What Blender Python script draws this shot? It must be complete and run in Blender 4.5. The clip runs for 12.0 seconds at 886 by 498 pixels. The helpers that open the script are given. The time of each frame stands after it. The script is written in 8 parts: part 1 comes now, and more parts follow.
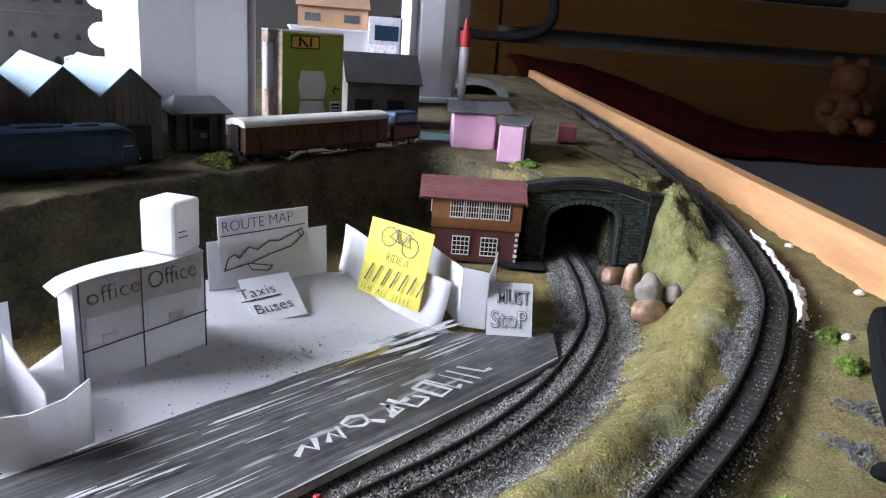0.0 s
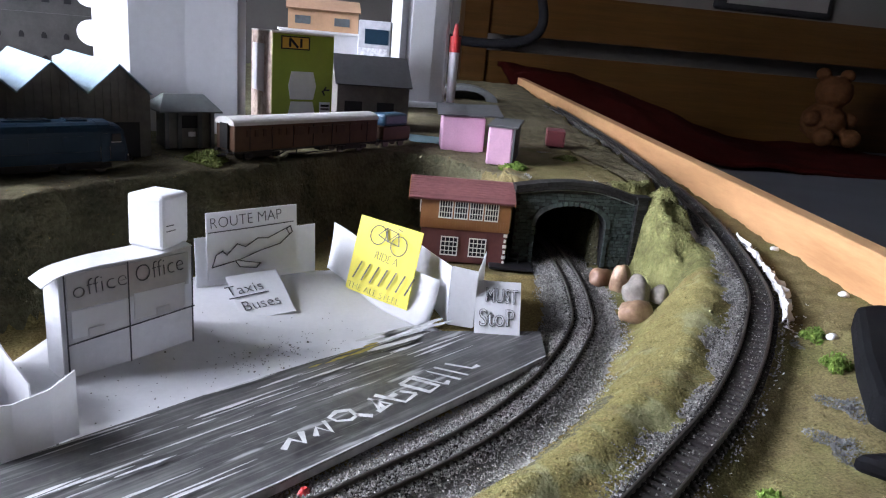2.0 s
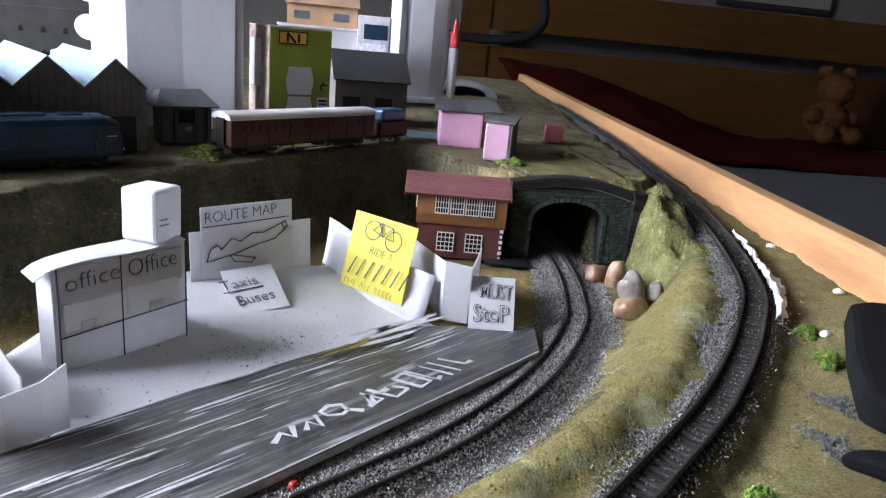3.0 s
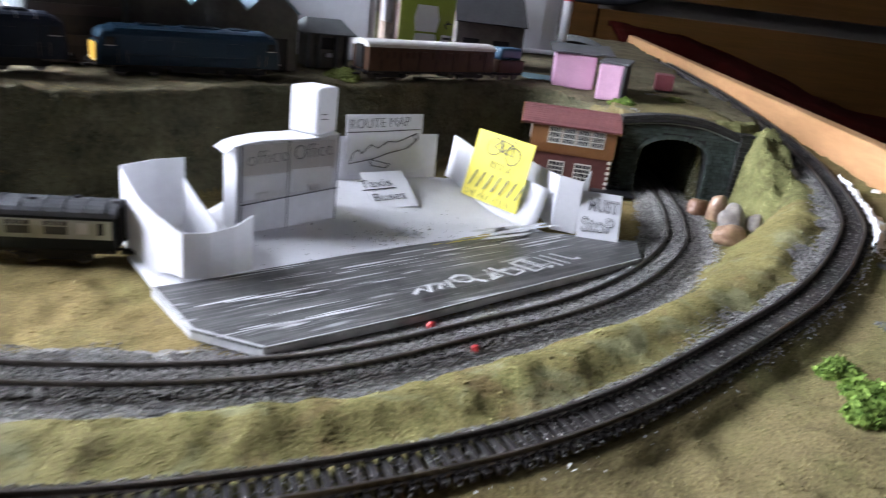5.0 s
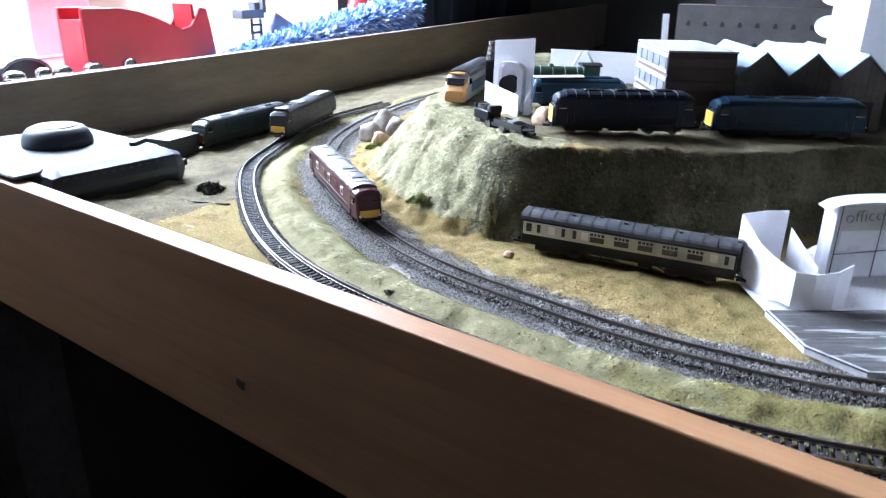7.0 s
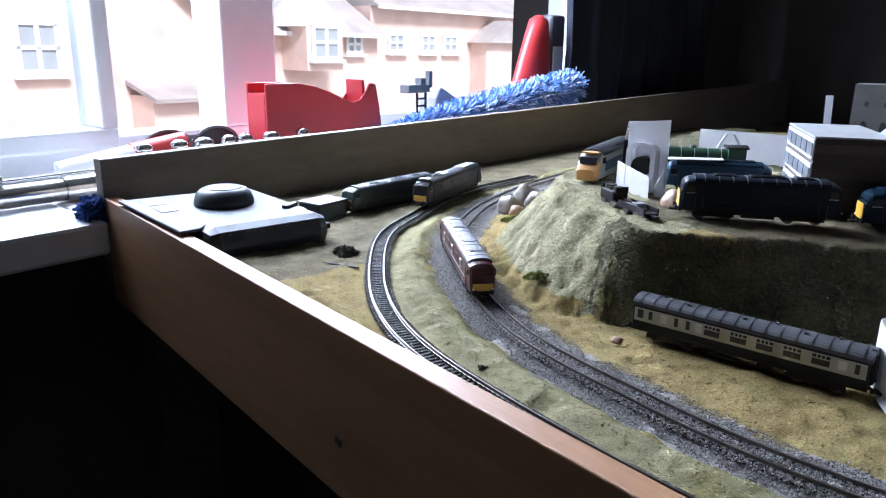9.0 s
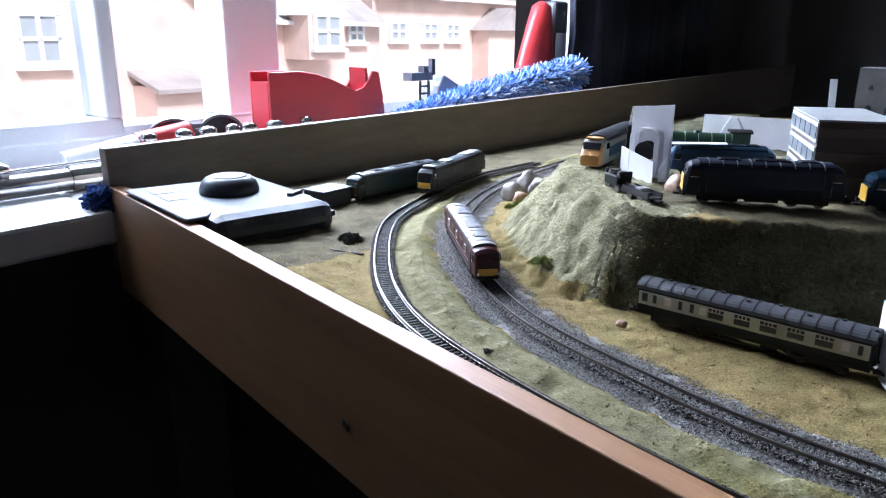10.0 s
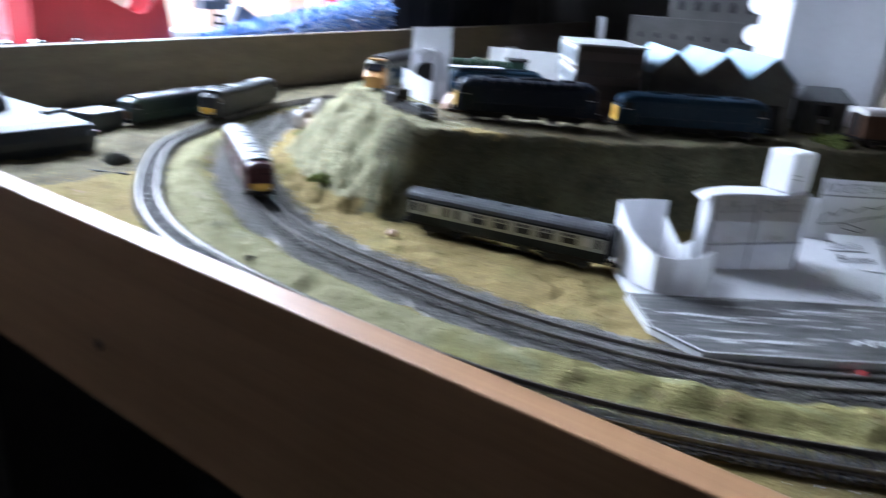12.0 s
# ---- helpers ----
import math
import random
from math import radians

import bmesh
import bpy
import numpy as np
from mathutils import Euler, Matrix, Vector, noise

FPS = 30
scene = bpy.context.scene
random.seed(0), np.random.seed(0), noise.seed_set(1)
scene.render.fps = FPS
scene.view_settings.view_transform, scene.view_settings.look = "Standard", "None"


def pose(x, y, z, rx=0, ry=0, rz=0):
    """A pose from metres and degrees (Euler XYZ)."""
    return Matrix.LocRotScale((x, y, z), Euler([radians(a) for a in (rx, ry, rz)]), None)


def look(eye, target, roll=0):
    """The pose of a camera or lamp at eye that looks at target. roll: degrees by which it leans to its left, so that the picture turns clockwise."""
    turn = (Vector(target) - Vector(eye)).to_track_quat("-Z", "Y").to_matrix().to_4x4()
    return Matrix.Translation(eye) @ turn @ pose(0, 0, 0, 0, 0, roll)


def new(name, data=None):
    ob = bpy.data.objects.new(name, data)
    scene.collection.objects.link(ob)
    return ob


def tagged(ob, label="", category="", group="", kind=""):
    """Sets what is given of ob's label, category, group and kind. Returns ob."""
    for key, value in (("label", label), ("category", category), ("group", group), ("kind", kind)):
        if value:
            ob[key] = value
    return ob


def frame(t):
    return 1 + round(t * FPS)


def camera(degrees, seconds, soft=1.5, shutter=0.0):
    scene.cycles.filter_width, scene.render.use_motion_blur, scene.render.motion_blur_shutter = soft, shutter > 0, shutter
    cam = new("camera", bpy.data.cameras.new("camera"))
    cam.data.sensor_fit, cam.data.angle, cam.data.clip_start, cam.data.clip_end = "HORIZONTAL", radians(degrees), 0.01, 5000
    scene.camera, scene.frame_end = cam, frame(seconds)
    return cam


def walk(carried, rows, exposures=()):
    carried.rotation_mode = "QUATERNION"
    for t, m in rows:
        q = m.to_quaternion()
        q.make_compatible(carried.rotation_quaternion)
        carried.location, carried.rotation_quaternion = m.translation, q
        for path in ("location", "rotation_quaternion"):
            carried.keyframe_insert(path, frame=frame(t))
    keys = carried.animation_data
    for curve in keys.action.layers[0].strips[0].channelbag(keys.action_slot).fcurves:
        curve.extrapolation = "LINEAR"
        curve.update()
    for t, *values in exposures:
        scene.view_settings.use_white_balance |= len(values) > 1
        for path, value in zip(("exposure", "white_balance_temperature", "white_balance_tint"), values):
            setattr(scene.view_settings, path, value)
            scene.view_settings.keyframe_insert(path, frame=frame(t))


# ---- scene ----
cam = camera(63.8, 12.0, 1.1, 0.5)
PATH = [
    (0, (0.16311, -0.03914, 0.13034), (0.24817, 0.43049, -0.01868), 4.43),
    (0.5, (0.16210, -0.03847, 0.13052), (0.25018, 0.43166, -0.01517), 5.02),
    (1, (0.16582, -0.03731, 0.12953), (0.26427, 0.43242, -0.01069), 5.05),
    (1.5, (0.16556, -0.03894, 0.12504), (0.26188, 0.43019, -0.01864), 5.39),
    (2, (0.16275, -0.04081, 0.12628), (0.25605, 0.42915, -0.01666), 5.17),
    (2.5, (0.16272, -0.03997, 0.12909), (0.25778, 0.42834, -0.01803), 5.06),
    (2.7, (0.16523, -0.04064, 0.12848), (0.25835, 0.42902, -0.01556), 5.07),
    (4.3, (0.16678, -0.04978, 0.11149), (0.25665, 0.41455, -0.05074), 7.53),
    (4.5, (0.16233, -0.05933, 0.11006), (0.23876, 0.40698, -0.05339), 7.86),
    (5, (0.14958, -0.08483, 0.10936), (0.18223, 0.38326, -0.06335), 7.16),
    (5.5, (0.12807, -0.11893, 0.11699), (0.08852, 0.35725, -0.03028), 4.91),
    (6, (0.11817, -0.16008, 0.12600), (-0.02831, 0.28782, -0.04111), 1.59),
    (6.5, (0.11429, -0.19024, 0.13497), (-0.10523, 0.22882, -0.02689), 0.59),
    (7, (0.12127, -0.18147, 0.13930), (-0.15294, 0.19690, -0.03858), 1.03),
    (7.5, (0.12898, -0.17223, 0.13409), (-0.15309, 0.21468, -0.00991), 6.15),
    (7.7, (0.12485, -0.17586, 0.13426), (-0.17809, 0.19524, -0.00897), 6.02),
    (9.3, (0.14751, -0.16273, 0.14693), (-0.22284, 0.14294, 0.00763), 0.53),
    (9.5, (0.14645, -0.16476, 0.14502), (-0.22192, 0.14078, 0.00028), 0.66),
    (10, (0.14715, -0.16638, 0.14465), (-0.22090, 0.14049, 0.00190), 0.37),
    (10.5, (0.14615, -0.16771, 0.14070), (-0.21667, 0.14256, -0.00794), 1.17),
    (11, (0.14916, -0.17015, 0.13839), (-0.20676, 0.14777, -0.01076), 1.74),
    (11.5, (0.15274, -0.16822, 0.13409), (-0.19372, 0.15666, -0.02217), 1.80),
    (11.8, (0.15998, -0.16166, 0.12549), (-0.14968, 0.19614, -0.03603), 3.28),
    (12, (0.17045, -0.15030, 0.12231), (-0.10057, 0.23477, -0.04583), 4.08),
]
EXPOSURES = [(0.0, 0.30, 6350, 21), (2.7, 0.30, 6350, 21), (4.5, 0.43, 6400, 20), (5.5, 0.45, 6200, 19), (6.0, 0.78, 6000, 18), (6.5, 0.85, 5800, 18), (7.5, 0.48, 5700, 18), (9.3, 0.0, 5750, 19), (11.5, 0.0, 5750, 18), (12.0, 0.28, 5700, 15)]
walk(cam, [(t, look(eye, target, roll)) for t, eye, target, roll in PATH], EXPOSURES)

# ---------------------------------------------------------------- light
world = bpy.data.worlds.new("sky")
scene.world = world
world.use_nodes = True
wn = world.node_tree.nodes
sky = wn.new("ShaderNodeTexSky")
sky.sky_type, sky.sun_disc = "NISHITA", False
sky.sun_elevation, sky.sun_rotation = radians(45), radians(97)
sky.air_density, sky.dust_density = 1.5, 4.0
wn["Background"].inputs[1].default_value = 0.15
world.node_tree.links.new(sky.outputs[0], wn["Background"].inputs[0])

sun = new("sun", bpy.data.lights.new("sun", "SUN"))
sun.data.energy, sun.data.angle, sun.data.color = 4.5, radians(12), (1.0, 0.97, 0.93)
sun.matrix_world = look((4, -0.5, 4), (0, 0.2, 0))

# ---------------------------------------------------------------- materials


def nod(m, kind, **ins):
    n = m.node_tree.nodes.new(kind)
    for k, v in ins.items():
        n.inputs[k].default_value = v
    return n


def mat(name, col, rough=0.6, metal=0.0, var=0.18, scale=25.0, fine=300.0, bump=0.15, col2=None, spec=0.5, stretch=(1, 1, 1), rnd=0.0, depth=0.0004):
    """A worn surface: two scales of mottling between col and col2, and a fine relief; sizes per metre."""
    m = bpy.data.materials.new(name)
    m.use_nodes = True
    link = m.node_tree.links.new
    b = m.node_tree.nodes["Principled BSDF"]
    b.inputs["Roughness"].default_value, b.inputs["Metallic"].default_value = rough, metal
    b.inputs["Specular IOR Level"].default_value = spec
    geo = nod(m, "ShaderNodeTexCoord")
    mp = nod(m, "ShaderNodeMapping", Scale=stretch)
    link(geo.outputs["Object"], mp.inputs[0])
    big = nod(m, "ShaderNodeTexNoise", Scale=scale, Detail=3.0, Roughness=0.6)
    small = nod(m, "ShaderNodeTexNoise", Scale=fine, Detail=3.0, Roughness=0.7)
    for n in (big, small):
        link(mp.outputs[0], n.inputs["Vector"])
    ad = nod(m, "ShaderNodeMath")
    ad.operation = "MULTIPLY_ADD"
    link(small.outputs["Fac"], ad.inputs[0])
    ad.inputs[1].default_value = 0.6
    link(big.outputs["Fac"], ad.inputs[2])
    ramp = nod(m, "ShaderNodeValToRGB")
    ramp.color_ramp.elements[0].position, ramp.color_ramp.elements[1].position = 0.5, 1.1
    ramp.color_ramp.elements[1].position = 1.0
    other = col2 or tuple(min(1.0, c * (1 + 2 * var)) for c in col)
    lo = col if col2 else tuple(c * (1 - var) for c in col)
    ramp.color_ramp.elements[0].color, ramp.color_ramp.elements[1].color = (*lo, 1), (*other, 1)
    link(ad.outputs[0], ramp.inputs[0])
    out = ramp.outputs[0]
    if rnd:
        info = nod(m, "ShaderNodeObjectInfo")
        hsv = nod(m, "ShaderNodeHueSaturation")
        mr = nod(m, "ShaderNodeMapRange")
        mr.inputs[3].default_value, mr.inputs[4].default_value = 1 - rnd, 1 + rnd
        link(info.outputs["Random"], mr.inputs[0])
        link(mr.outputs[0], hsv.inputs["Value"])
        link(out, hsv.inputs["Color"])
        out = hsv.outputs[0]
    link(out, b.inputs["Base Color"])
    if bump:
        bp = nod(m, "ShaderNodeBump", Strength=bump, Distance=depth)
        link(small.outputs["Fac"], bp.inputs["Height"])
        link(bp.outputs[0], b.inputs["Normal"])
    return m


def glass(name, tint=(0.9, 0.95, 0.95), rough=0.02):
    m = bpy.data.materials.new(name)
    m.use_nodes = True
    b = m.node_tree.nodes["Principled BSDF"]
    b.inputs["Base Color"].default_value = (*tint, 1)
    b.inputs["Transmission Weight"].default_value, b.inputs["Roughness"].default_value = 1.0, rough
    b.inputs["IOR"].default_value = 1.05
    return m


def paper(name, col, glow=0.28, **k):
    """Thin paper or card: a matt sheet that lets some light through."""
    m = mat(name, col, **k)
    nt, link = m.node_tree, m.node_tree.links.new
    b, out = nt.nodes["Principled BSDF"], nt.nodes["Material Output"]
    tr = nod(m, "ShaderNodeBsdfTranslucent")
    link(b.inputs["Base Color"].links[0].from_socket, tr.inputs["Color"])
    mx = nod(m, "ShaderNodeMixShader", Fac=glow)
    link(b.outputs[0], mx.inputs[1])
    link(tr.outputs[0], mx.inputs[2])
    link(mx.outputs[0], out.inputs["Surface"])
    return m


def ground_mat():
    """Flocked scenery. Three named zones: sandy field, painted green bank and bare rim, all strewn with fine grit."""
    m = bpy.data.materials.new("scatter_turf")
    m.use_nodes = True
    nt, link = m.node_tree, m.node_tree.links.new
    b = nt.nodes["Principled BSDF"]
    b.inputs["Roughness"].default_value, b.inputs["Specular IOR Level"].default_value = 0.95, 0.1
    tc = nod(m, "ShaderNodeTexCoord")

    def cloud(scale, detail, rough, dist=0.0):
        n = nod(m, "ShaderNodeTexNoise", Scale=scale, Detail=detail, Roughness=rough, Distortion=dist)
        link(tc.outputs["Object"], n.inputs["Vector"])
        return n.outputs["Fac"]

    def ramp(fac, lo, hi, a, z):
        r = nod(m, "ShaderNodeValToRGB")
        r.color_ramp.elements[0].position, r.color_ramp.elements[1].position = a, z
        r.color_ramp.elements[0].color, r.color_ramp.elements[1].color = (*lo, 1), (*hi, 1)
        link(fac, r.inputs[0])
        return r.outputs[0]

    def blend(fac, x, y):
        mx = nod(m, "ShaderNodeMix")
        mx.data_type = "RGBA"
        link(fac, mx.inputs[0])
        link(x, mx.inputs[6])
        link(y, mx.inputs[7])
        return mx.outputs[2]

    def zone(name):
        a = nod(m, "ShaderNodeAttribute")
        a.attribute_name = name
        return a.outputs["Fac"]

    grain, patch, spot, fold = cloud(1100.0, 2.0, 0.6), cloud(22.0, 5.0, 0.65), cloud(70.0, 5.0, 0.75), cloud(75.0, 4.0, 0.55)
    field = ramp(grain, (0.140, 0.102, 0.038), (0.310, 0.236, 0.096), 0.33, 0.70)
    field = blend(ramp(patch, (0, 0, 0), (0.6, 0.6, 0.6), 0.50, 0.68), field, ramp(grain, (0.125, 0.115, 0.040), (0.285, 0.262, 0.098), 0.35, 0.68))
    bank = ramp(grain, (0.115, 0.100, 0.036), (0.238, 0.208, 0.082), 0.30, 0.72)
    bank = blend(ramp(patch, (0, 0, 0), (0.8, 0.8, 0.8), 0.50, 0.62), bank, ramp(grain, (0.125, 0.122, 0.040), (0.255, 0.245, 0.095), 0.35, 0.66))
    streak = cloud(34.0, 3.0, 0.6, 1.2)
    bank = blend(ramp(streak, (0, 0, 0), (0.85, 0.85, 0.85), 0.52, 0.62), bank, ramp(spot, (0.160, 0.158, 0.080), (0.255, 0.250, 0.130), 0.35, 0.65))
    bank = blend(ramp(cloud(46.0, 4.0, 0.65), (0, 0, 0), (0.7, 0.7, 0.7), 0.56, 0.66), bank, ramp(grain, (0.105, 0.074, 0.030), (0.250, 0.180, 0.080), 0.30, 0.72))
    sage = ramp(spot, (0.155, 0.143, 0.072), (0.250, 0.232, 0.125), 0.35, 0.65)
    bank = blend(zone("sage"), bank, sage)
    rim = ramp(grain, (0.105, 0.084, 0.037), (0.215, 0.176, 0.082), 0.30, 0.72)
    rim = blend(ramp(patch, (0, 0, 0), (0.75, 0.75, 0.75), 0.50, 0.66), rim, ramp(grain, (0.086, 0.086, 0.030), (0.190, 0.180, 0.070), 0.32, 0.70))
    col = blend(zone("rim"), blend(zone("bank"), field, bank), rim)
    soil = nod(m, "ShaderNodeRGB")
    soil.outputs[0].default_value = (0.085, 0.064, 0.038, 1)
    col = blend(ramp(spot, (0, 0, 0), (0.6, 0.6, 0.6), 0.55, 0.72), col, soil.outputs[0])
    tone = nod(m, "ShaderNodeMath")
    tone.inputs[1].default_value = 1.0
    link(zone("tone"), tone.inputs[0])
    hsv = nod(m, "ShaderNodeHueSaturation")
    link(tone.outputs[0], hsv.inputs["Value"])
    link(col, hsv.inputs["Color"])
    link(hsv.outputs[0], b.inputs["Base Color"])
    fine = nod(m, "ShaderNodeBump", Strength=0.75, Distance=0.0007)
    link(grain, fine.inputs["Height"])
    wrinkle = nod(m, "ShaderNodeBump", Distance=0.0035)
    st = nod(m, "ShaderNodeMath")
    st.operation = "MULTIPLY_ADD"
    st.inputs[1].default_value, st.inputs[2].default_value = 0.38, 0.12
    link(zone("bank"), st.inputs[0])
    link(st.outputs[0], wrinkle.inputs["Strength"])
    link(fold, wrinkle.inputs["Height"])
    link(wrinkle.outputs[0], fine.inputs["Normal"])
    link(fine.outputs[0], b.inputs["Normal"])
    return m


def chip_mat(name, k):
    """Crushed stone, each chip of its own grey."""
    m = mat(name, (0.125 * k, 0.119 * k, 0.112 * k), 0.95, var=0.3, scale=600, fine=1500, bump=0.2, col2=(0.275 * k, 0.264 * k, 0.250 * k), spec=0.1)
    b = m.node_tree.nodes["Principled BSDF"]
    old = b.inputs["Base Color"].links[0].from_socket
    geo = nod(m, "ShaderNodeNewGeometry")
    mr = nod(m, "ShaderNodeMapRange")
    mr.inputs[3].default_value, mr.inputs[4].default_value = 0.30, 1.75
    hsv = nod(m, "ShaderNodeHueSaturation")
    m.node_tree.links.new(geo.outputs["Random Per Island"], mr.inputs[0])
    m.node_tree.links.new(mr.outputs[0], hsv.inputs["Value"])
    m.node_tree.links.new(old, hsv.inputs["Color"])
    m.node_tree.links.new(hsv.outputs[0], b.inputs["Base Color"])
    return m


def road_mat():
    """Dark paint brushed lengthwise over white card, worn through in long streaks."""
    m = mat("brushed_grey_paint", (0.020, 0.021, 0.023), 0.42, var=0.3, scale=60, fine=300, bump=0.15, col2=(0.085, 0.083, 0.080))
    link = m.node_tree.links.new
    b = m.node_tree.nodes["Principled BSDF"]
    old = b.inputs["Base Color"].links[0].from_socket
    tc = nod(m, "ShaderNodeTexCoord")
    turn = nod(m, "ShaderNodeMapping")
    turn.inputs["Rotation"].default_value = (0, 0, radians(-37))
    link(tc.outputs["Object"], turn.inputs[0])
    for scale, a, z, amount, c in (((14, 420, 1), 0.50, 0.66, 0.45, (0.25, 0.245, 0.235)), ((30, 900, 1), 0.60, 0.68, 0.45, (0.36, 0.36, 0.355)), ((20, 180, 1), 0.60, 0.66, 0.75, (0.42, 0.42, 0.42))):
        mp = nod(m, "ShaderNodeMapping", Scale=scale)
        link(turn.outputs[0], mp.inputs[0])
        n = nod(m, "ShaderNodeTexNoise", Scale=1.0, Detail=3.0, Roughness=0.6)
        link(mp.outputs[0], n.inputs["Vector"])
        r = nod(m, "ShaderNodeValToRGB")
        r.color_ramp.elements[0].position, r.color_ramp.elements[1].position = a, z
        r.color_ramp.elements[1].color = (amount, amount, amount, 1)
        link(n.outputs["Fac"], r.inputs[0])
        mx = nod(m, "ShaderNodeMix")
        mx.data_type = "RGBA"
        mx.inputs[7].default_value = (*c, 1)
        link(r.outputs[0], mx.inputs[0])
        link(old, mx.inputs[6])
        old = mx.outputs[2]
    link(old, b.inputs["Base Color"])
    return m


def wood_mat(name, a, bcol, along=0, rough=0.45):
    """Pine with grain along one axis."""
    st = [60.0, 60.0, 60.0]
    st[along] = 3.0
    return mat(name, a, rough, var=0.1, scale=1.0, fine=6.0, bump=0.12, col2=bcol, stretch=tuple(st))


TURF = ground_mat()
PAPER = paper("white_paper", (0.80, 0.80, 0.82), rough=0.8, var=0.04, scale=20, fine=500, bump=0.06, spec=0.2)
PAPER2 = paper("thin_paper", (0.77, 0.77, 0.79), 0.36, rough=0.85, var=0.05, scale=15, fine=300, bump=0.08, spec=0.2)
INK = mat("pencil_line", (0.06, 0.06, 0.07), 0.7, bump=0.0)
YELLOW = paper("yellow_paper", (0.82, 0.73, 0.14), rough=0.75, var=0.05, bump=0.05, spec=0.2)
STEEL = mat("rail_steel", (0.20, 0.180, 0.160), 0.34, 0.9, var=0.25, scale=30, bump=0.05)
SLEEPER = mat("sleeper_plastic", (0.030, 0.027, 0.025), 0.75, var=0.3, fine=800, bump=0.3, rnd=0.3, spec=0.2)
BALLAST, BALLAST_DARK = chip_mat("pale_ballast_stone", 1.18), chip_mat("dark_ballast_stone", 0.78)
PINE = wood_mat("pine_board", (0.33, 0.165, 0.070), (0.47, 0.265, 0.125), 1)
# shade on the front and window boards is put into these darker pines
PINE_X = wood_mat("shaded_front_pine", (0.25, 0.122, 0.052), (0.37, 0.198, 0.092), 0)
PINE_G = wood_mat("greyish_shaded_pine", (0.115, 0.088, 0.070), (0.185, 0.145, 0.115), 1)
# dark earth of the cutting; the far terrace wears it as painted shade
EARTH_AND_SHADE = mat("dark_cutting_and_back_shade", (0.045, 0.043, 0.026), 0.95, var=0.3, scale=45, fine=420, bump=1.0, col2=(0.155, 0.145, 0.085), spec=0.1, depth=0.003)
GRAVEL = mat("grey_gravel_bed", (0.13, 0.124, 0.115), 0.95, var=0.3, scale=500, fine=1200, bump=0.5, col2=(0.36, 0.346, 0.325), spec=0.1, depth=0.0012)
HILL = mat("green_grey_plaster", (0.120, 0.112, 0.060), 0.95, var=0.25, scale=60, fine=500, bump=1.0, col2=(0.32, 0.30, 0.180), spec=0.1, depth=0.002)
MOSS = mat("green_mossy_plaster", (0.070, 0.074, 0.026), 0.95, var=0.25, scale=80, fine=500, bump=1.0, col2=(0.215, 0.210, 0.085), spec=0.1, depth=0.002)
# brown dirt, darkened to hold shade from stock, buildings and the window board
DIRT_AND_SHADE = mat("brown_dirt_with_shade", (0.052, 0.043, 0.027), 0.95, var=0.2, scale=30, fine=600, bump=0.9, col2=(0.160, 0.138, 0.082), spec=0.1, depth=0.0012)

# ---------------------------------------------------------------- building helpers


def part(name, bm, material, parent=None, label="", smooth=False, bevel=0.0):
    me = bpy.data.meshes.new(name)
    if smooth:
        for f in bm.faces:
            f.smooth = True
    bm.to_mesh(me)
    bm.free()
    me.materials.append(material)
    ob = new(name, me)
    if parent:
        ob.parent = parent
    if label:
        ob["label"] = label
    if bevel:
        md = ob.modifiers.new("bevel", "BEVEL")
        md.width, md.segments, md.limit_method = bevel, 2, "ANGLE"
    return ob


def thing(name, label, category, m=None, group="", kind=""):
    e = new(name)
    e.empty_display_size = 0.01
    if m is not None:
        e.matrix_basis = m
    return tagged(e, label, category, group, kind)


def box(bm, x, y, z, sx, sy, sz, rz=0.0, m=None):
    """A cuboid, centred at x, y, with its foot at z."""
    vs = bmesh.ops.create_cube(bm, size=1.0)["verts"]
    t = pose(x, y, z + sz / 2, 0, 0, rz) @ Matrix.Diagonal((sx, sy, sz, 1))
    if m is not None:
        t = m @ t
    bmesh.ops.transform(bm, matrix=t, verts=vs)
    return vs


def bx(*a, **k):
    bm = bmesh.new()
    box(bm, *a, **k)
    return bm


def tube(bm, r1, r2, h, m=None, seg=24, caps=True):
    vs = bmesh.ops.create_cone(bm, cap_ends=caps, segments=seg, radius1=r1, radius2=r2, depth=h)["verts"]
    bmesh.ops.transform(bm, matrix=(m or Matrix()) @ Matrix.Translation((0, 0, h / 2)), verts=vs)
    return vs


def loft(bm, rings, closed=True, caps=True):
    """Skins rings of points that all have the same count."""
    vv = [[bm.verts.new(p) for p in r] for r in rings]
    n = len(vv[0])
    for a, b in zip(vv, vv[1:]):
        for i in range(n if closed else n - 1):
            j = (i + 1) % n
            bm.faces.new((a[i], a[j], b[j], b[i]))
    if caps and closed:
        bm.faces.new(vv[0][::-1])
        bm.faces.new(vv[-1])
    bmesh.ops.recalc_face_normals(bm, faces=bm.faces)
    return vv


def prism(bm, outline, depth, m=None):
    """A flat outline (x, z) given thickness along y from 0 to depth."""
    a = [bm.verts.new((x, 0, z)) for x, z in outline]
    b = [bm.verts.new((x, depth, z)) for x, z in outline]
    n = len(a)
    bm.faces.new(a)
    bm.faces.new(b[::-1])
    for i in range(n):
        j = (i + 1) % n
        bm.faces.new((a[j], a[i], b[i], b[j]))
    bmesh.ops.recalc_face_normals(bm, faces=bm.faces)
    if m is not None:
        bmesh.ops.transform(bm, matrix=m, verts=a + b)
    return a + b


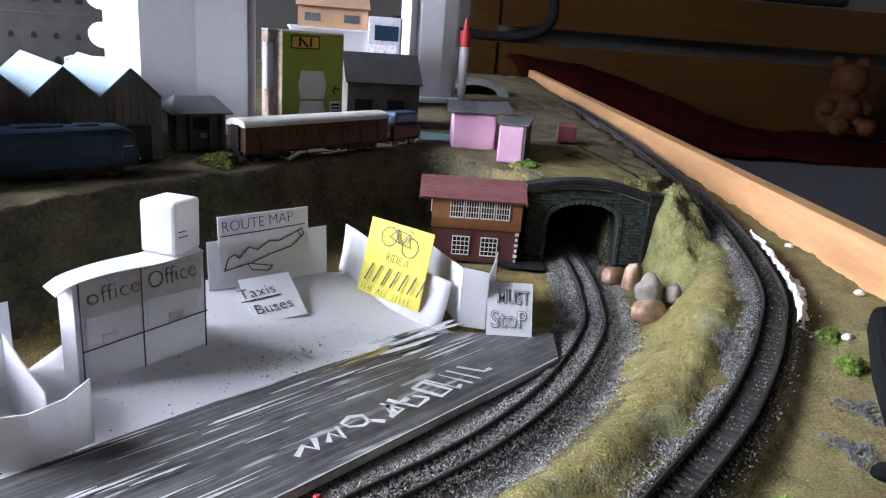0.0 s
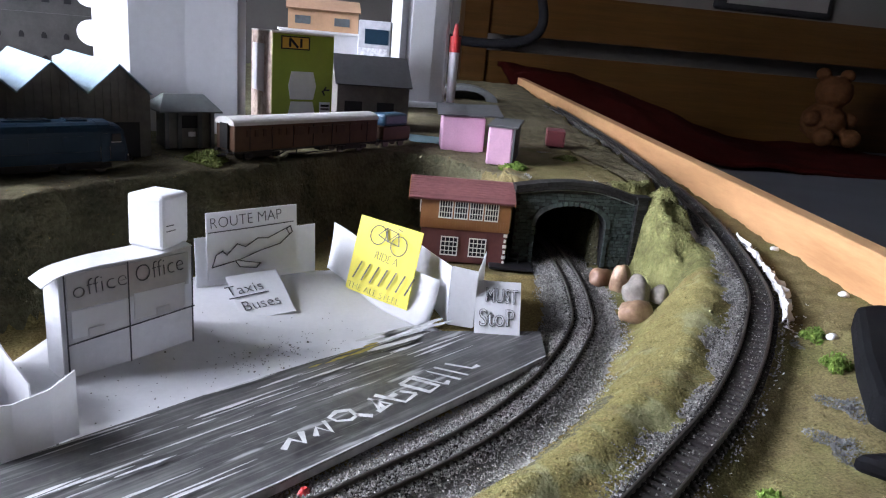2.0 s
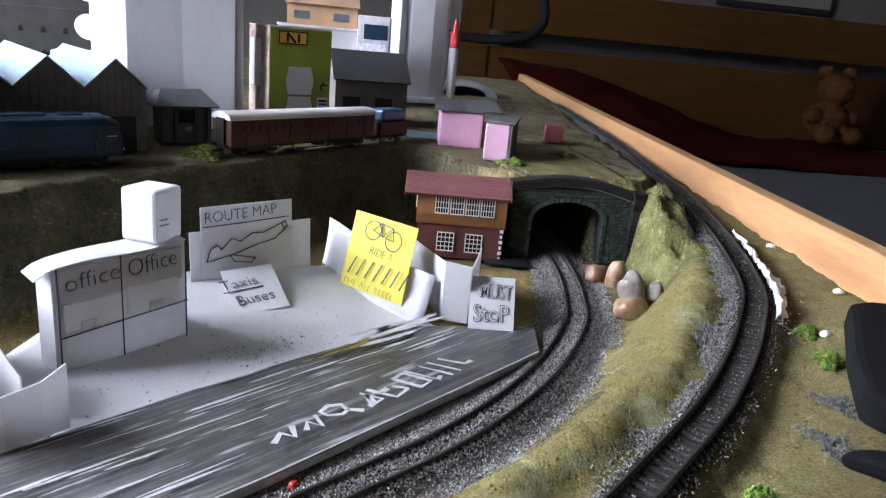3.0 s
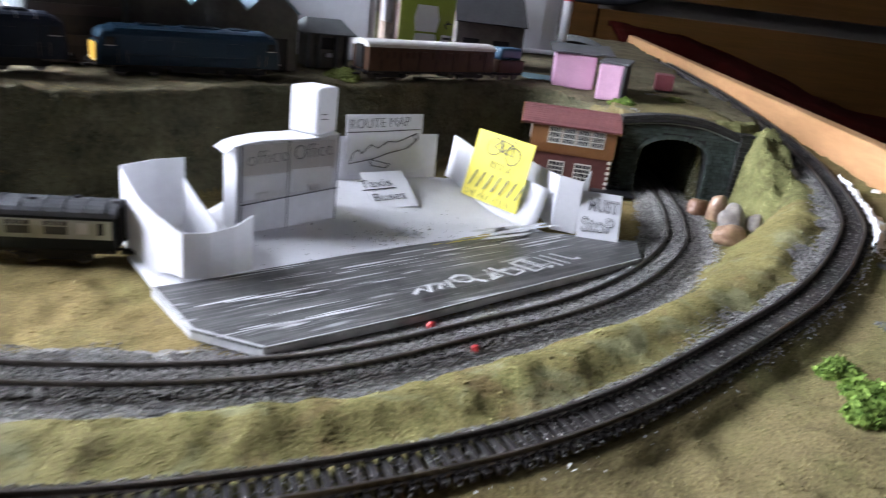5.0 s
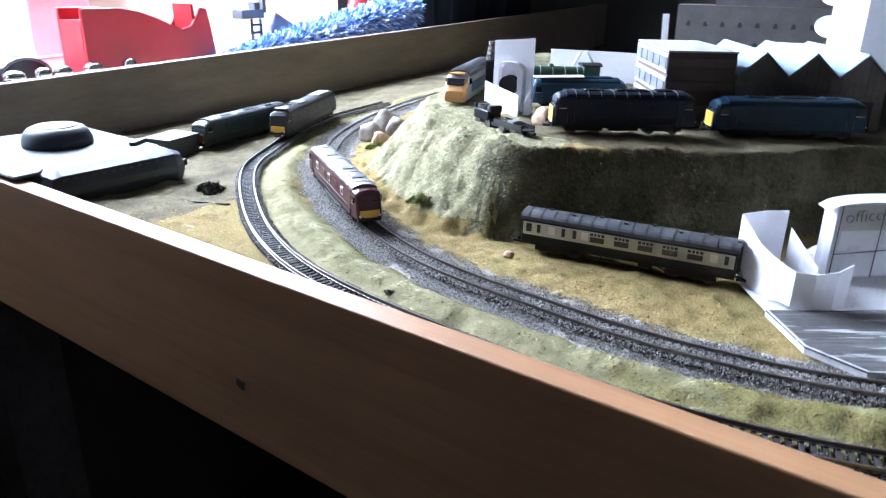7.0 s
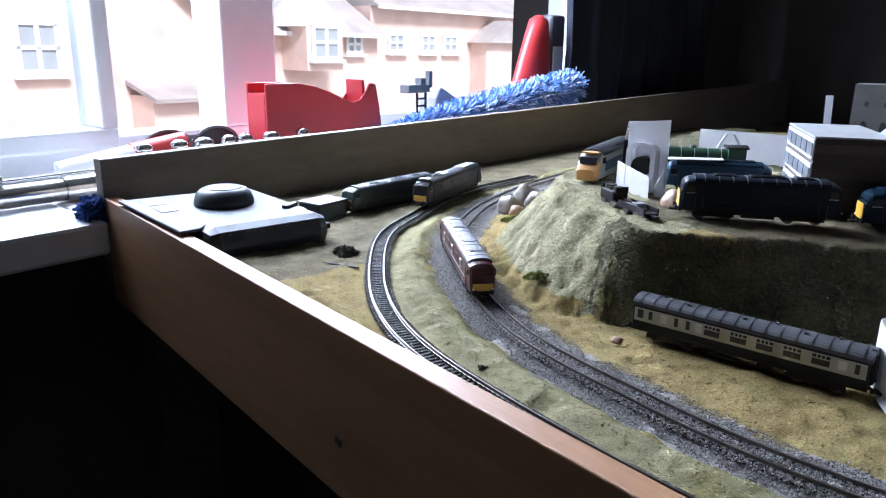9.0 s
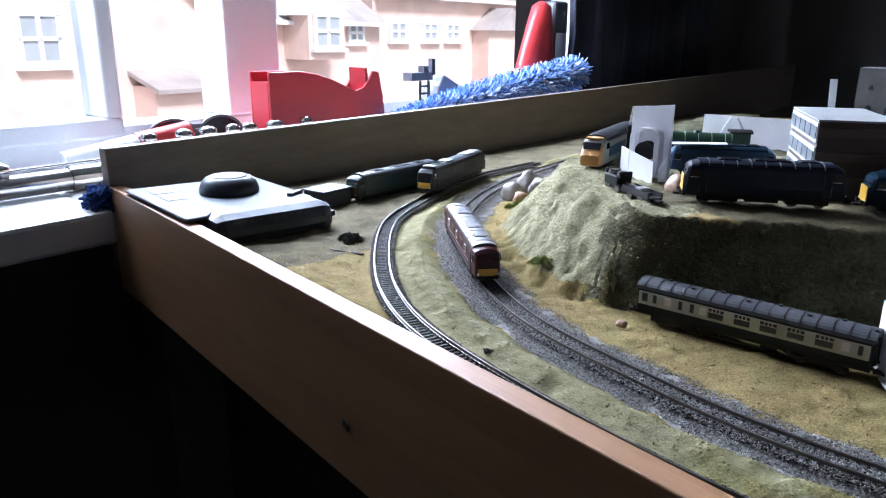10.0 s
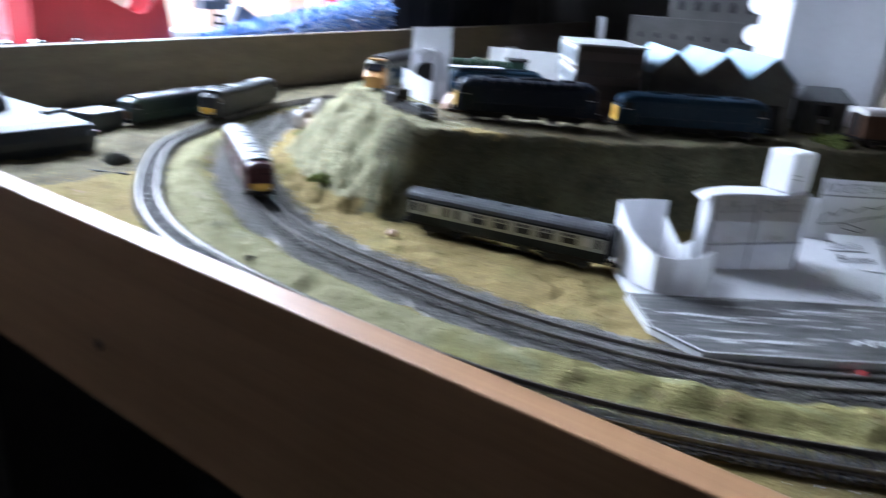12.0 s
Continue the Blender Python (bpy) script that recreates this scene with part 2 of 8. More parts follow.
def spline(pts, step):
    """Even points along a smooth curve through pts, with headings; any number of coordinates."""
    P = [np.array(p, float) for p in pts]
    P = [2 * P[0] - P[1]] + P + [2 * P[-1] - P[-2]]
    out = []
    for a, b, c, d in zip(P, P[1:], P[2:], P[3:]):
        for k in range(40):
            t = k / 40
            out.append(0.5 * (2 * b + (c - a) * t + (2 * a - 5 * b + 4 * c - d) * t * t + (3 * b - a - 3 * c + d) * t ** 3))
    out.append(P[-2])
    out = np.array(out)
    s = np.r_[0, np.cumsum(np.linalg.norm(np.diff(out[:, :2], axis=0), axis=1))]
    q = np.linspace(0, s[-1], max(2, int(s[-1] / step) + 1))
    return np.stack([np.interp(q, s, out[:, k]) for k in range(out.shape[1])], 1)


def soup(name, V, F):
    """A mesh straight from arrays of points and of equal-sided faces."""
    V, F = np.asarray(V, np.float32), np.asarray(F, np.int32)
    k = F.shape[1]
    me = bpy.data.meshes.new(name)
    me.vertices.add(len(V))
    me.vertices.foreach_set("co", V.ravel())
    me.loops.add(F.size)
    me.loops.foreach_set("vertex_index", F.ravel())
    me.polygons.add(len(F))
    me.polygons.foreach_set("loop_start", np.arange(0, F.size, k, dtype=np.int32))
    me.polygons.foreach_set("loop_total", np.full(len(F), k, np.int32))
    me.update(calc_edges=True)
    return me


def smooth01(t):
    t = np.clip(t, 0, 1)
    return t * t * (3 - 2 * t)


# ---------------------------------------------------------------- the plan
INNER = spline([(-0.44, 0.60, -0.004), (-0.415, 0.49, -0.002), (-0.379, 0.385, 0), (-0.324, 0.270, 0), (-0.239, 0.172, 0), (-0.112, 0.099, 0), (-0.010, 0.0805, 0),
                (0.065, 0.081, 0), (0.128, 0.098, 0), (0.186, 0.135, 0), (0.2235, 0.163, 0), (0.258, 0.200, 0), (0.288, 0.247, 0), (0.300, 0.281, 0), (0.309, 0.320, 0), (0.316, 0.38, 0), (0.318, 0.48, 0)], 0.004)
OUTER = spline([(-0.44, 0.47, -0.003), (-0.40, 0.32, 0), (-0.338, 0.205, 0.001), (-0.295, 0.147, 0.002), (-0.225, 0.091, 0.003), (-0.159, 0.0515, 0.004), (-0.094, 0.0305, 0.0045), (0.0, 0.0215, 0.005), (0.08, 0.0238, 0.006),
                (0.154, 0.0445, 0.008), (0.212, 0.0735, 0.011), (0.277, 0.127, 0.015), (0.309, 0.158, 0.017), (0.345, 0.202, 0.020), (0.373, 0.249, 0.024), (0.402, 0.342, 0.030), (0.424, 0.453, 0.035), (0.452, 0.633, 0.040), (0.485, 0.90, 0.045)], 0.004)
EDGE = spline([(-0.33, 0.62), (-0.30, 0.45), (-0.235, 0.30), (-0.205, 0.235), (-0.150, 0.195), (-0.090, 0.168), (-0.066, 0.172), (-0.02, 0.212), (0.035, 0.253), (0.069, 0.30), (0.122, 0.350), (0.19, 0.420), (0.235, 0.440),
               (0.262, 0.405), (0.288, 0.368), (0.325, 0.365), (0.362, 0.363), (0.385, 0.392), (0.405, 0.50), (0.43, 0.66), (0.48, 0.92)], 0.004)
TOP = 0.048


def near(line, x, y):
    """Distance to a line and the index of its nearest point, for arrays of places."""
    p = np.stack([np.ravel(x), np.ravel(y)], 1)
    best, idx = np.full(len(p), 9.0), np.zeros(len(p), int)
    for k in range(0, len(p), 4000):
        d = np.linalg.norm(p[k:k + 4000, None, :] - line[None, :, :2], axis=2)
        idx[k:k + 4000], best[k:k + 4000] = d.argmin(1), d.min(1)
    return best, idx


def side(line, x, y, idx):
    """Positive on the line's left."""
    i = np.clip(idx, 1, len(line) - 2)
    d = line[i + 1, :2] - line[i - 1, :2]
    v = np.stack([np.ravel(x), np.ravel(y)], 1) - line[i, :2]
    return d[:, 0] * v[:, 1] - d[:, 1] * v[:, 0]


def fbm(x, y, scale, seed=0.0):
    return np.array([noise.fractal(Vector((a * scale, b * scale, seed)), 0.8, 2.1, 4) for a, b in zip(np.ravel(x), np.ravel(y))])


def height(x, y, rough=True):
    """The lie of the land: track level, banks, cutting and upper terrace."""
    x, y = np.ravel(np.asarray(x, float)), np.ravel(np.asarray(y, float))
    di, ii = near(INNER, x, y)
    do, io = near(OUTER, x, y)
    si, so = side(INNER, x, y, ii), side(OUTER, x, y, io)
    zi, zo = INNER[ii, 2], OUTER[io, 2]
    foot = 0.016 + 0.032 * smooth01((y - 0.235) / 0.07) * smooth01((x - 0.28) / 0.03)
    a, b = np.maximum(di - foot, 0), np.maximum(do - 0.011, 0)
    f = a / np.maximum(a + b, 1e-5)
    between = zi + (zo - zi) * smooth01(f * 1.15) + (0.0045 + 0.0025 * smooth01(x / 0.1)) * smooth01(a / 0.014) * smooth01(b / 0.018) * (0.7 + 0.3 * smooth01((0.30 - x) / 0.05))
    rim = np.interp(y, [0, 0.10, 0.24, 0.36, 0.47, 0.9], [0.016, 0.019, 0.0255, 0.0285, 0.030, 0.042])
    dip = zo - 0.0035 * smooth01(b / 0.004) * smooth01((x - 0.15) / 0.1)
    low = np.where(so < 0, dip + (rim - dip) * smooth01((x - 0.20) / 0.08) * smooth01(b / 0.030), np.where(si > 0, zi, between))
    low = low - 0.0012 - 0.05 * np.maximum(0, -0.40 - x)
    de, ie = near(EDGE, x, y)
    se = np.sign(side(EDGE, x, y, ie)) * de
    wide = np.interp(x, [-0.3, -0.12, -0.075, 0.2, 0.3], [0.075, 0.055, 0.018, 0.016, 0.012])
    up = smooth01((se + wide * 0.8) / wide)
    tunnel = (np.abs(x - np.interp(y, INNER[-40:, 1], INNER[-40:, 0])) < 0.0195) & (y > 0.34) & (y < 0.47)
    top = TOP + 0.004 * smooth01((0.05 - x) / 0.2)
    top = top - 0.075 * smooth01((y - 0.66) / 0.12) * smooth01((-0.21 - x) / 0.05)
    h = low + (top - low) * np.where(tunnel, 0, up)
    if rough:
        n = fbm(x, y, 38.0) * 0.0016 + fbm(x, y, 120.0, 3.0) * 0.0011
        calm = smooth01(np.minimum(di, do) / 0.02)
        h = h + n * calm * (1 + 2.2 * np.where((up > 0.02) & (up < 0.98), 1, 0))
        # mossy crag built up against the tunnel portal's pier
        crag = np.where(so > 0, 1.0, 0.0) * smooth01((x - 0.3545) / 0.006) * smooth01((y - 0.285) / 0.02) * smooth01((0.385 - y) / 0.02) * smooth01((do - 0.011) / 0.012)
        on = crag > 0
        if on.any():
            want = 0.0420 * smooth01((y[on] - 0.268) / 0.068) + 0.006 * fbm(x[on], y[on], 90.0, 9.0) + 0.0035 * fbm(x[on], y[on], 260.0, 2.0)
            h[on] += crag[on] * np.maximum(0, want - h[on])
    return h


def zones(x, y):
    """How far each place belongs to the green bank, to its sage-painted stretch and to the bare rim."""
    x, y = np.ravel(np.asarray(x, float)), np.ravel(np.asarray(y, float))
    di, ii = near(INNER, x, y)
    do, io = near(OUTER, x, y)
    si, so = side(INNER, x, y, ii), side(OUTER, x, y, io)
    n = fbm(x, y, 30.0, 4.0)
    bank = np.where((si < 0) & (so > 0), 1.0, 0.0) * smooth01((di - 0.014 + 0.006 * n) / 0.010)
    sage = smooth01((0.085 - x + 0.05 * n) / 0.06) * smooth01((di - 0.020 + 0.008 * n) / 0.010)
    rim = np.where((so < 0) | (y > 0.33), 1.0, 0.0) * smooth01((x - 0.14) / 0.06)
    return {"bank": bank, "sage": sage, "rim": rim}


def set_zones(me, x, y, each=1):
    for name, v in zones(x, y).items():
        v = np.repeat(v, each)
        me.attributes.new(name, "FLOAT", "POINT").data.foreach_set("value", np.ascontiguousarray(v, dtype=np.float32))


def floor_at(x, y):
    return float(height([x], [y], False)[0])


# baseboard outline: window-side board and wall-side board run slightly apart
def left_x(y):
    return -0.505 - 0.19 * y


def right_x(y):
    return 0.4240 + 0.120 * (y - 0.237)


# ---------------------------------------------------------------- layout ground
def ground():
    ys = np.r_[np.arange(0.0125, 0.56, 0.0028), np.arange(0.56, 1.35, 0.015)]
    nx = 380
    X = np.stack([np.linspace(left_x(y) + 0.001, right_x(y) - 0.001, nx) for y in ys])
    Y = np.repeat(ys[:, None], nx, 1)
    Z = height(X, Y).reshape(X.shape)
    idx = np.arange(X.size).reshape(X.shape)
    q = np.stack([idx[:-1, :-1], idx[:-1, 1:], idx[1:, 1:], idx[1:, :-1]], -1).reshape(-1, 4)
    me = soup("ground", np.stack([X, Y, Z], -1).reshape(-1, 3), q)
    set_zones(me, X, Y)
    me.materials.append(TURF)
    me.materials.append(EARTH_AND_SHADE)
    me.materials.append(DIRT_AND_SHADE)
    me.materials.append(GRAVEL)
    me.materials.append(HILL)
    me.materials.append(MOSS)
    me.polygons.foreach_set("use_smooth", np.ones(len(q), bool))
    c = (X[:-1, :-1] + X[1:, 1:]) / 2, (Y[:-1, :-1] + Y[1:, 1:]) / 2
    z4 = np.stack([Z[:-1, :-1], Z[:-1, 1:], Z[1:, 1:], Z[1:, :-1]], -1)
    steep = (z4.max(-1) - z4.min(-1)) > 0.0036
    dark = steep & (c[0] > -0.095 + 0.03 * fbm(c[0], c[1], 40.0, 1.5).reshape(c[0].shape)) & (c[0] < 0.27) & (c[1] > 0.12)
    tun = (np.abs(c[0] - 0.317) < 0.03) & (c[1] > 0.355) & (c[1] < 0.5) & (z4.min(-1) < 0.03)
    # terrace top: the darkened dirt stands for shade between locos and buildings
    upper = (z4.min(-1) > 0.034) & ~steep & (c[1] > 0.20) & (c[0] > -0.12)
    cz = z4.mean(-1)
    dist = near(INNER, c[0], c[1])[0].reshape(cz.shape) + 0.004 * fbm(c[0], c[1], 60.0, 5.0).reshape(cz.shape)
    do_, io_ = near(OUTER, c[0], c[1])
    so_ = side(OUTER, c[0], c[1], io_).reshape(cz.shape)
    do_ = do_.reshape(cz.shape) + 0.004 * fbm(c[0], c[1], 60.0, 6.0).reshape(cz.shape)
    bed = ((dist < 0.0185) & (cz < 0.02)) | ((do_ < 0.008 + 0.011 * np.clip(fbm(c[0], c[1], 45.0, 8.0).reshape(cz.shape) * 1.8 + 0.45, 0, 1)) & (so_ > 0) & (c[0] > 0.26 + 0.03 * fbm(c[0], c[1], 40.0, 7.0).reshape(cz.shape)))
    # beside the window board its shadow is part of the dirt colour
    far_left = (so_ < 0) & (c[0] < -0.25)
    hill = (cz > 0.006) & (c[0] < -0.062) & (so_ > 0)
    # far terrace behind the hill: shade painted with the cutting's dark colour
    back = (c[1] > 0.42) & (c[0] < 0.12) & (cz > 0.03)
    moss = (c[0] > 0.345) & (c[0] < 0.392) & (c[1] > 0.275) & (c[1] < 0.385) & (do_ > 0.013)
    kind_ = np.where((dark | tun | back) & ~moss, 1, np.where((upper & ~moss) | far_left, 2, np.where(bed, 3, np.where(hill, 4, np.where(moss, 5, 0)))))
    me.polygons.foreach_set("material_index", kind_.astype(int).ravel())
    return tagged(new("ground", me), "scenic ground of olive scatter turf and bare earth", "ground", kind="structure")


ground()


# ---------------------------------------------------------------- boards
def board(name, a, b, thick, z0, z1, material, label, za=None):
    """An upright plank whose inner face runs from a to b; thick goes outwards (to the right of a-b)."""
    a, b = Vector((*a, 0)), Vector((*b, 0))
    d = (b - a).normalized()
    out = Vector((d.y, -d.x, 0)) * thick
    bm = bmesh.new()
    e1 = za if za is not None else z1
    loft(bm, [[p + Vector((0, 0, z)) for p, z in ((q, z0), (q + out, z0), (q + out, top), (q, top))] for q, top in ((a, e1), (b, z1))])
    ob = part(name, bm, material, bevel=0.0008)
    return tagged(ob, label, "plank", kind="structure")


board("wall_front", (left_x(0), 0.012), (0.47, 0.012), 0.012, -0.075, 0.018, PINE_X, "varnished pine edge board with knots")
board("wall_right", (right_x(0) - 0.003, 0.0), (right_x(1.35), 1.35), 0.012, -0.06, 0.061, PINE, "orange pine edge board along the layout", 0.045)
board("wall_window", (left_x(2.15), 2.15), (left_x(0), 0.0), 0.012, -0.06, 0.051, PINE_G, "greyish pine back board below the window, darkened for shade", 0.0685)


# ---------------------------------------------------------------- tracks
def sweep(line, off, prof, closed=True):
    """Sweeps a profile (sideways, up) along a line at a sideways offset."""
    bm = bmesh.new()
    d = np.gradient(line[:, :2], axis=0)
    d /= np.linalg.norm(d, axis=1)[:, None]
    n = np.stack([d[:, 1], -d[:, 0]], 1)
    rings = [[(p[0] + nn[0] * (off + u), p[1] + nn[1] * (off + u), p[2] + v) for u, v in prof] for p, nn in zip(line, n)]
    loft(bm, rings)
    return bm


RAIL = [(-0.0007, 0.0016), (0.0007, 0.0016), (0.0007, 0.0018), (0.00025, 0.0020), (0.00025, 0.0028), (0.00036, 0.0030), (0.00034, 0.0035), (-0.00034, 0.0035), (-0.00036, 0.0030), (-0.00025, 0.0028), (-0.00025, 0.0020), (-0.0007, 0.0018)]


def track(line, label):
    t = thing("railway_track", label, "track", group="railway tracks")
    for s in (-1, 1):
        part("rail", sweep(line, s * 0.0048, RAIL), STEEL, t)
    bm = bmesh.new()
    box(bm, 0, 0, 0, 0.0152, 0.0016, 0.0018)
    for s in (-1, 1):
        for k in (-1, 1):
            box(bm, s * 0.0048 + k * 0.0011, 0, 0.0018, 0.0009, 0.0012, 0.0006)
    even = spline(line[::6], 0.0034)
    d = np.gradient(even[:, :2], axis=0)
    spots = [pose(p[0], p[1], p[2] - 0.0002, 0, 0, math.degrees(math.atan2(dd[1], dd[0])) - 90) for p, dd in zip(even, d)]
    # those on the curve nearest the front are parts; the distant rest is one joined piece
    order = sorted(range(len(spots)), key=lambda k: even[k, 1])
    first = part("sleeper", bm, SLEEPER, t)
    first.matrix_basis = spots[order[0]]
    for k in order[1:295]:
        ob = new("sleeper", first.data)
        ob.parent = t
        ob.matrix_basis = spots[k]
    v0 = [v.co.copy() for v in first.data.vertices]
    f0 = [tuple(f.vertices) for f in first.data.polygons]
    V, F = [], []
    for k in order[295:]:
        F += [tuple(len(V) + q for q in f) for f in f0]
        V += [tuple(spots[k] @ v) for v in v0]
    if V:
        me = bpy.data.meshes.new("sleeper_rest")
        me.from_pydata(V, [], F)
        me.materials.append(SLEEPER)
        ob = new("sleeper_rest", me)
        ob.parent = t
        ob["kind"] = "stuff"
    return t


track(INNER, "single model railway track on grey ballast at low level")
track(OUTER, "outer model railway track climbing along the edge board")


def ballast():
    """Loose grey stone chips under and beside the tracks."""
    rng = np.random.default_rng(5)
    base = np.array([(-1, -0.8, -0.5), (1, -0.7, -0.5), (0.1, 1, -0.5), (0.0, 0.1, 0.8)])
    fs = np.array([(0, 2, 1), (0, 1, 3), (1, 2, 3), (2, 0, 3)])
    chips = []
    for line, count, wide, bed in ((INNER, 170000, 0.0225, 60000), (OUTER, 70000, 0.0195, 16000)):
        i = rng.integers(1, len(line) - 1, count)
        d = line[i + 1, :2] - line[i - 1, :2]
        d /= np.linalg.norm(d, axis=1)[:, None]
        off = rng.uniform(-wide, wide, count) * rng.uniform(0.75, 1.10, count)
        if line is OUTER:
            off = np.where((off > 0.0105) | (line[i, 0] < 0.24), off * 0.45, off)
        off[:bed] = rng.uniform(-0.0088, 0.0088, bed)
        if line is OUTER:
            off = np.where((np.abs(off) < 0.0092) & (np.arange(count) >= bed), -rng.uniform(0.0060, 0.016, count), off)
        p = line[i, :2] + np.stack([d[:, 1], -d[:, 0]], 1) * off[:, None] + d * rng.uniform(-0.002, 0.002, count)[:, None]
        keep = (p[:, 1] > 0.0135) & (p[:, 0] < right_x(p[:, 1]) - 0.002) & ((line is INNER) | (p[:, 0] > 0.235 + 0.05 * rng.random(count)) | (np.abs(off) < 0.0090))
        p, off, zl = p[keep], off[keep], line[i, 2][keep]
        patchy = fbm(p[:, 0], p[:, 1], 45.0, 8.0)
        keep = np.abs(off) < (0.0150 + 0.012 * np.clip(patchy + 0.55, 0, 1) if line is INNER else 0.0080 + 0.013 * np.clip(patchy * 1.8 + 0.45, 0, 1))
        p, off, zl = p[keep], off[keep], zl[keep]
        shoulder = 1 - smooth01((np.abs(off) - 0.0062) / 0.0070)
        z = zl - 0.0004 + np.where((line is INNER) | (off < -0.0055), 0.0017, 0.0013) * shoulder + rng.uniform(0, 0.0009, len(p))
        wide_of = np.abs(off) >= 0.0125
        z[wide_of] = height(p[wide_of, 0], p[wide_of, 1], False) + 0.0009
        a, s = rng.uniform(0, 6.28, len(p)), rng.uniform(0.00024, 0.00050, len(p))
        c, sn = np.cos(a) * s, np.sin(a) * s
        u, v, w = base[:, 0], base[:, 1], base[:, 2]
        chips.append(np.stack([p[:, :1] + c[:, None] * u - sn[:, None] * v, p[:, 1:] + sn[:, None] * u + c[:, None] * v, z[:, None] + s[:, None] * w], -1).reshape(-1, 3))
    V = np.concatenate(chips)
    F = (np.arange(len(V) // 4)[:, None, None] * 4 + fs).reshape(-1, 3)
    me = soup("ballast", V, F)
    me.materials.append(BALLAST)
    me.materials.append(BALLAST_DARK)
    me.polygons.foreach_set("material_index", np.repeat([0, 1], [len(c) for c in chips]).astype(int))
    return tagged(new("ballast", me), "grey stone ballast strewn along the tracks", "ballast", kind="stuff")


ballast()

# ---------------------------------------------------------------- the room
# walls, carpet and ceiling are coloured dark so little light bounces back
WALL = mat("low_bounce_wall", (0.085, 0.075, 0.068), 0.8, var=0.08, scale=3, fine=150, bump=0.1)
LOWWALL = mat("dimmed_magnolia", (0.14, 0.125, 0.115), 0.85, var=0.06, scale=3, fine=150, bump=0.1)
UPVC = mat("white_upvc", (0.78, 0.79, 0.80), 0.35, var=0.03, scale=8, bump=0.02)
CARPET = mat("dark_carpet", (0.05, 0.05, 0.055), 0.95, var=0.3, scale=20, fine=700, bump=0.6)
CEIL = mat("low_bounce_ceiling", (0.22, 0.22, 0.22), 0.9, var=0.03, scale=2, bump=0.05)

U = Vector((-0.187, 0.982, 0)).normalized()
N = Vector((-U.y, U.x, 0))
W0 = Vector((-0.517, 0.0, 0))


def wp(s, d, z=0.0):
    """A place by metres along the window wall, metres out through it, and height."""
    return W0 + U * s + N * d + Vector((0, 0, z))


WM = Matrix((( U.x, N.x, 0, W0.x), (U.y, N.y, 0, W0.y), (0, 0, 1, 0), (0, 0, 0, 1)))


def wbox(bm, s0, s1, d0, d1, z0, z1):
    box(bm, (s0 + s1) / 2, (d0 + d1) / 2, z0, s1 - s0, d1 - d0, z1 - z0, 0, WM)


GLASS_D, SILL_Z = 0.24, -0.001
S0, S1, ZT = -0.32, 1.24, 1.15
bm = bmesh.new()
wbox(bm, -2.6, S0, 0.19, 0.31, -0.75, 1.65)
wbox(bm, S1, 3.2, 0.19, 0.31, -0.75, 1.65)
wbox(bm, S0, S1, 0.19, 0.31, ZT, 1.65)
wbox(bm, S0, S1, 0.19, 0.31, -0.75, SILL_Z - 0.02)
tagged(part("wall_west", bm, WALL), "window wall coloured dark for shade and little bounce", "wall", kind="structure")


def slab(name, x0, x1, y0, y1, z0, z1, material, label, category):
    return tagged(part(name, bx((x0 + x1) / 2, (y0 + y1) / 2, z0, x1 - x0, y1 - y0, z1 - z0), material), label, category, kind="structure")


slab("floor", -2.2, 2.8, -2.4, 3.0, -0.80, -0.75, CARPET, "dark carpeted floor", "floor")
slab("ceiling", -2.2, 2.8, -2.4, 3.0, 1.65, 1.70, CEIL, "unseen plain ceiling kept dark to cut bounce light", "ceiling")
slab("wall_north", -2.2, 2.8, 2.2, 2.3, -0.75, 1.65, WALL, "wall behind the layout kept dark to cut bounce light", "wall")
slab("wall_east", 2.3, 2.4, -2.4, 2.2, -0.75, 1.65, LOWWALL, "dull brown wall behind the bed", "wall")
slab("wall_south", -2.2, 2.8, -2.4, -2.3, -0.75, 1.65, WALL, "plain wall behind the viewer", "wall")

bm = bmesh.new()
wbox(bm, S0 - 0.05, -0.004, -0.02, 0.215, SILL_Z - 0.03, SILL_Z)
wbox(bm, -0.004, S1 + 0.05, 0.0125, 0.215, SILL_Z - 0.03, SILL_Z)
tagged(part("window_sill", bm, UPVC, bevel=0.004), "white painted window sill with things on it", "sill", kind="structure")

win = thing("window_1", "white plastic casement window in three lights", "window", kind="structure")
bm = bmesh.new()
for s0, s1, z0, z1 in ((S0, S1, SILL_Z, 0.042), (S0, S1, ZT - 0.06, ZT), (S0, S0 + 0.06, 0.042, ZT - 0.06), (S1 - 0.06, S1, 0.042, ZT - 0.06), (0.275, 0.362, 0.042, ZT - 0.06)):
    wbox(bm, s0, s1, 0.21, 0.275, z0, z1)
part("window_frame", bm, UPVC, win, bevel=0.003)
bm = bmesh.new()
for s0, s1, z0, z1 in ((-0.25, 0.124, 0.030, 0.052), (-0.25, 0.124, ZT - 0.12, ZT - 0.07), (-0.25, -0.21, 0.052, ZT - 0.12), (0.105, 0.124, 0.052, ZT - 0.12)):
    wbox(bm, s0, s1, 0.20, 0.26, z0, z1)
part("sash", bm, UPVC, win, bevel=0.003)
PANE = glass("window_glass")
for s0, s1 in ((S0 + 0.06, 0.275), (0.362, S1 - 0.06)):
    bm = bmesh.new()
    wbox(bm, s0, s1, 0.238, 0.242, 0.042, ZT - 0.06)
    p = part("pane", bm, PANE, win)
    p.visible_shadow = False

lamp = new("window_light", bpy.data.lights.new("window_light", "AREA"))
lamp.data.shape, lamp.data.size, lamp.data.size_y = "RECTANGLE", 0.80, 0.54
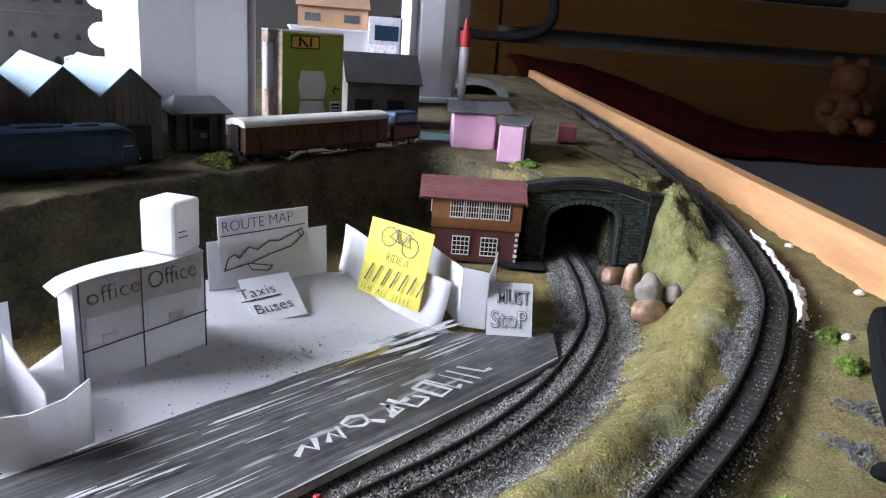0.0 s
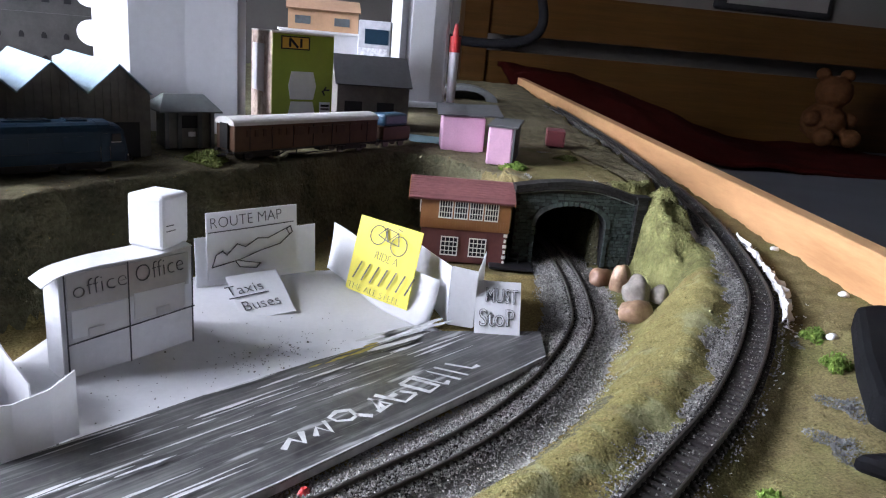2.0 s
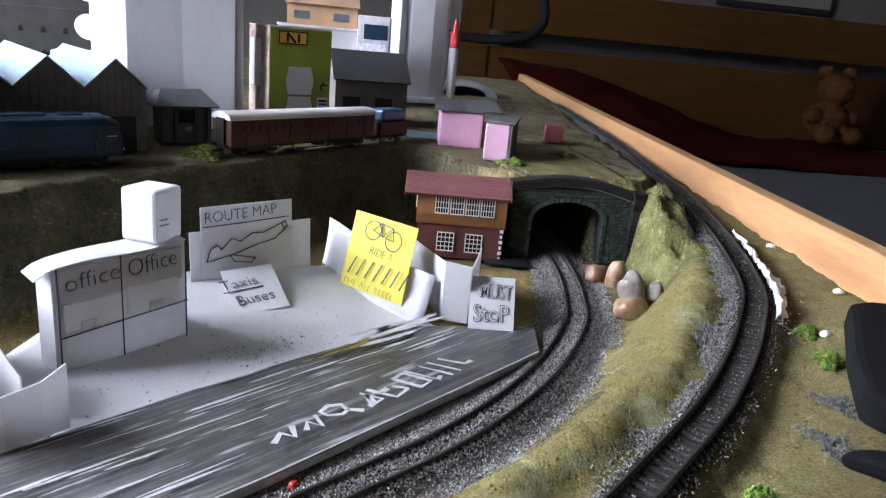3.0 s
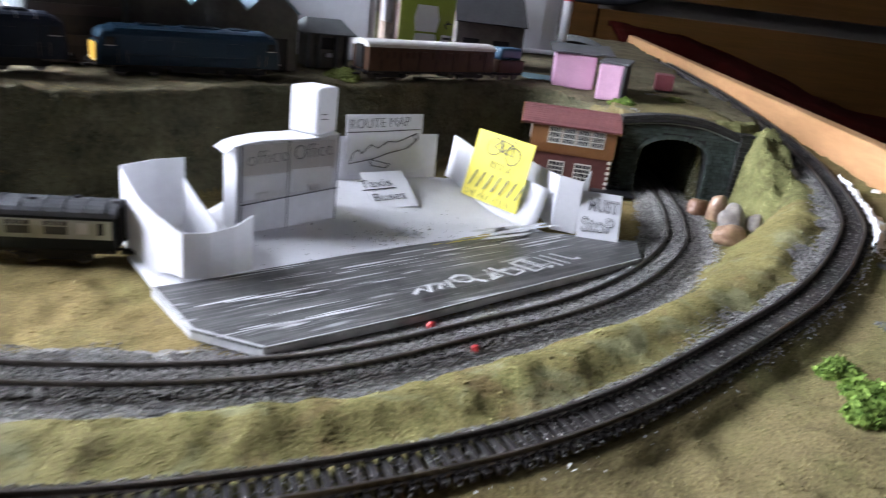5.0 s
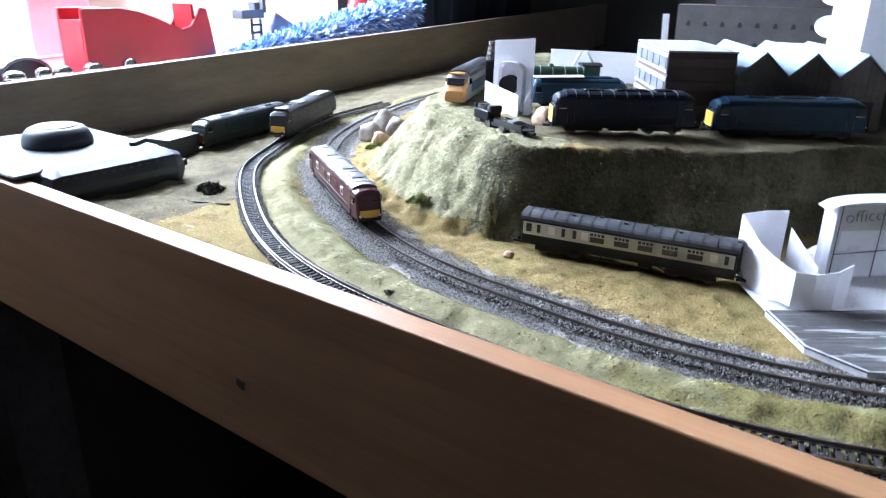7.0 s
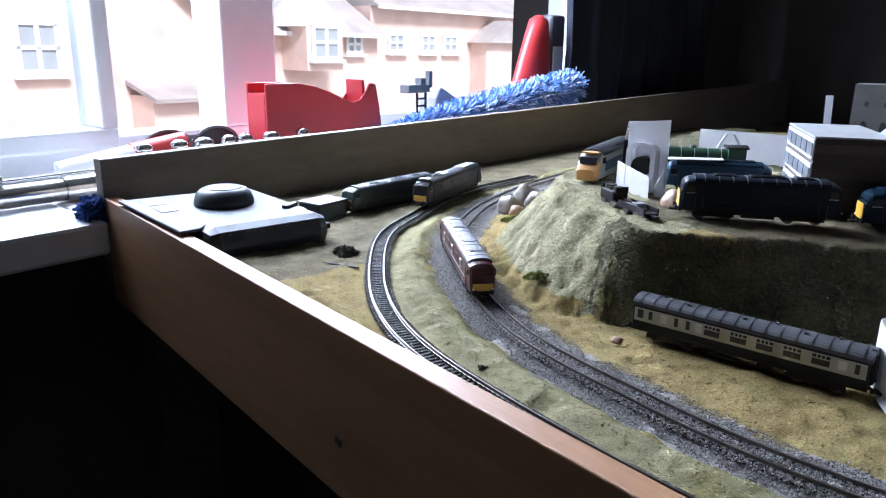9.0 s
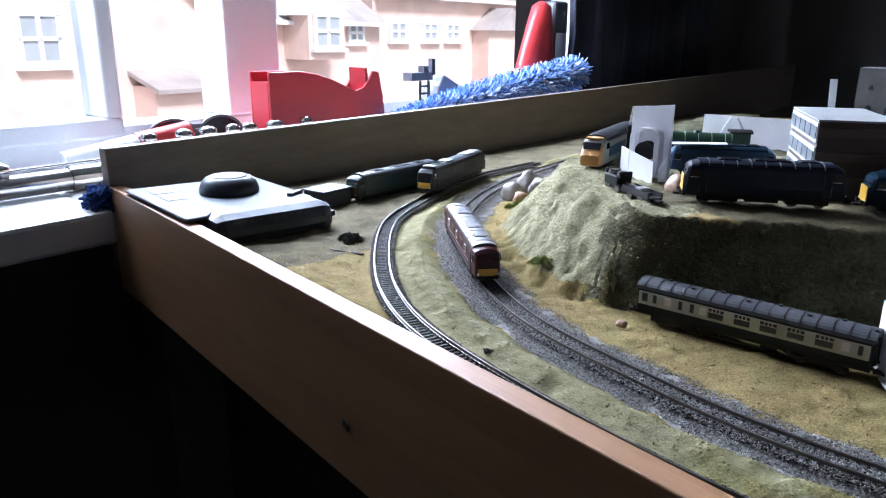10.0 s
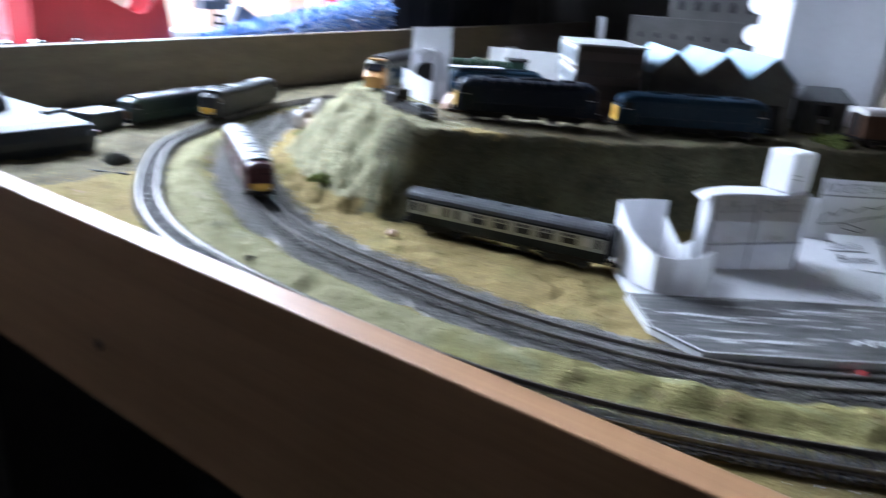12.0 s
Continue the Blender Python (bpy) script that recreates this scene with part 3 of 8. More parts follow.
lamp.data.energy, lamp.data.color = 35.0, (0.83, 0.91, 1.0)
lamp.matrix_world = look(wp(0.37, 0.33, 0.535), wp(0.37, -1.0, 0.22))

# ---------------------------------------------------------------- paper things in the yard
ROADM = road_mat()
CHALK = mat("scraped_white_streak", (0.50, 0.50, 0.50), 0.6, var=0.2, scale=120, bump=0.1)
OCHRE = mat("ochre_smear", (0.30, 0.24, 0.05), 0.6, var=0.3, scale=150, bump=0.1)
DUST = mat("soil_crumbs", (0.09, 0.085, 0.08), 0.9, var=0.3, bump=0.2)


def frame_of(o, xdir, up):
    """A pose with its x along xdir and its z near up."""
    o, x, u = Vector(o), Vector(xdir).normalized(), Vector(up)
    y = u.cross(x).normalized()
    z = x.cross(y)
    return Matrix(((x.x, y.x, z.x, o.x), (x.y, y.y, z.y, o.y), (x.z, y.z, z.z, o.z), (0, 0, 0, 1)))


def card(name, label, category, bl, br, tl, material, thick=0.0005, bow=0.0, group=""):
    """A sheet from three corners; its own x runs along the foot and z up the sheet. bow: how far the middle bulges."""
    bl, br, tl = Vector(bl), Vector(br), Vector(tl)
    m = frame_of(bl, br - bl, tl - bl)
    w = (br - bl).length
    t = m.inverted() @ tl
    e = thing(name, label, category, m, group)
    bm = bmesh.new()
    n = 12
    rings = []
    for i in range(n + 1):
        u = i / n
        b = -bow * math.sin(math.pi * u)
        rings.append([(u * w, b, 0), (u * w, b + thick, 0), (u * w + t.x, b + thick, t.z), (u * w + t.x, b, t.z)])
    loft(bm, rings)
    part("sheet", bm, material, e)
    return e, w, t.z


def strokes(name, parent, lines, width, material=None, y=-0.0003, label=""):
    """Drawn lines, each a run of (x, z) on the sheet."""
    bm = bmesh.new()
    for run in lines:
        for (ax, az), (bx_, bz) in zip(run, run[1:]):
            a = math.degrees(math.atan2(bz - az, bx_ - ax))
            ln = math.hypot(bx_ - ax, bz - az)
            box(bm, (ln) / 2, 0, -width / 2, ln + width, 0.0003, width, 0, pose(ax, y, az, 0, -a, 0))
    return part(name, bm, material or INK, parent, label)


def words(parent, text, x, z, size, width=None, y=-0.0003, material=None, tilt=0.0, name="lettering", bold=0.0):
    cu = bpy.data.curves.new(name, "FONT")
    cu.body, cu.size, cu.extrude, cu.offset = text, size, 0.0001, bold or -0.00016
    cu.resolution_u = 3
    tmp = bpy.data.objects.new("tmp", cu)
    me = bpy.data.meshes.new_from_object(tmp)
    bpy.data.objects.remove(tmp)
    me.name = name
    me.materials.append(material or INK)
    ob = new(name, me)
    ob.parent = parent
    sx = 1.0
    if width:
        xs = [v.co.x for v in me.vertices]
        sx = width / max(1e-6, max(xs) - min(xs))
    ob.matrix_basis = pose(x, y, z, 90, 0, 0) @ pose(0, 0, 0, 0, 0, tilt) @ Matrix.Diagonal((sx, 1, 1, 1))
    return ob


def ribbon(pts, thick=0.0005):
    """A standing strip of paper: points (x, y, foot, top) in plan."""
    P = np.array(pts, float)
    d = np.gradient(P[:, :2], axis=0)
    d /= np.linalg.norm(d, axis=1)[:, None]
    n = np.stack([d[:, 1], -d[:, 0]], 1) * thick / 2
    bm = bmesh.new()
    loft(bm, [[(x - a, y - b, z0), (x + a, y + b, z0), (x + a, y + b, z1), (x - a, y - b, z1)] for (x, y, z0, z1), (a, b) in zip(P, n)])
    return bm


YF, YN = np.array((0.0711, 0.137)), np.array((-0.588, 0.809))


def yard_z(x, y):
    """The yard's sheet lies flat in front and curls up a little at the back."""
    d = (np.array((x, y)) - YF) @ YN
    return 0.0014 + 0.0085 * float(smooth01((d - 0.028) / 0.05))


def yard():
    e = thing("yard_sheet", "white paper yard sheet with soil crumbs on it", "paper sheet")
    along = np.array((0.809, 0.588))
    bm = bmesh.new()
    rows = []
    for i in range(41):
        u = i / 40
        s = 0.000 + u * 0.186
        back = float(np.interp(u, [0, 0.12, 0.24, 0.36, 0.5, 0.7, 0.95, 1], [0.034, 0.050, 0.064, 0.080, 0.094, 0.096, 0.072, 0.070]))
        front = -0.004
        row = []
        for j in range(15):
            p = YF + along * s + YN * (front + (back - front) * j / 14)
            row.append((p[0], p[1], yard_z(*p)))
        rows.append(row)
    vv = [[bm.verts.new(p) for p in r] for r in rows]
    for a, b in zip(vv, vv[1:]):
        for k in range(14):
            bm.faces.new((a[k], b[k], b[k + 1], a[k + 1]))
    ob = part("sheet", bm, PAPER, e, smooth=True)
    md = ob.modifiers.new("thick", "SOLIDIFY")
    md.thickness, md.offset = 0.0006, -1
    bm = bmesh.new()
    rng = random.Random(4)
    for _ in range(330):
        s, d = rng.uniform(0.0, 0.16), abs(rng.gauss(0, 0.03)) + 0.002
        if rng.random() < 0.45:
            s, d = rng.gauss(0.115, 0.012), rng.gauss(0.02, 0.008)
        p = YF + along * s + YN * min(max(d, 0.001), 0.06)
        r = rng.uniform(0.0001, 0.00032) * (1.9 if rng.random() < 0.08 else 1)
        box(bm, p[0], p[1], yard_z(*p), r * 1.5, r, r * 0.7, rng.uniform(0, 90))
    c = part("soil_crumb", bm, DUST, e)
    c["kind"] = "stuff"


yard()


def road():
    e = thing("road_card", "dark grey painted card road with scraped white streaks", "road card")
    out = [(0.1135, 0.1030), (0.1574, 0.1345), (0.2612, 0.2160), (0.2665, 0.2415), (0.2133, 0.2405), (0.1668, 0.2110), (0.1298, 0.1845), (0.0792, 0.1440), (0.0690, 0.1370), (0.0902, 0.1103)]
    bm = bmesh.new()
    prism(bm, out, 0.0007, pose(0, 0, 0, -90, 0, 0))
    bmesh.ops.transform(bm, matrix=Matrix.Translation((0, 0, 0.0033)), verts=bm.verts)
    bmesh.ops.recalc_face_normals(bm, faces=bm.faces)
    part("card", bm, ROADM, e)
    bm = bmesh.new()
    for a, b in zip(out[:3], out[1:3]):
        ln = math.dist(a, b)
        box(bm, ln / 2, 0.0003, 0.0, ln, 0.0006, 0.0034, 0, frame_of((*a, 0), (b[0] - a[0], b[1] - a[1], 0), (0, 0, 1)))
    for a, b in ((out[-2], out[-1]), (out[-1], out[0])):
        ln = math.dist(a, b)
        box(bm, ln / 2, 0.0006, 0.0, ln, 0.0009, 0.0036, 0, frame_of((*a, 0), (b[0] - a[0], b[1] - a[1], 0), (0, 0, 1)))
    part("white_edge", bm, mat("worn_paper_edge", (0.42, 0.42, 0.42), 0.8, var=0.2, scale=120, bump=0.1), e, "pale bare paper edge")
    rng = random.Random(11)
    along = Vector((0.809, 0.588, 0))
    def blot(name, c, ln, w, a, material, label=""):
        """One flat ragged blot of paint on the card, ln long and w wide."""
        bm = bmesh.new()
        up = [(t, w * rng.uniform(0.45, 1.0) * math.sin(math.pi * (0.10 + 0.85 * t)) / 2) for t in (0, 0.17, 0.33, 0.5, 0.68, 0.85, 1)]
        dn = [(t, -w * rng.uniform(0.45, 1.0) * math.sin(math.pi * (0.10 + 0.85 * t)) / 2) for t in (1, 0.84, 0.66, 0.5, 0.32, 0.15, 0)]
        vs = [bm.verts.new(((t - 0.5) * ln, y, 0)) for t, y in up + dn]
        bm.faces.new(vs)
        ob = part(name, bm, material, e, label)
        ob.matrix_basis = Matrix.Translation(c) @ pose(0, 0, 0, 0, 0, a)
        return ob

    o = Vector((0.0902, 0.1103, 0.0034))
    nn = Vector((-0.588, 0.809, 0))
    for k in range(46):
        s = rng.uniform(0.005, 0.185)
        d = rng.uniform(-0.012 if s < 0.06 else 0.006, 0.036)
        ln, w = rng.uniform(0.010, 0.040), rng.uniform(0.0004, 0.0017)
        if s + ln / 2 > 0.192 or s - ln / 2 < 0.0:
            continue
        blot("streak", o + along * s + nn * d + Vector((0, 0, 0.00002 * k)), ln, w, 36 + rng.uniform(-2, 2), CHALK)
    for k in range(7):
        blot("scraped_patch", o + along * rng.uniform(0.150, 0.188) + nn * rng.uniform(0.027, 0.041) + Vector((0, 0, 0.0013)), rng.uniform(0.018, 0.034), rng.uniform(0.0022, 0.0046), 36 + rng.uniform(-4, 4), CHALK)
    for k in range(9):
        blot("smear", o + along * rng.gauss(0.136, 0.008) + nn * rng.gauss(0.0310, 0.0015) + Vector((0, 0, 0.0016)), rng.uniform(0.006, 0.013), rng.uniform(0.0010, 0.0024), 36, OCHRE)
    # rough painted letters, none of them legible, each a run of broad strokes
    shapes = {"tick": [[(-0.5, -0.4), (0.0, 0.1), (0.1, -0.5), (0.5, 0.3)]],
              "loop": [[(0.5, -0.5), (0.25, -0.1), (0.35, 0.25), (0.0, 0.45), (-0.4, 0.3), (-0.45, -0.05), (-0.1, -0.25), (0.3, -0.1)]],
              "wedge": [[(-0.5, -0.5), (0.3, -0.35), (0.1, 0.5)], [(-0.3, -0.4), (0.1, 0.2)], [(-0.1, -0.4), (0.15, 0.3)]],
              "comb": [[(-0.5, 0.4), (-0.25, -0.5), (0.5, -0.3)], [(-0.35, 0.0), (0.1, 0.1)], [(0.5, -0.3), (0.3, 0.1)]],
              "square": [[(-0.5, 0.35), (-0.3, -0.5), (0.5, -0.35), (0.35, 0.45), (-0.5, 0.35)]],
              "zig": [[(-0.6, 0.45), (-0.35, -0.45), (0.25, 0.45), (0.5, -0.5)], [(-0.35, -0.45), (0.0, -0.35)]],
              "bar": [[(-0.25, 0.5), (0.2, -0.5)]], "foot": [[(-0.3, 0.5), (0.1, -0.35), (0.7, -0.3)]]}
    for k, (s, w, h_, shp) in enumerate(((0.0810, 0.011, 0.0075, "tick"), (0.0915, 0.0085, 0.0085, "tick"), (0.1030, 0.0105, 0.0100, "loop"), (0.1160, 0.009, 0.0090, "wedge"), (0.1255, 0.0105, 0.0115, "comb"), (0.1370, 0.0080, 0.0125, "square"), (0.1465, 0.0085, 0.0130, "zig"), (0.1545, 0.0050, 0.0125, "bar"), (0.1610, 0.0070, 0.0110, "foot"))):
        c = o + along * s + nn * (-0.0070 + 0.00045 * k) + Vector((0, 0, 0.0022))
        for run in shapes[shp]:
            pts = [Vector((px * w - py * 0.30 * h_ + rng.uniform(-0.0003, 0.0003), py * h_ + rng.uniform(-0.0003, 0.0003), 0)) for px, py in run]
            bm = bmesh.new()
            edge = []
            for q, p in enumerate(pts):
                d = (pts[min(q + 1, len(pts) - 1)] - pts[max(q - 1, 0)]).normalized()
                t = Vector((-d.y, d.x, 0)) * 0.0009 * rng.uniform(0.6, 1.3)
                edge.append([bm.verts.new(p + t), bm.verts.new(p - t)])
            for a, b in zip(edge, edge[1:]):
                bm.faces.new((a[0], a[1], b[1], b[0]))
            ob = part("painted_mark", bm, CHALK, e, "rough white painted road letter")
            ob.matrix_basis = Matrix.Translation(c) @ pose(0, 0, 0, 0, 0, 36)


road()


def office():
    o, b = Vector((0.0830, 0.1965, 0.0)), Vector((0.1195, 0.2285, 0.0))
    m = frame_of(o, b - o, (0, 0, 1))
    w = (b - o).length
    e = thing("paper_office", "folded white paper office building with pencilled windows", "paper building", m)
    h = 0.0405
    bm = bmesh.new()
    n = 10
    loft(bm, [[(w * i / n, -0.0008 * math.sin(3.1 * i / n), 0.002), (w * i / n, 0.0004, 0.002), (w * i / n, 0.0004, h + 0.002 * i / n), (w * i / n, -0.0008 * math.sin(3.1 * i / n) * 0.3, h + 0.002 * i / n)] for i in range(n + 1)])
    part("front_wall", bm, paper("pencil_shaded_paper", (0.68, 0.68, 0.70), rough=0.85, var=0.06, scale=60, bump=0.06), e)
    part("side_wall", ribbon([(-0.0002, 0, 0.0005, h), (-0.0010, 0.004, 0.002, h - 0.0005), (-0.0015, 0.0085, 0.003, h - 0.001)]), PAPER2, e)
    part("end_wall", ribbon([(w, 0, 0.001, h + 0.002), (w + 0.001, 0.008, 0.002, h + 0.002), (w + 0.0005, 0.013, 0.003, h)]), PAPER2, e)
    bm = bmesh.new()
    rings = []
    for i in range(15):
        u = -0.13 + 1.11 * i / 14
        z = h + 0.0006 + 0.0020 * max(u, 0) - (0.0026 * (-u / 0.13) ** 1.5 if u < 0 else 0) + 0.0005 * math.sin(7 * u)
        deep = 0.0075 + 0.0055 * max(u, 0)
        rings.append([(w * u, -0.0018, z - 0.0004), (w * u, deep, z + 0.0006), (w * u, deep, z + 0.0010), (w * u, -0.0018, z)])
    loft(bm, rings)
    part("roof_sheet", bm, PAPER, e, "curling white paper roof sheet")
    tower = part("tower", bx(0, 0, 0, 0.0158, 0.0150, 0.0200), PAPER, e, "small white paper roof tower", bevel=0.0014)
    tower.matrix_basis = pose(w - 0.0085, 0.0080, h + 0.0022, 0, 1, 24)
    strokes("pencil_mark", tower, [[(-0.006, 0.0090), (-0.002, 0.0088)], [(-0.006, 0.0070), (-0.001, 0.0067)]], 0.0003, y=-0.0078)
    strokes("ruled_line", e, [[(0.001, 0.0), (0.001, h)], [(w * 0.47, 0.0), (w * 0.47, h + 0.001)], [(w - 0.0006, 0.001), (w - 0.0006, h + 0.002)], [(0.001, 0.0155), (w, 0.0185)]], 0.00045, y=-0.0012)
    for k, (x, sz) in enumerate(((0.0022, 0.0088), (w * 0.47 + 0.0014, 0.0096))):
        panel = part("sign_panel", bx(x + 0.0108, -0.0010, h - 0.0125, 0.0228, 0.0004, 0.0125), mat("grey_shaded_paper", (0.50, 0.49, 0.49), 0.85, var=0.08, bump=0.05), e, "grey shaded paper sign")
        words(panel, "office" if k == 0 else "Office", x + 0.001, h - 0.0088 + 0.001 * k, sz, 0.0185, y=-0.0014, tilt=4, bold=-0.00024)
        part("window_panel", bx(x + 0.0105, -0.0011, 0.0175 + 0.0014 * k, 0.0200, 0.0003, 0.0100), mat("bright_paper", (0.82, 0.83, 0.86), 0.7, var=0.03, bump=0.03), e, "blank white paper window")
        part("desk_flap", bx(x + 0.0085 + 0.003 * k, -0.0014, 0.0168 + 0.0014 * k, 0.0055, 0.0004, 0.0034), PAPER2, e)


office()

# route map board
e, w, h = card("route_map_board", "white paper board with a pencil route map", "paper sign", (0.1150, 0.2695, 0.005), (0.1668, 0.2985, 0.006), (0.1140, 0.2705, 0.0325), PAPER2)
pnl = part("title_panel", bx(0.0270, -0.0009, 0.0075, 0.0440, 0.0005, 0.0310), PAPER, e)
words(pnl, "ROUTE MAP", 0.0065, 0.0312, 0.0072, 0.034, y=-0.0014, tilt=2)
strokes("map_line", pnl, [[(0.006, 0.0295), (0.025, 0.0298), (0.047, 0.0305)], [(0.007, 0.0135), (0.009, 0.019), (0.012, 0.0205), (0.014, 0.0185), (0.019, 0.023), (0.023, 0.0212), (0.029, 0.0245), (0.034, 0.0240), (0.045, 0.0282)],
                          [(0.007, 0.0135), (0.020, 0.0155), (0.030, 0.0185), (0.040, 0.0205), (0.0465, 0.0255), (0.0455, 0.0285), (0.0435, 0.0272), (0.045, 0.0245)], [(0.018, 0.0150), (0.020, 0.0120), (0.028, 0.0105), (0.030, 0.0125), (0.020, 0.0150)]], 0.0004, y=-0.0014)

# taxi board, leaning right back
e, w, h = card("taxi_sign", "leaning white paper sign lettered for taxis and buses", "paper sign", (0.1370, 0.2470, 0.0040), (0.1585, 0.2570, 0.0050), (0.1270, 0.2710, 0.0150), PAPER)
words(e, "Taxis", -0.0015, 0.0155, 0.0085, 0.0165, tilt=3)
words(e, "Buses", 0.0022, 0.0050, 0.0085, 0.0165, tilt=3)
strokes("underline", e, [[(-0.0012, 0.0138), (0.0165, 0.0146)]], 0.0004)

# yellow bicycle poster and the curled sheet behind it
e, w, h = card("bicycle_poster", "bright yellow hand-drawn paper bicycle poster", "poster", (0.1812, 0.2860, 0.0058), (0.2080, 0.2600, 0.0048), (0.1880, 0.2960, 0.0400), YELLOW, bow=0.0008)
words(e, "RIDE A", 0.0125, 0.0180, 0.0058, 0.0135, y=-0.0018, tilt=-3)
words(e, "THE ALL STEEL", 0.002, 0.0012, 0.0045, 0.031, y=-0.0018, tilt=-1)
for k in range(7):
    strokes("maker_bar", e, [[(0.004 + 0.0052 * k, 0.0065), (0.0065 + 0.0052 * k, 0.0145)]], 0.0007, y=-0.0018, label="pencilled bar")
ring = [(math.cos(a * math.pi / 7), math.sin(a * math.pi / 7)) for a in range(15)]
wheel_l, wheel_r = (0.0115, 0.0292), (0.0245, 0.0268)
strokes("bicycle_drawing", e, [[(cx + 0.0046 * c, cz + 0.0046 * q) for c, q in ring] for cx, cz in (wheel_l, wheel_r)] + [[wheel_l, (0.0155, 0.0335), (0.0225, 0.0325), wheel_r, (0.0175, 0.0275), (0.0155, 0.0335)], [(0.0225, 0.0325), (0.0175, 0.0275), wheel_l], [(0.0220, 0.0345), (0.0240, 0.0340)]], 0.0004, y=-0.0018)

e = thing("curled_sheet", "white paper sheet curling up behind the poster", "paper sheet")
bm = bmesh.new()
rings = []
for i in range(13):
    u = i / 12
    fx, fy = 0.1725 + 0.0415 * u, 0.3020 - 0.0570 * u
    rings.append([])
    for k in range(9):
        v = k / 8
        a = v * 1.35
        rings[-1].append((fx + (0.003 + 0.004 * u) * math.sin(a) + 0.001 * u * v, fy + (0.004 + 0.009 * u) * math.sin(a), yard_z(fx, fy) + 0.0006 + (0.0225 - 0.004 * u) * v ** (1.1 + 0.7 * u)))
vv = [[bm.verts.new(p) for p in r] for r in rings]
for a, b in zip(vv, vv[1:]):
    for k in range(8):
        bm.faces.new((a[k], b[k], b[k + 1], a[k + 1]))
ob = part("sheet", bm, PAPER, e, smooth=True)
ob.modifiers.new("thick", "SOLIDIFY").thickness = 0.0005

# folded card wall and the must stop sign
e = thing("folded_card_wall", "folded grey-white card wall beside the road", "paper wall")
part("long_panel", ribbon([(0.2170, 0.3120, 0.001, 0.0235), (0.2215, 0.2850, 0.001, 0.0255), (0.2262, 0.2540, 0.001, 0.0285)]), PAPER2, e)
part("end_panel", ribbon([(0.2264, 0.2536, 0.001, 0.0290), (0.2372, 0.2495, 0.001, 0.0280)]), PAPER, e)
part("back_panel", ribbon([(0.2374, 0.2500, 0.001, 0.0275), (0.2440, 0.2700, 0.001, 0.0255), (0.2520, 0.2950, 0.001, 0.0235)]), PAPER2, e)
e, w, h = card("stop_sign", "leaning white paper stop sign in outline letters", "paper sign", (0.2352, 0.2380, 0.0020), (0.2552, 0.2352, 0.0020), (0.2382, 0.2545, 0.0225), PAPER)
for txt, x, z, size, wd, tl in (("MUST", 0.0045, 0.0165, 0.0095, 0.0145, -2), ("StoP", 0.0020, 0.0050, 0.0112, 0.0160, 2)):
    o_ = words(e, txt, x, z, size, wd, tilt=tl, bold=0.00016)
    words(o_, txt, 0, 0, size, None, y=0, material=PAPER, name="letter_fill", bold=-0.00014).matrix_basis = pose(0, 0, 0.00012)

# open paper box at the end of the yard
e = thing("paper_box", "open white paper box at the end of the yard", "paper box")
part("tall_panel", ribbon([(0.0440, 0.1790, 0.001, 0.0325), (0.0520, 0.1920, 0.001, 0.0325), (0.0605, 0.2015, 0.001, 0.0320)]), PAPER2, e)
part("side_panel", ribbon([(0.0438, 0.1786, 0.001, 0.0322), (0.0510, 0.1680, 0.001, 0.0295), (0.0580, 0.1610, 0.001, 0.0250), (0.0655, 0.1545, 0.001, 0.0225), (0.0715, 0.1495, 0.0036, 0.0215)]), PAPER, e)
part("front_panel", ribbon([(0.0715, 0.1493, 0.0036, 0.0215), (0.0770, 0.1460, 0.0036, 0.0205), (0.0850, 0.1482, 0.0036, 0.0205), (0.0925, 0.1550, 0.0036, 0.0215), (0.0968, 0.1630, 0.002, 0.0235)]), PAPER, e)
part("fold", ribbon([(0.0660, 0.1830, 0.002, 0.0290), (0.0740, 0.1740, 0.002, 0.0240), (0.0830, 0.1660, 0.002, 0.0175)]), PAPER2, e)

# ---------------------------------------------------------------- buildings on the layout
BRICK = mat("red_brick_plastic", (0.090, 0.026, 0.022), 0.6, var=0.2, scale=60, bump=0.1)
ORANGE = mat("orange_boarding", (0.235, 0.100, 0.034), 0.55, var=0.12, scale=40, bump=0.1)
TILE = mat("pinkish_red_roof", (0.165, 0.062, 0.062), 0.5, var=0.12, scale=40, bump=0.12, rnd=0.1)
CREAM = mat("white_window_frames", (0.70, 0.68, 0.62), 0.5, var=0.05, bump=0.0)
DARKGL = mat("dark_glazing", (0.02, 0.02, 0.025), 0.12, var=0.1, bump=0.0)
STONE = mat("green_grey_stone", (0.032, 0.045, 0.041), 0.8, var=0.2, scale=80, fine=900, bump=0.4, col2=(0.075, 0.094, 0.085), rnd=0.3, spec=0.2)
CAPST = mat("dark_sooty_stone", (0.006, 0.006, 0.006), 0.6, var=0.3, scale=120, fine=900, bump=0.5, col2=(0.030, 0.030, 0.029), rnd=0.3, spec=0.3)
MORTAR = mat("pale_mortar", (0.16, 0.175, 0.165), 0.8, var=0.3, scale=200, bump=0.3)
BLACK = mat("black_plastic", (0.012, 0.012, 0.013), 0.45, spec=0.25, var=0.2, bump=0.1)


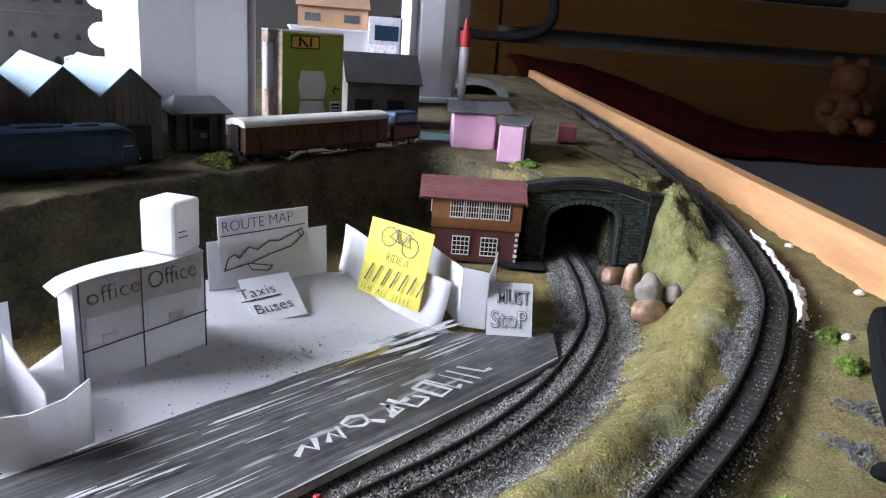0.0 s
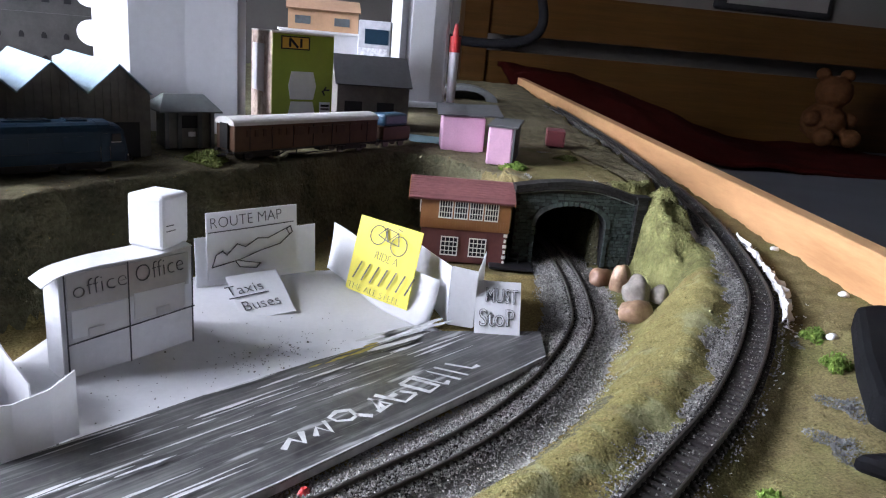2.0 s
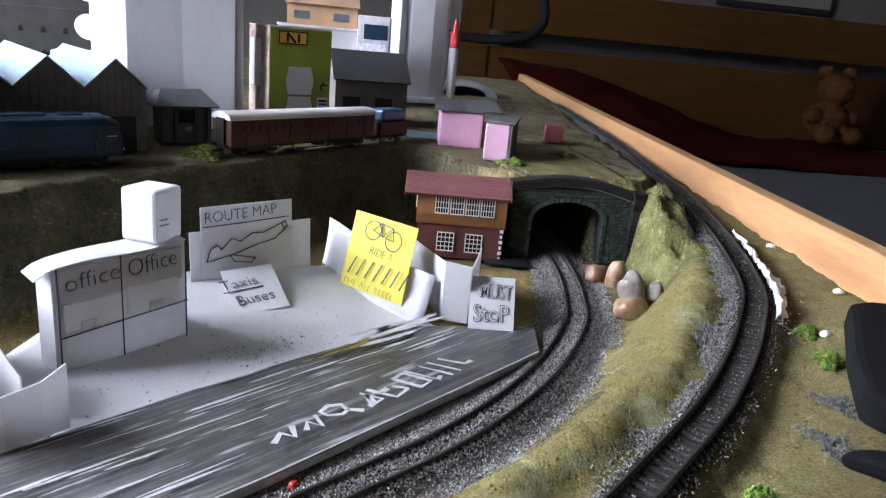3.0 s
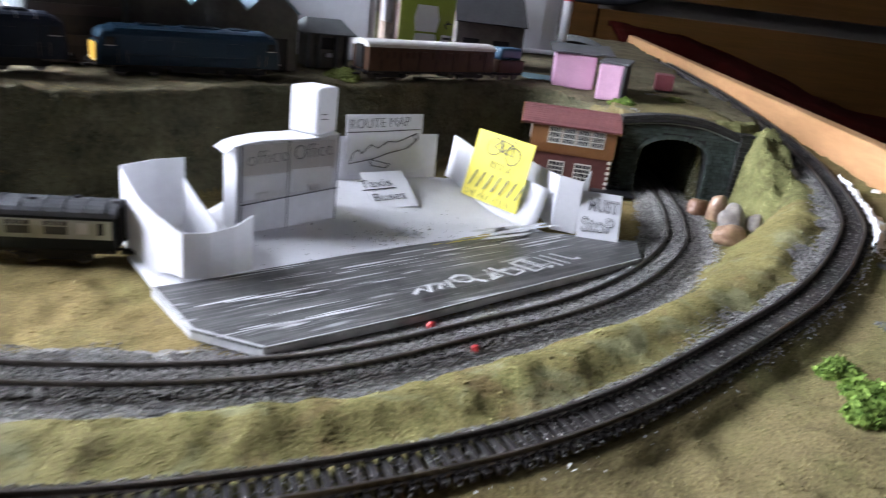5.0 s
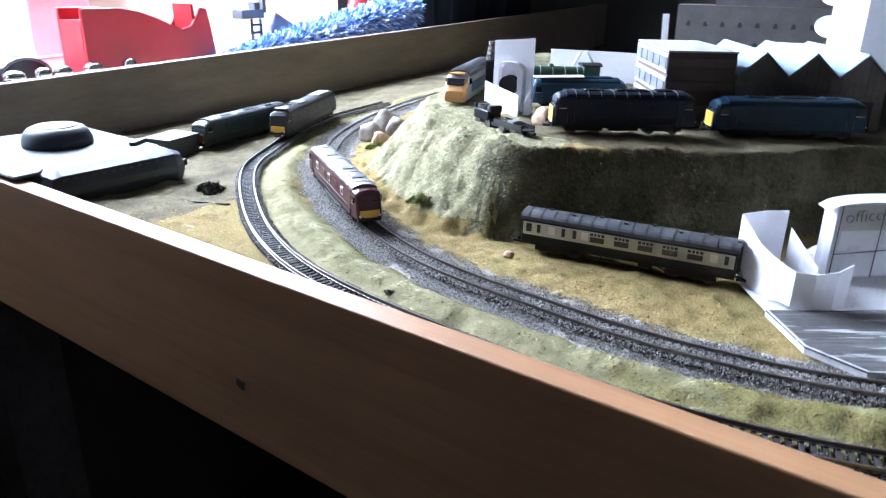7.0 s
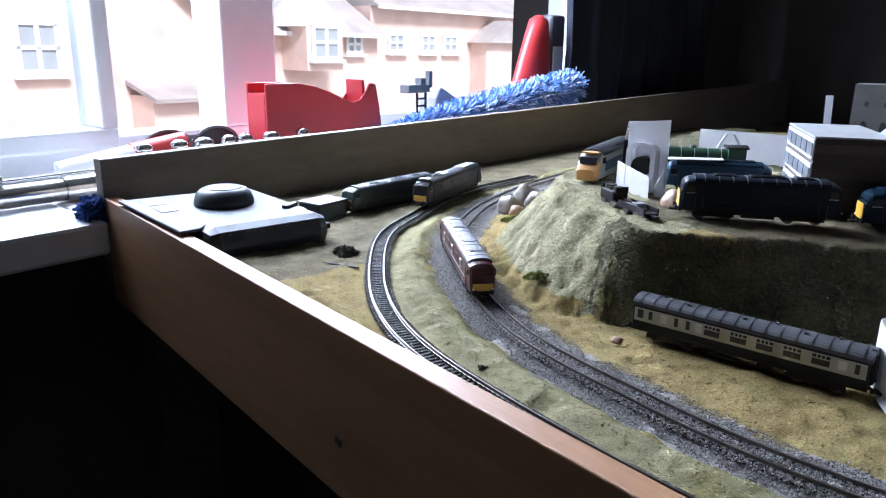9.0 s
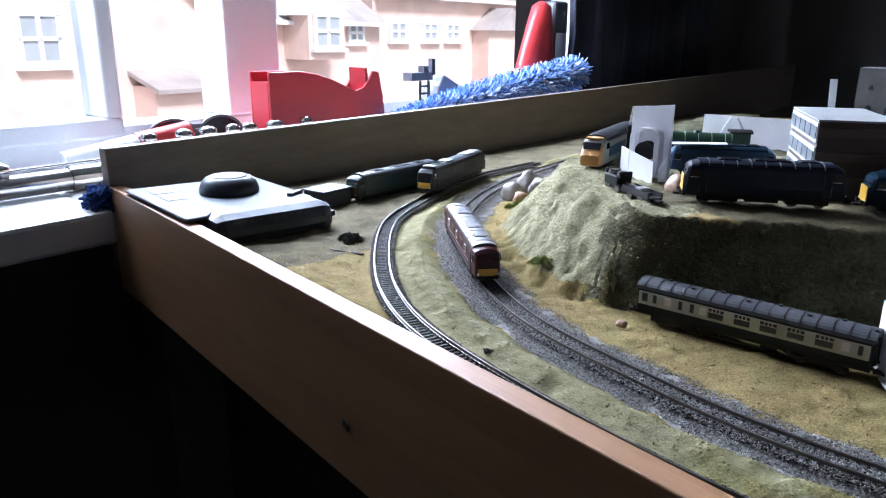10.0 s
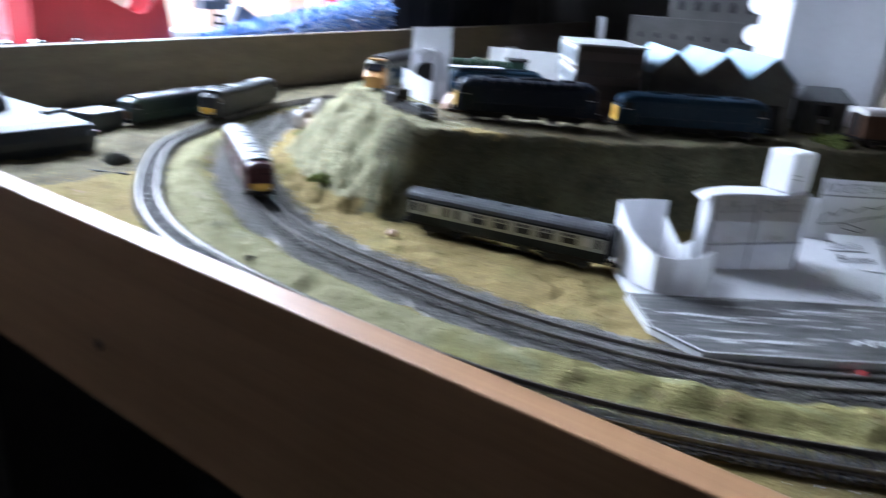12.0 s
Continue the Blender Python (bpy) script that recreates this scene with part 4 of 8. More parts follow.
def window_part(parent, x, z, w, h, y, nx, nz, face=0.0, m=None):
    """A glazed window with a white frame and bars; x, z its lower left corner, y the wall's face."""
    t = m or Matrix()
    bm = bmesh.new()
    box(bm, x + w / 2, y - 0.0001, z, w, 0.0003, h, 0, t)
    wnd = part("window", bm, DARKGL, parent)
    bm = bmesh.new()
    f = 0.0006
    for i in range(nx + 1):
        box(bm, x + w * i / nx, y - 0.0005, z, f if i in (0, nx) else 0.00035, 0.0006, h, 0, t)
    for k in range(nz + 1):
        box(bm, x + w / 2, y - 0.0005, z + h * k / nz - 0.0002, w + f, 0.0006, f if k in (0, nz) else 0.00035, 0, t)
    part("frame", bm, CREAM, wnd)
    return wnd


def signal_box():
    o, b = Vector((0.2270, 0.3524, 0.0)), Vector((0.2760, 0.3444, 0.0))
    m = frame_of(o, b - o, (0, 0, 1))
    L, D, H1, H2, HR = (b - o).length, 0.028, 0.0200, 0.0385, 0.0468
    e = thing("signal_box", "two-storey orange and brick signal box with red tiled roof", "signal box", m)
    part("lower_wall", bx(L / 2, D / 2, 0, L, D, H1), BRICK, e)
    part("upper_wall", bx(L / 2, D / 2, H1, L + 0.002, D + 0.002, H2 - H1), ORANGE, e)
    bm = bmesh.new()
    for k in range(34):
        box(bm, -0.0006 + (L + 0.0012) * k / 33, -0.00115, H1 + 0.0003, 0.0006, 0.0004, 0.0058)
    part("boarding", bm, ORANGE, e)
    for side_ in (-0.001, L + 0.001):
        bm = bmesh.new()
        prism(bm, [(0, H2), (D, H2), (D / 2, HR - 0.001)], 0.001, Matrix.Translation((side_, 0, 0)) @ pose(0, 0, 0, 0, 0, 90))
        part("gable", bm, ORANGE, e)
    run = math.hypot(D / 2 + 0.004, HR - H2 + 0.0006)
    a = math.degrees(math.atan2(HR - H2 + 0.0006, D / 2 + 0.004))
    for s in (-1, 1):
        rm = pose(L / 2 - 0.0025, D / 2, HR, -s * a, 0, 0)
        slope = part("roof_slope", bx(0, s * run / 2, -0.0012, L + 0.011, run, 0.0012, 0, rm), TILE, e)
        for k in range(9):
            part("tile_course", bx(0, s * run * (k + 0.5) / 9, 0.0, L + 0.0112, run / 9 * 0.86, 0.0003, 0, rm), TILE, slope)
    part("ridge", bx(L / 2 - 0.0025, D / 2, HR - 0.0008, L + 0.011, 0.0012, 0.0012), TILE, e)
    part("flue_hole", bx(L * 0.80, D / 2 - 0.0068, HR - 0.0055, 0.0022, 0.0022, 0.0012), BLACK, e)
    for s in (-0.0080, L + 0.0030):
        bm = bmesh.new()
        prism(bm, [(-0.0045, H2 - 0.0008), (D / 2, HR + 0.0003), (D + 0.0045, H2 - 0.0008), (D + 0.0045, H2 - 0.0023), (D / 2, HR - 0.0015), (-0.0045, H2 - 0.0023)], 0.0006, Matrix.Translation((s, 0, 0)) @ pose(0, 0, 0, 0, 0, 90))
        part("bargeboard", bm, ORANGE, e)
    for k in range(4):
        window_part(e, 0.0095 + 0.0088 * k, H1 + 0.0066, 0.0074, 0.0100, -0.001, 5, 3)
    for x in (0.012, 0.0285):
        window_part(e, x, 0.0042, 0.0095, 0.0108, 0.0, 4, 4)
    gm = pose(-0.001, D, 0, 0, 0, -90)
    window_part(e, 0.008, H1 + 0.0066, 0.010, 0.0100, 0.0, 4, 3, m=gm)
    bm = bmesh.new()
    for k in range(6):
        box(bm, L - 0.0006, -0.0003, 0.001 + k * 0.0033, 0.0022 if k % 2 else 0.0014, 0.0010, 0.0018)
    part("quoin", bm, CREAM, e)
    bm = bmesh.new()
    for k in range(8):
        box(bm, L + 0.006, 0.020 - k * 0.0026, 0.0165 - k * 0.0022, 0.006, 0.0028, 0.0006)
    for s in (0.003, 0.009):
        vs = box(bm, 0, 0, 0, 0.0006, 0.029, 0.0016, 0, pose(L + s, 0.011, 0.0075, 40, 0, 0))
    part("staircase", bm, BLACK, e, "black outside stair")
    part("platform", bx(L + 0.004, 0.006, 0, 0.026, 0.030, 0.0016), BLACK, e, "dark oval base", bevel=0.0007)


signal_box()


def portal():
    e = thing("tunnel_portal", "grey-green stone tunnel portal with arched opening", "tunnel portal", frame_of((0.2820, 0.3515, 0.0), (0.0810, -0.0035, 0), (0, 0, 1)))
    W, x0, x1, spring, crown = 0.0750, 0.0122, 0.0565, 0.0245, 0.0370

    def top(x):
        return 0.0432 + 0.0045 * math.sin(math.pi * min(1, max(0, (x + 0.004) / 0.075))) - 0.003 * max(0, (x - 0.05) / 0.03)

    def arch(x):
        u = (x - (x0 + x1) / 2) / ((x1 - x0) / 2)
        return spring + (crown - spring) * math.sqrt(max(0, 1 - u * u)) ** 0.9 if abs(u) < 1 else 0.0

    bm = bmesh.new()
    N_ = 54
    xs_ = [x0 + (x1 - x0) * k / 24 for k in range(25)]
    low_ = [(0, -0.004), (x0, -0.004)] + [(x, max(arch(x), spring)) for x in xs_] + [(x1, -0.004), (W, -0.004)]
    ups_ = [(W * k / 30, top(W * k / 30)) for k in range(30, -1, -1)]
    prism(bm, low_ + ups_, 0.006)
    part("backing", bm, CAPST, e)
    stones = []
    for course in range(21):
        z = 0.0002 + course * 0.0021
        x = (0.0017 if course % 2 else 0.0)
        while x < W - 0.001:
            wd = 0.0030 + 0.0012 * random.random()
            x_end = min(x + wd, W)
            c = (x + x_end) / 2
            if z + 0.0019 < min(top(x), top(x_end)) - 0.0002 and not (x_end > x0 - 0.0016 and x < x1 + 0.0016 and z < max(arch(c), arch(x + 0.0003), arch(x_end - 0.0003), 0.02 if x0 < c < x1 else 0) + 0.0018):
                stones.append((x, z, x_end - x))
            x = x_end
    keep = None
    for x, z, wd in stones:
        if keep is None:
            ob = part("stone", bx(0, 0, 0, 1, 0.0009, 0.0018), STONE, e)
            keep = ob.data
        else:
            ob = new("stone", keep)
            ob.parent = e
        ob.matrix_basis = pose(x + wd / 2, -0.0002 - 0.00025 * random.random(), z) @ Matrix.Diagonal((wd - 0.00035, 1, 1, 1))
    def stone_at(name, sx, sy, sz, m, material, label=""):
        ob = part(name, bx(0, 0, -sz / 2, sx, sy, sz), material, e, label)
        ob.matrix_basis = m

    for i in range(22):
        a = math.pi * i / 21
        x, z = (x0 + x1) / 2 - math.cos(a) * (x1 - x0) / 2 * 1.03, spring + math.sin(a) ** 0.9 * (crown - spring) * 1.04 + 0.0006
        stone_at("arch_stone", 0.0026, 0.0020, 0.0026, pose(x, -0.0004, z, 0, math.degrees(math.atan2(-math.cos(a) * 0.65, math.sin(a))) if 0 < i < 21 else 90, 0), STONE)
    for s in (x0 - 0.0007, x1 + 0.0007):
        for k in range(9):
            stone_at("jamb_stone", 0.0022, 0.0018, 0.0023, pose(s, -0.0004, k * 0.0026 + 0.0012), STONE)
    for i in range(30):
        x = -0.002 + (W + 0.003) * (i + 0.5) / 30
        sl = math.degrees(math.atan2(top(x + 0.002) - top(x - 0.002), 0.004))
        for k in range(2):
            stone_at("coping_stone", 0.00262, 0.0095, 0.0021, pose(x, 0.0015 - 0.0002 * k, top(x) + 0.0006 + 0.0023 * k, 0, -sl, 0), CAPST)
    for i in range(26):
        x = 0.0005 + (W - 0.001) * (i + 0.5) / 26
        sl = math.degrees(math.atan2(top(x + 0.002) - top(x - 0.002), 0.004))
        stone_at("moulding", 0.0030, 0.0022, 0.0007, pose(x, -0.0006, top(x) - 0.0014, 0, -sl, 0), MORTAR)
    x = W - 0.002
    for k in range(15):
        stone_at("pier_stone", 0.0062, 0.0065, 0.0026, pose(x + 0.0025, -0.0015, k * 0.0029 + 0.0013), CAPST)
    stone_at("pier_cap", 0.0085, 0.008, 0.0018, pose(x + 0.0025, -0.0015, 0.0444), CAPST)
    # black shell with a closed end puts the tunnel's darkness into its colour
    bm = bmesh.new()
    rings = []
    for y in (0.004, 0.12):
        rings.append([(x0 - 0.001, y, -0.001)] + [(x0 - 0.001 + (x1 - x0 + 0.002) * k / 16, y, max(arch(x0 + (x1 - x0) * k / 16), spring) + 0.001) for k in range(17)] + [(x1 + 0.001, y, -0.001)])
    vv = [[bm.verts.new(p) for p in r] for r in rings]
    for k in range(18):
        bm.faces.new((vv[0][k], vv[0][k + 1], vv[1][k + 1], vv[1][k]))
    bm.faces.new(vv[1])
    ob = part("lining", bm, BLACK, e, "black shell standing for the tunnel's darkness")
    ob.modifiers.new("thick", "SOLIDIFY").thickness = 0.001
    # the turf over the tunnel
    xs, ys = np.linspace(0.284, 0.362, 27), np.linspace(0.353, 0.49, 46)
    X, Y = np.meshgrid(xs, ys)
    Z = 0.0455 + 0.0035 * smooth01((Y - 0.353) / 0.03) - 0.004 * smooth01((X - 0.335) / 0.03) * smooth01((0.40 - Y) / 0.05) + fbm(X, Y, 60.0).reshape(X.shape) * 0.0008
    me = bpy.data.meshes.new("tunnel_top")
    idx = np.arange(X.size).reshape(X.shape)
    q = np.stack([idx[:-1, :-1], idx[:-1, 1:], idx[1:, 1:], idx[1:, :-1]], -1).reshape(-1, 4)
    me.from_pydata(np.stack([X, Y, Z], -1).reshape(-1, 3).tolist(), [], q.tolist())
    set_zones(me, X, Y)
    me.materials.append(TURF)
    me.polygons.foreach_set("use_smooth", np.ones(len(q), bool))
    ob = tagged(new("tunnel_top", me), "turf covering the tunnel", "ground", kind="structure")
    ob.modifiers.new("thick", "SOLIDIFY").thickness = 0.003


portal()

# ---------------------------------------------------------------- locomotives and coaches
BLUE = mat("rail_blue_paint", (0.0055, 0.021, 0.038), 0.45, var=0.12, scale=40, fine=400, bump=0.05, spec=0.2)
DBLUE = mat("dark_blue_paint", (0.005, 0.009, 0.018), 0.5, var=0.12, scale=40, fine=400, bump=0.05, spec=0.2)
LBLUE = mat("light_blue_paint", (0.022, 0.065, 0.115), 0.4, var=0.12, scale=40, bump=0.05)
MAROON = mat("maroon_paint", (0.050, 0.009, 0.013), 0.3, var=0.12, scale=40, fine=400, bump=0.04)
GREENP = mat("dark_green_paint", (0.006, 0.020, 0.014), 0.35, var=0.12, scale=40, bump=0.04)
WARNY = mat("warning_yellow", (0.60, 0.34, 0.04), 0.45, var=0.08, bump=0.03)
ROOFG = mat("grey_roof_paint", (0.13, 0.132, 0.14), 0.5, var=0.12, scale=40, fine=500, bump=0.05)
ROOFD = mat("dark_roof_paint", (0.05, 0.052, 0.058), 0.3, var=0.15, scale=40, fine=500, bump=0.05)
SILVER = mat("silver_roof_panel", (0.42, 0.43, 0.44), 0.3, 0.6, var=0.1, scale=40, bump=0.03)
ROOFW = mat("white_roof_paint", (0.50, 0.48, 0.46), 0.55, var=0.1, scale=40, bump=0.04)
TEAK = mat("brown_coach_paint", (0.060, 0.029, 0.016), 0.55, spec=0.2, var=0.15, scale=60, bump=0.05)
ROOFC = mat("weathered_grey_roof", (0.048, 0.049, 0.053), 0.5, spec=0.3, var=0.15, scale=40, fine=500, bump=0.05)
BLUEGREY = mat("coach_blue_green", (0.007, 0.010, 0.012), 0.45, spec=0.2, var=0.1, scale=40, bump=0.03)
CREAMC = mat("coach_pale_grey", (0.34, 0.335, 0.29), 0.45, var=0.06, scale=40, bump=0.02)
FRAMEK = mat("black_underframe", (0.013, 0.012, 0.012), 0.6, spec=0.2, var=0.3, fine=900, bump=0.3)
WHEELM = mat("dull_wheel_steel", (0.12, 0.11, 0.10), 0.4, 0.8, var=0.2, bump=0.05)
TRIMW = mat("white_line_paint", (0.62, 0.60, 0.58), 0.5, var=0.05, bump=0.0)
REDL = bpy.data.materials.new("red_lamp")
REDL.use_nodes = True
REDL.node_tree.nodes["Principled BSDF"].inputs["Base Color"].default_value = (0.6, 0.01, 0.01, 1)
REDL.node_tree.nodes["Principled BSDF"].inputs["Emission Color"].default_value = (1.0, 0.03, 0.02, 1)
REDL.node_tree.nodes["Principled BSDF"].inputs["Emission Strength"].default_value = 6.0


def section(x, w, z0, ze, zt, n=8):
    """A vehicle's cross-section at x: flat floor, upright sides, arched roof."""
    pts = [(x, -w * 0.94, z0), (x, -w, z0 + (ze - z0) * 0.35)]
    pts += [(x, -w * math.cos(math.pi * k / n), ze + (zt - ze) * math.sin(math.pi * k / n) ** 0.8) for k in range(n + 1)]
    return pts + [(x, w, z0 + (ze - z0) * 0.35), (x, w * 0.94, z0)]


def arc(x, w, ze, zt, n=8):
    return [(x, -w * math.cos(math.pi * k / n), ze + (zt - ze) * math.sin(math.pi * k / n) ** 0.8) for k in range(n + 1)]


def wheelset(parent, x, r):
    bm = bmesh.new()
    for s in (-1, 1):
        tube(bm, r, r, 0.0011, pose(x, s * 0.0042 - 0.00055, r, -90, 0, 0), 16)
        tube(bm, r * 1.14, r * 1.14, 0.0003, pose(x, s * 0.0036 - 0.00015, r, -90, 0, 0), 16)
    tube(bm, 0.0005, 0.0005, 0.0080, pose(x, -0.0040, r, -90, 0, 0), 8)
    return part("wheelset", bm, WHEELM, parent)


def bogie(parent, x, wheels, base, r=0.0030, half=0.0062):
    bm = bmesh.new()
    L = base + 0.008
    for s in (-1, 1):
        box(bm, x, s * half, 0.0022, L, 0.0010, 0.0024)
        box(bm, x, s * half, 0.0036, L * 0.5, 0.0012, 0.0016)
        for k in range(wheels):
            box(bm, x - base / 2 + base * k / (wheels - 1), s * (half + 0.0005), 0.0020, 0.0026, 0.0012, 0.0026)
    box(bm, x, 0, 0.0030, base, 2 * half, 0.0016)
    b = part("bogie", bm, FRAMEK, parent)
    for k in range(wheels):
        wheelset(b, x - base / 2 + base * k / (wheels - 1), r)
    return b


def diesel(name, label, m, L=0.13, W=0.0175, body=None, roof=None, nose=None, H=0.0255, cab=0.010, wheels=3, base=0.026, rake=0.0035, ribs=0, panes=5, stripe=None, nose_ends=(1, -1), window_trim=None, fans=0, domed=0.0045, nose_h=0.50):
    e = thing(name, label, "locomotive", m, "model locomotives")
    h = W / 2
    z0, ze = 0.0055, H - domed
    xs = [(-L / 2, 0.80, rake), (-L / 2 + 0.0015, 0.93, rake * 0.5), (-L / 2 + cab, 1.0, 0.0), (L / 2 - cab, 1.0, 0.0), (L / 2 - 0.0015, 0.93, rake * 0.5), (L / 2, 0.80, rake)]
    bm = bmesh.new()
    rings = []
    for x, k, drop in xs:
        sgn = -1 if x < 0 else 1
        r = section(x, h * k, z0, ze - drop * 0.2, H - drop, 10)
        top = []
        for (px, py, pz) in r:
            back = max(0.0, (pz - (z0 + (ze - z0) * 0.55)) / (H - z0)) * (rake * 1.6 if abs(x) > L / 2 - 0.003 else 0)
            top.append((px - sgn * back, py, pz))
        rings.append(top)
    loft(bm, rings)
    part("body", bm, body, e)
    bm = bmesh.new()
    loft(bm, [[(x, y, z + 0.00025) for x, y, z in arc(xx, h * 0.96 * k, ze + 0.0012, H)] for xx, k in ((-L / 2 + cab * 0.75, 0.97), (-L / 2 + cab, 1), (L / 2 - cab, 1), (L / 2 - cab * 0.75, 0.97))])
    rf = part("roof", bm, roof, e)
    for k in range(ribs):
        xx = -L / 2 + cab * 1.3 + (L - 2.6 * cab) * k / max(1, ribs - 1)
        bm = bmesh.new()
        loft(bm, [[(x, y, z + 0.0005) for x, y, z in arc(xx + d, h * 0.965, ze + 0.0012, H)] for d in (-0.0003, 0.0003)])
        part("roof_rib", bm, roof if not stripe else stripe, rf)
    for k in range(fans):
        bm = bmesh.new()
        tube(bm, 0.0046, 0.0044, 0.0010, pose(L / 2 - cab - 0.014 - 0.0105 * k, 0, H - 0.0002), 24)
        f = part("fan", bm, SILVER, rf)
        bm = bmesh.new()
        for q in range(6):
            box(bm, L / 2 - cab - 0.014 - 0.0105 * k, -0.0035 + 0.0014 * q, H + 0.0008, 0.0088 - abs(q - 2.5) * 0.0012, 0.0004, 0.0003)
        part("grille", bm, FRAMEK, f)
    if fans:
        for x, ln in ((-L / 2 + cab + 0.006, 0.009), (-L / 2 + cab + 0.024, 0.022), (L / 2 - cab - 0.036, 0.012), (L / 2 - cab + 0.001, 0.007)):
            part("roof_panel", bx(x, 0, H - 0.0002, ln, W * 0.62, 0.0010), SILVER, rf, "bright silver roof panel", bevel=0.0003)
    for s in (1, -1):
        if s in nose_ends and nose:
            part("nose_panel", bx(s * (L / 2 + 0.0001), 0, z0 + 0.0012, 0.0006, W * 0.72, (ze - z0) * nose_h), nose, e, bevel=0.0002)
        for y in (-0.25, 0.25):
            bm = bmesh.new()
            box(bm, 0, 0, -0.0018, 0.0005, W * 0.33, 0.0042, 0, pose(s * (L / 2 - rake * 0.62), y * W, ze - 0.0018, 0, -s * 26, 0))
            part("windscreen", bm, DARKGL, e)
        for sd in (-1, 1):
            part("cab_window", bx(s * (L / 2 - cab * 0.55), sd * (h + 0.0000), ze - 0.0050, 0.0042, 0.0006, 0.0038), DARKGL, e)
            part("cab_door", bx(s * (L / 2 - cab * 1.05), sd * (h * 1.0 - 0.0002), z0 + 0.001, 0.0036, 0.0008, ze - z0 - 0.002), body, e)
        for y in (-0.0048, 0.0048):
            bm = bmesh.new()
            tube(bm, 0.0006, 0.0006, 0.0020, pose(s * L / 2, y, 0.0066, 0, s * 90, 0), 10)
            tube(bm, 0.0014, 0.0014, 0.0004, pose(s * (L / 2 + 0.0020), y, 0.0066, 0, s * 90, 0), 14)
            part("buffer", bm, FRAMEK, e)
        bm = bmesh.new()
        box(bm, s * (L / 2 - 0.0004), 0, 0.0048, 0.0014, W * 0.80, 0.0028)
        box(bm, s * (L / 2 + 0.0025), 0, 0.0040, 0.0050, 0.0030, 0.0012)
        part("buffer_beam", bm, FRAMEK, e)
        bogie(e, s * (L / 2 - base / 2 - 0.012), wheels, base)
    bm = bmesh.new()
    box(bm, 0, 0, 0.0024, L - 2 * base - 0.040, W * 0.80, 0.0036)
    part("fuel_tank", bm, FRAMEK, e)
    for sd in (-1, 1):
        part("waist_strip", bx(0, sd * (h + 0.0001), z0 + (ze - z0) * 0.34, L - cab * 1.6, 0.0005, 0.0004), body, e)
        part("valance", bx(0, sd * h * 0.93, z0 - 0.0012, L - cab * 2.4, 0.0008, 0.0016), FRAMEK, e)
        for s in (1, -1):
            bm = bmesh.new()
            for dx in (-0.0022, 0.0022):
                tube(bm, 0.00012, 0.00012, 0.0060, pose(s * (L / 2 - cab * 1.05) + dx, sd * (h + 0.0006), z0 + 0.0016), 6)
            part("handrail", bm, WHEELM, e)
            part("window_surround", bx(s * (L / 2 - cab * 0.55), sd * (h + 0.00005), ze - 0.0054, 0.0048, 0.0004, 0.0004), SILVER, e)
    if not fans:
        for k, (x, ln) in enumerate(((-L * 0.22, 0.012), (L * 0.05, 0.020), (L * 0.27, 0.010))):
            hatch = part("roof_hatch", bx(x, 0, H + 0.0000, ln, W * 0.42, 0.0007), roof, rf, bevel=0.0002)
            for q in range(3):
                part("hatch_slat", bx(x, (q - 1) * W * 0.12, H + 0.0007, ln * 0.8, 0.0005, 0.0003), ROOFD, hatch)
    for s in (1, -1):
        for y in (-0.0058, 0.0058):
            bm = bmesh.new()
            tube(bm, 0.0007, 0.0006, 0.0006, pose(s * (L / 2 + 0.0002), y, z0 + 0.0024, 0, s * 90, 0), 10)
            part("marker_light", bm, TRIMW, e)
    for k in range(panes):
        x = -L / 2 + cab * 1.7 + (L - 3.4 * cab) * (k + 0.5) / panes
        for sd in (-1, 1):
            sq = (k % 2 == 0) and window_trim
            wnd = part("side_window" if sq else "grille_panel", bx(x, sd * h, ze - 0.0062, 0.0044 if sq else 0.0085, 0.0006, 0.0042), DARKGL if sq else body, e)
            if sq:
                bm = bmesh.new()
                for dx, dz, a, b in ((0, -0.0002, 0.0050, 0.0004), (0, 0.0042, 0.0050, 0.0004)):
                    box(bm, x + dx, sd * (h + 0.0002), ze - 0.0062 + dz, a, 0.0006, b)
                for dx in (-0.0023, 0.0023):
                    box(bm, x + dx, sd * (h + 0.0002), ze - 0.0062, 0.0004, 0.0006, 0.0042)
                part("window_trim", bm, window_trim, wnd, "pale metal window surround")
    return e


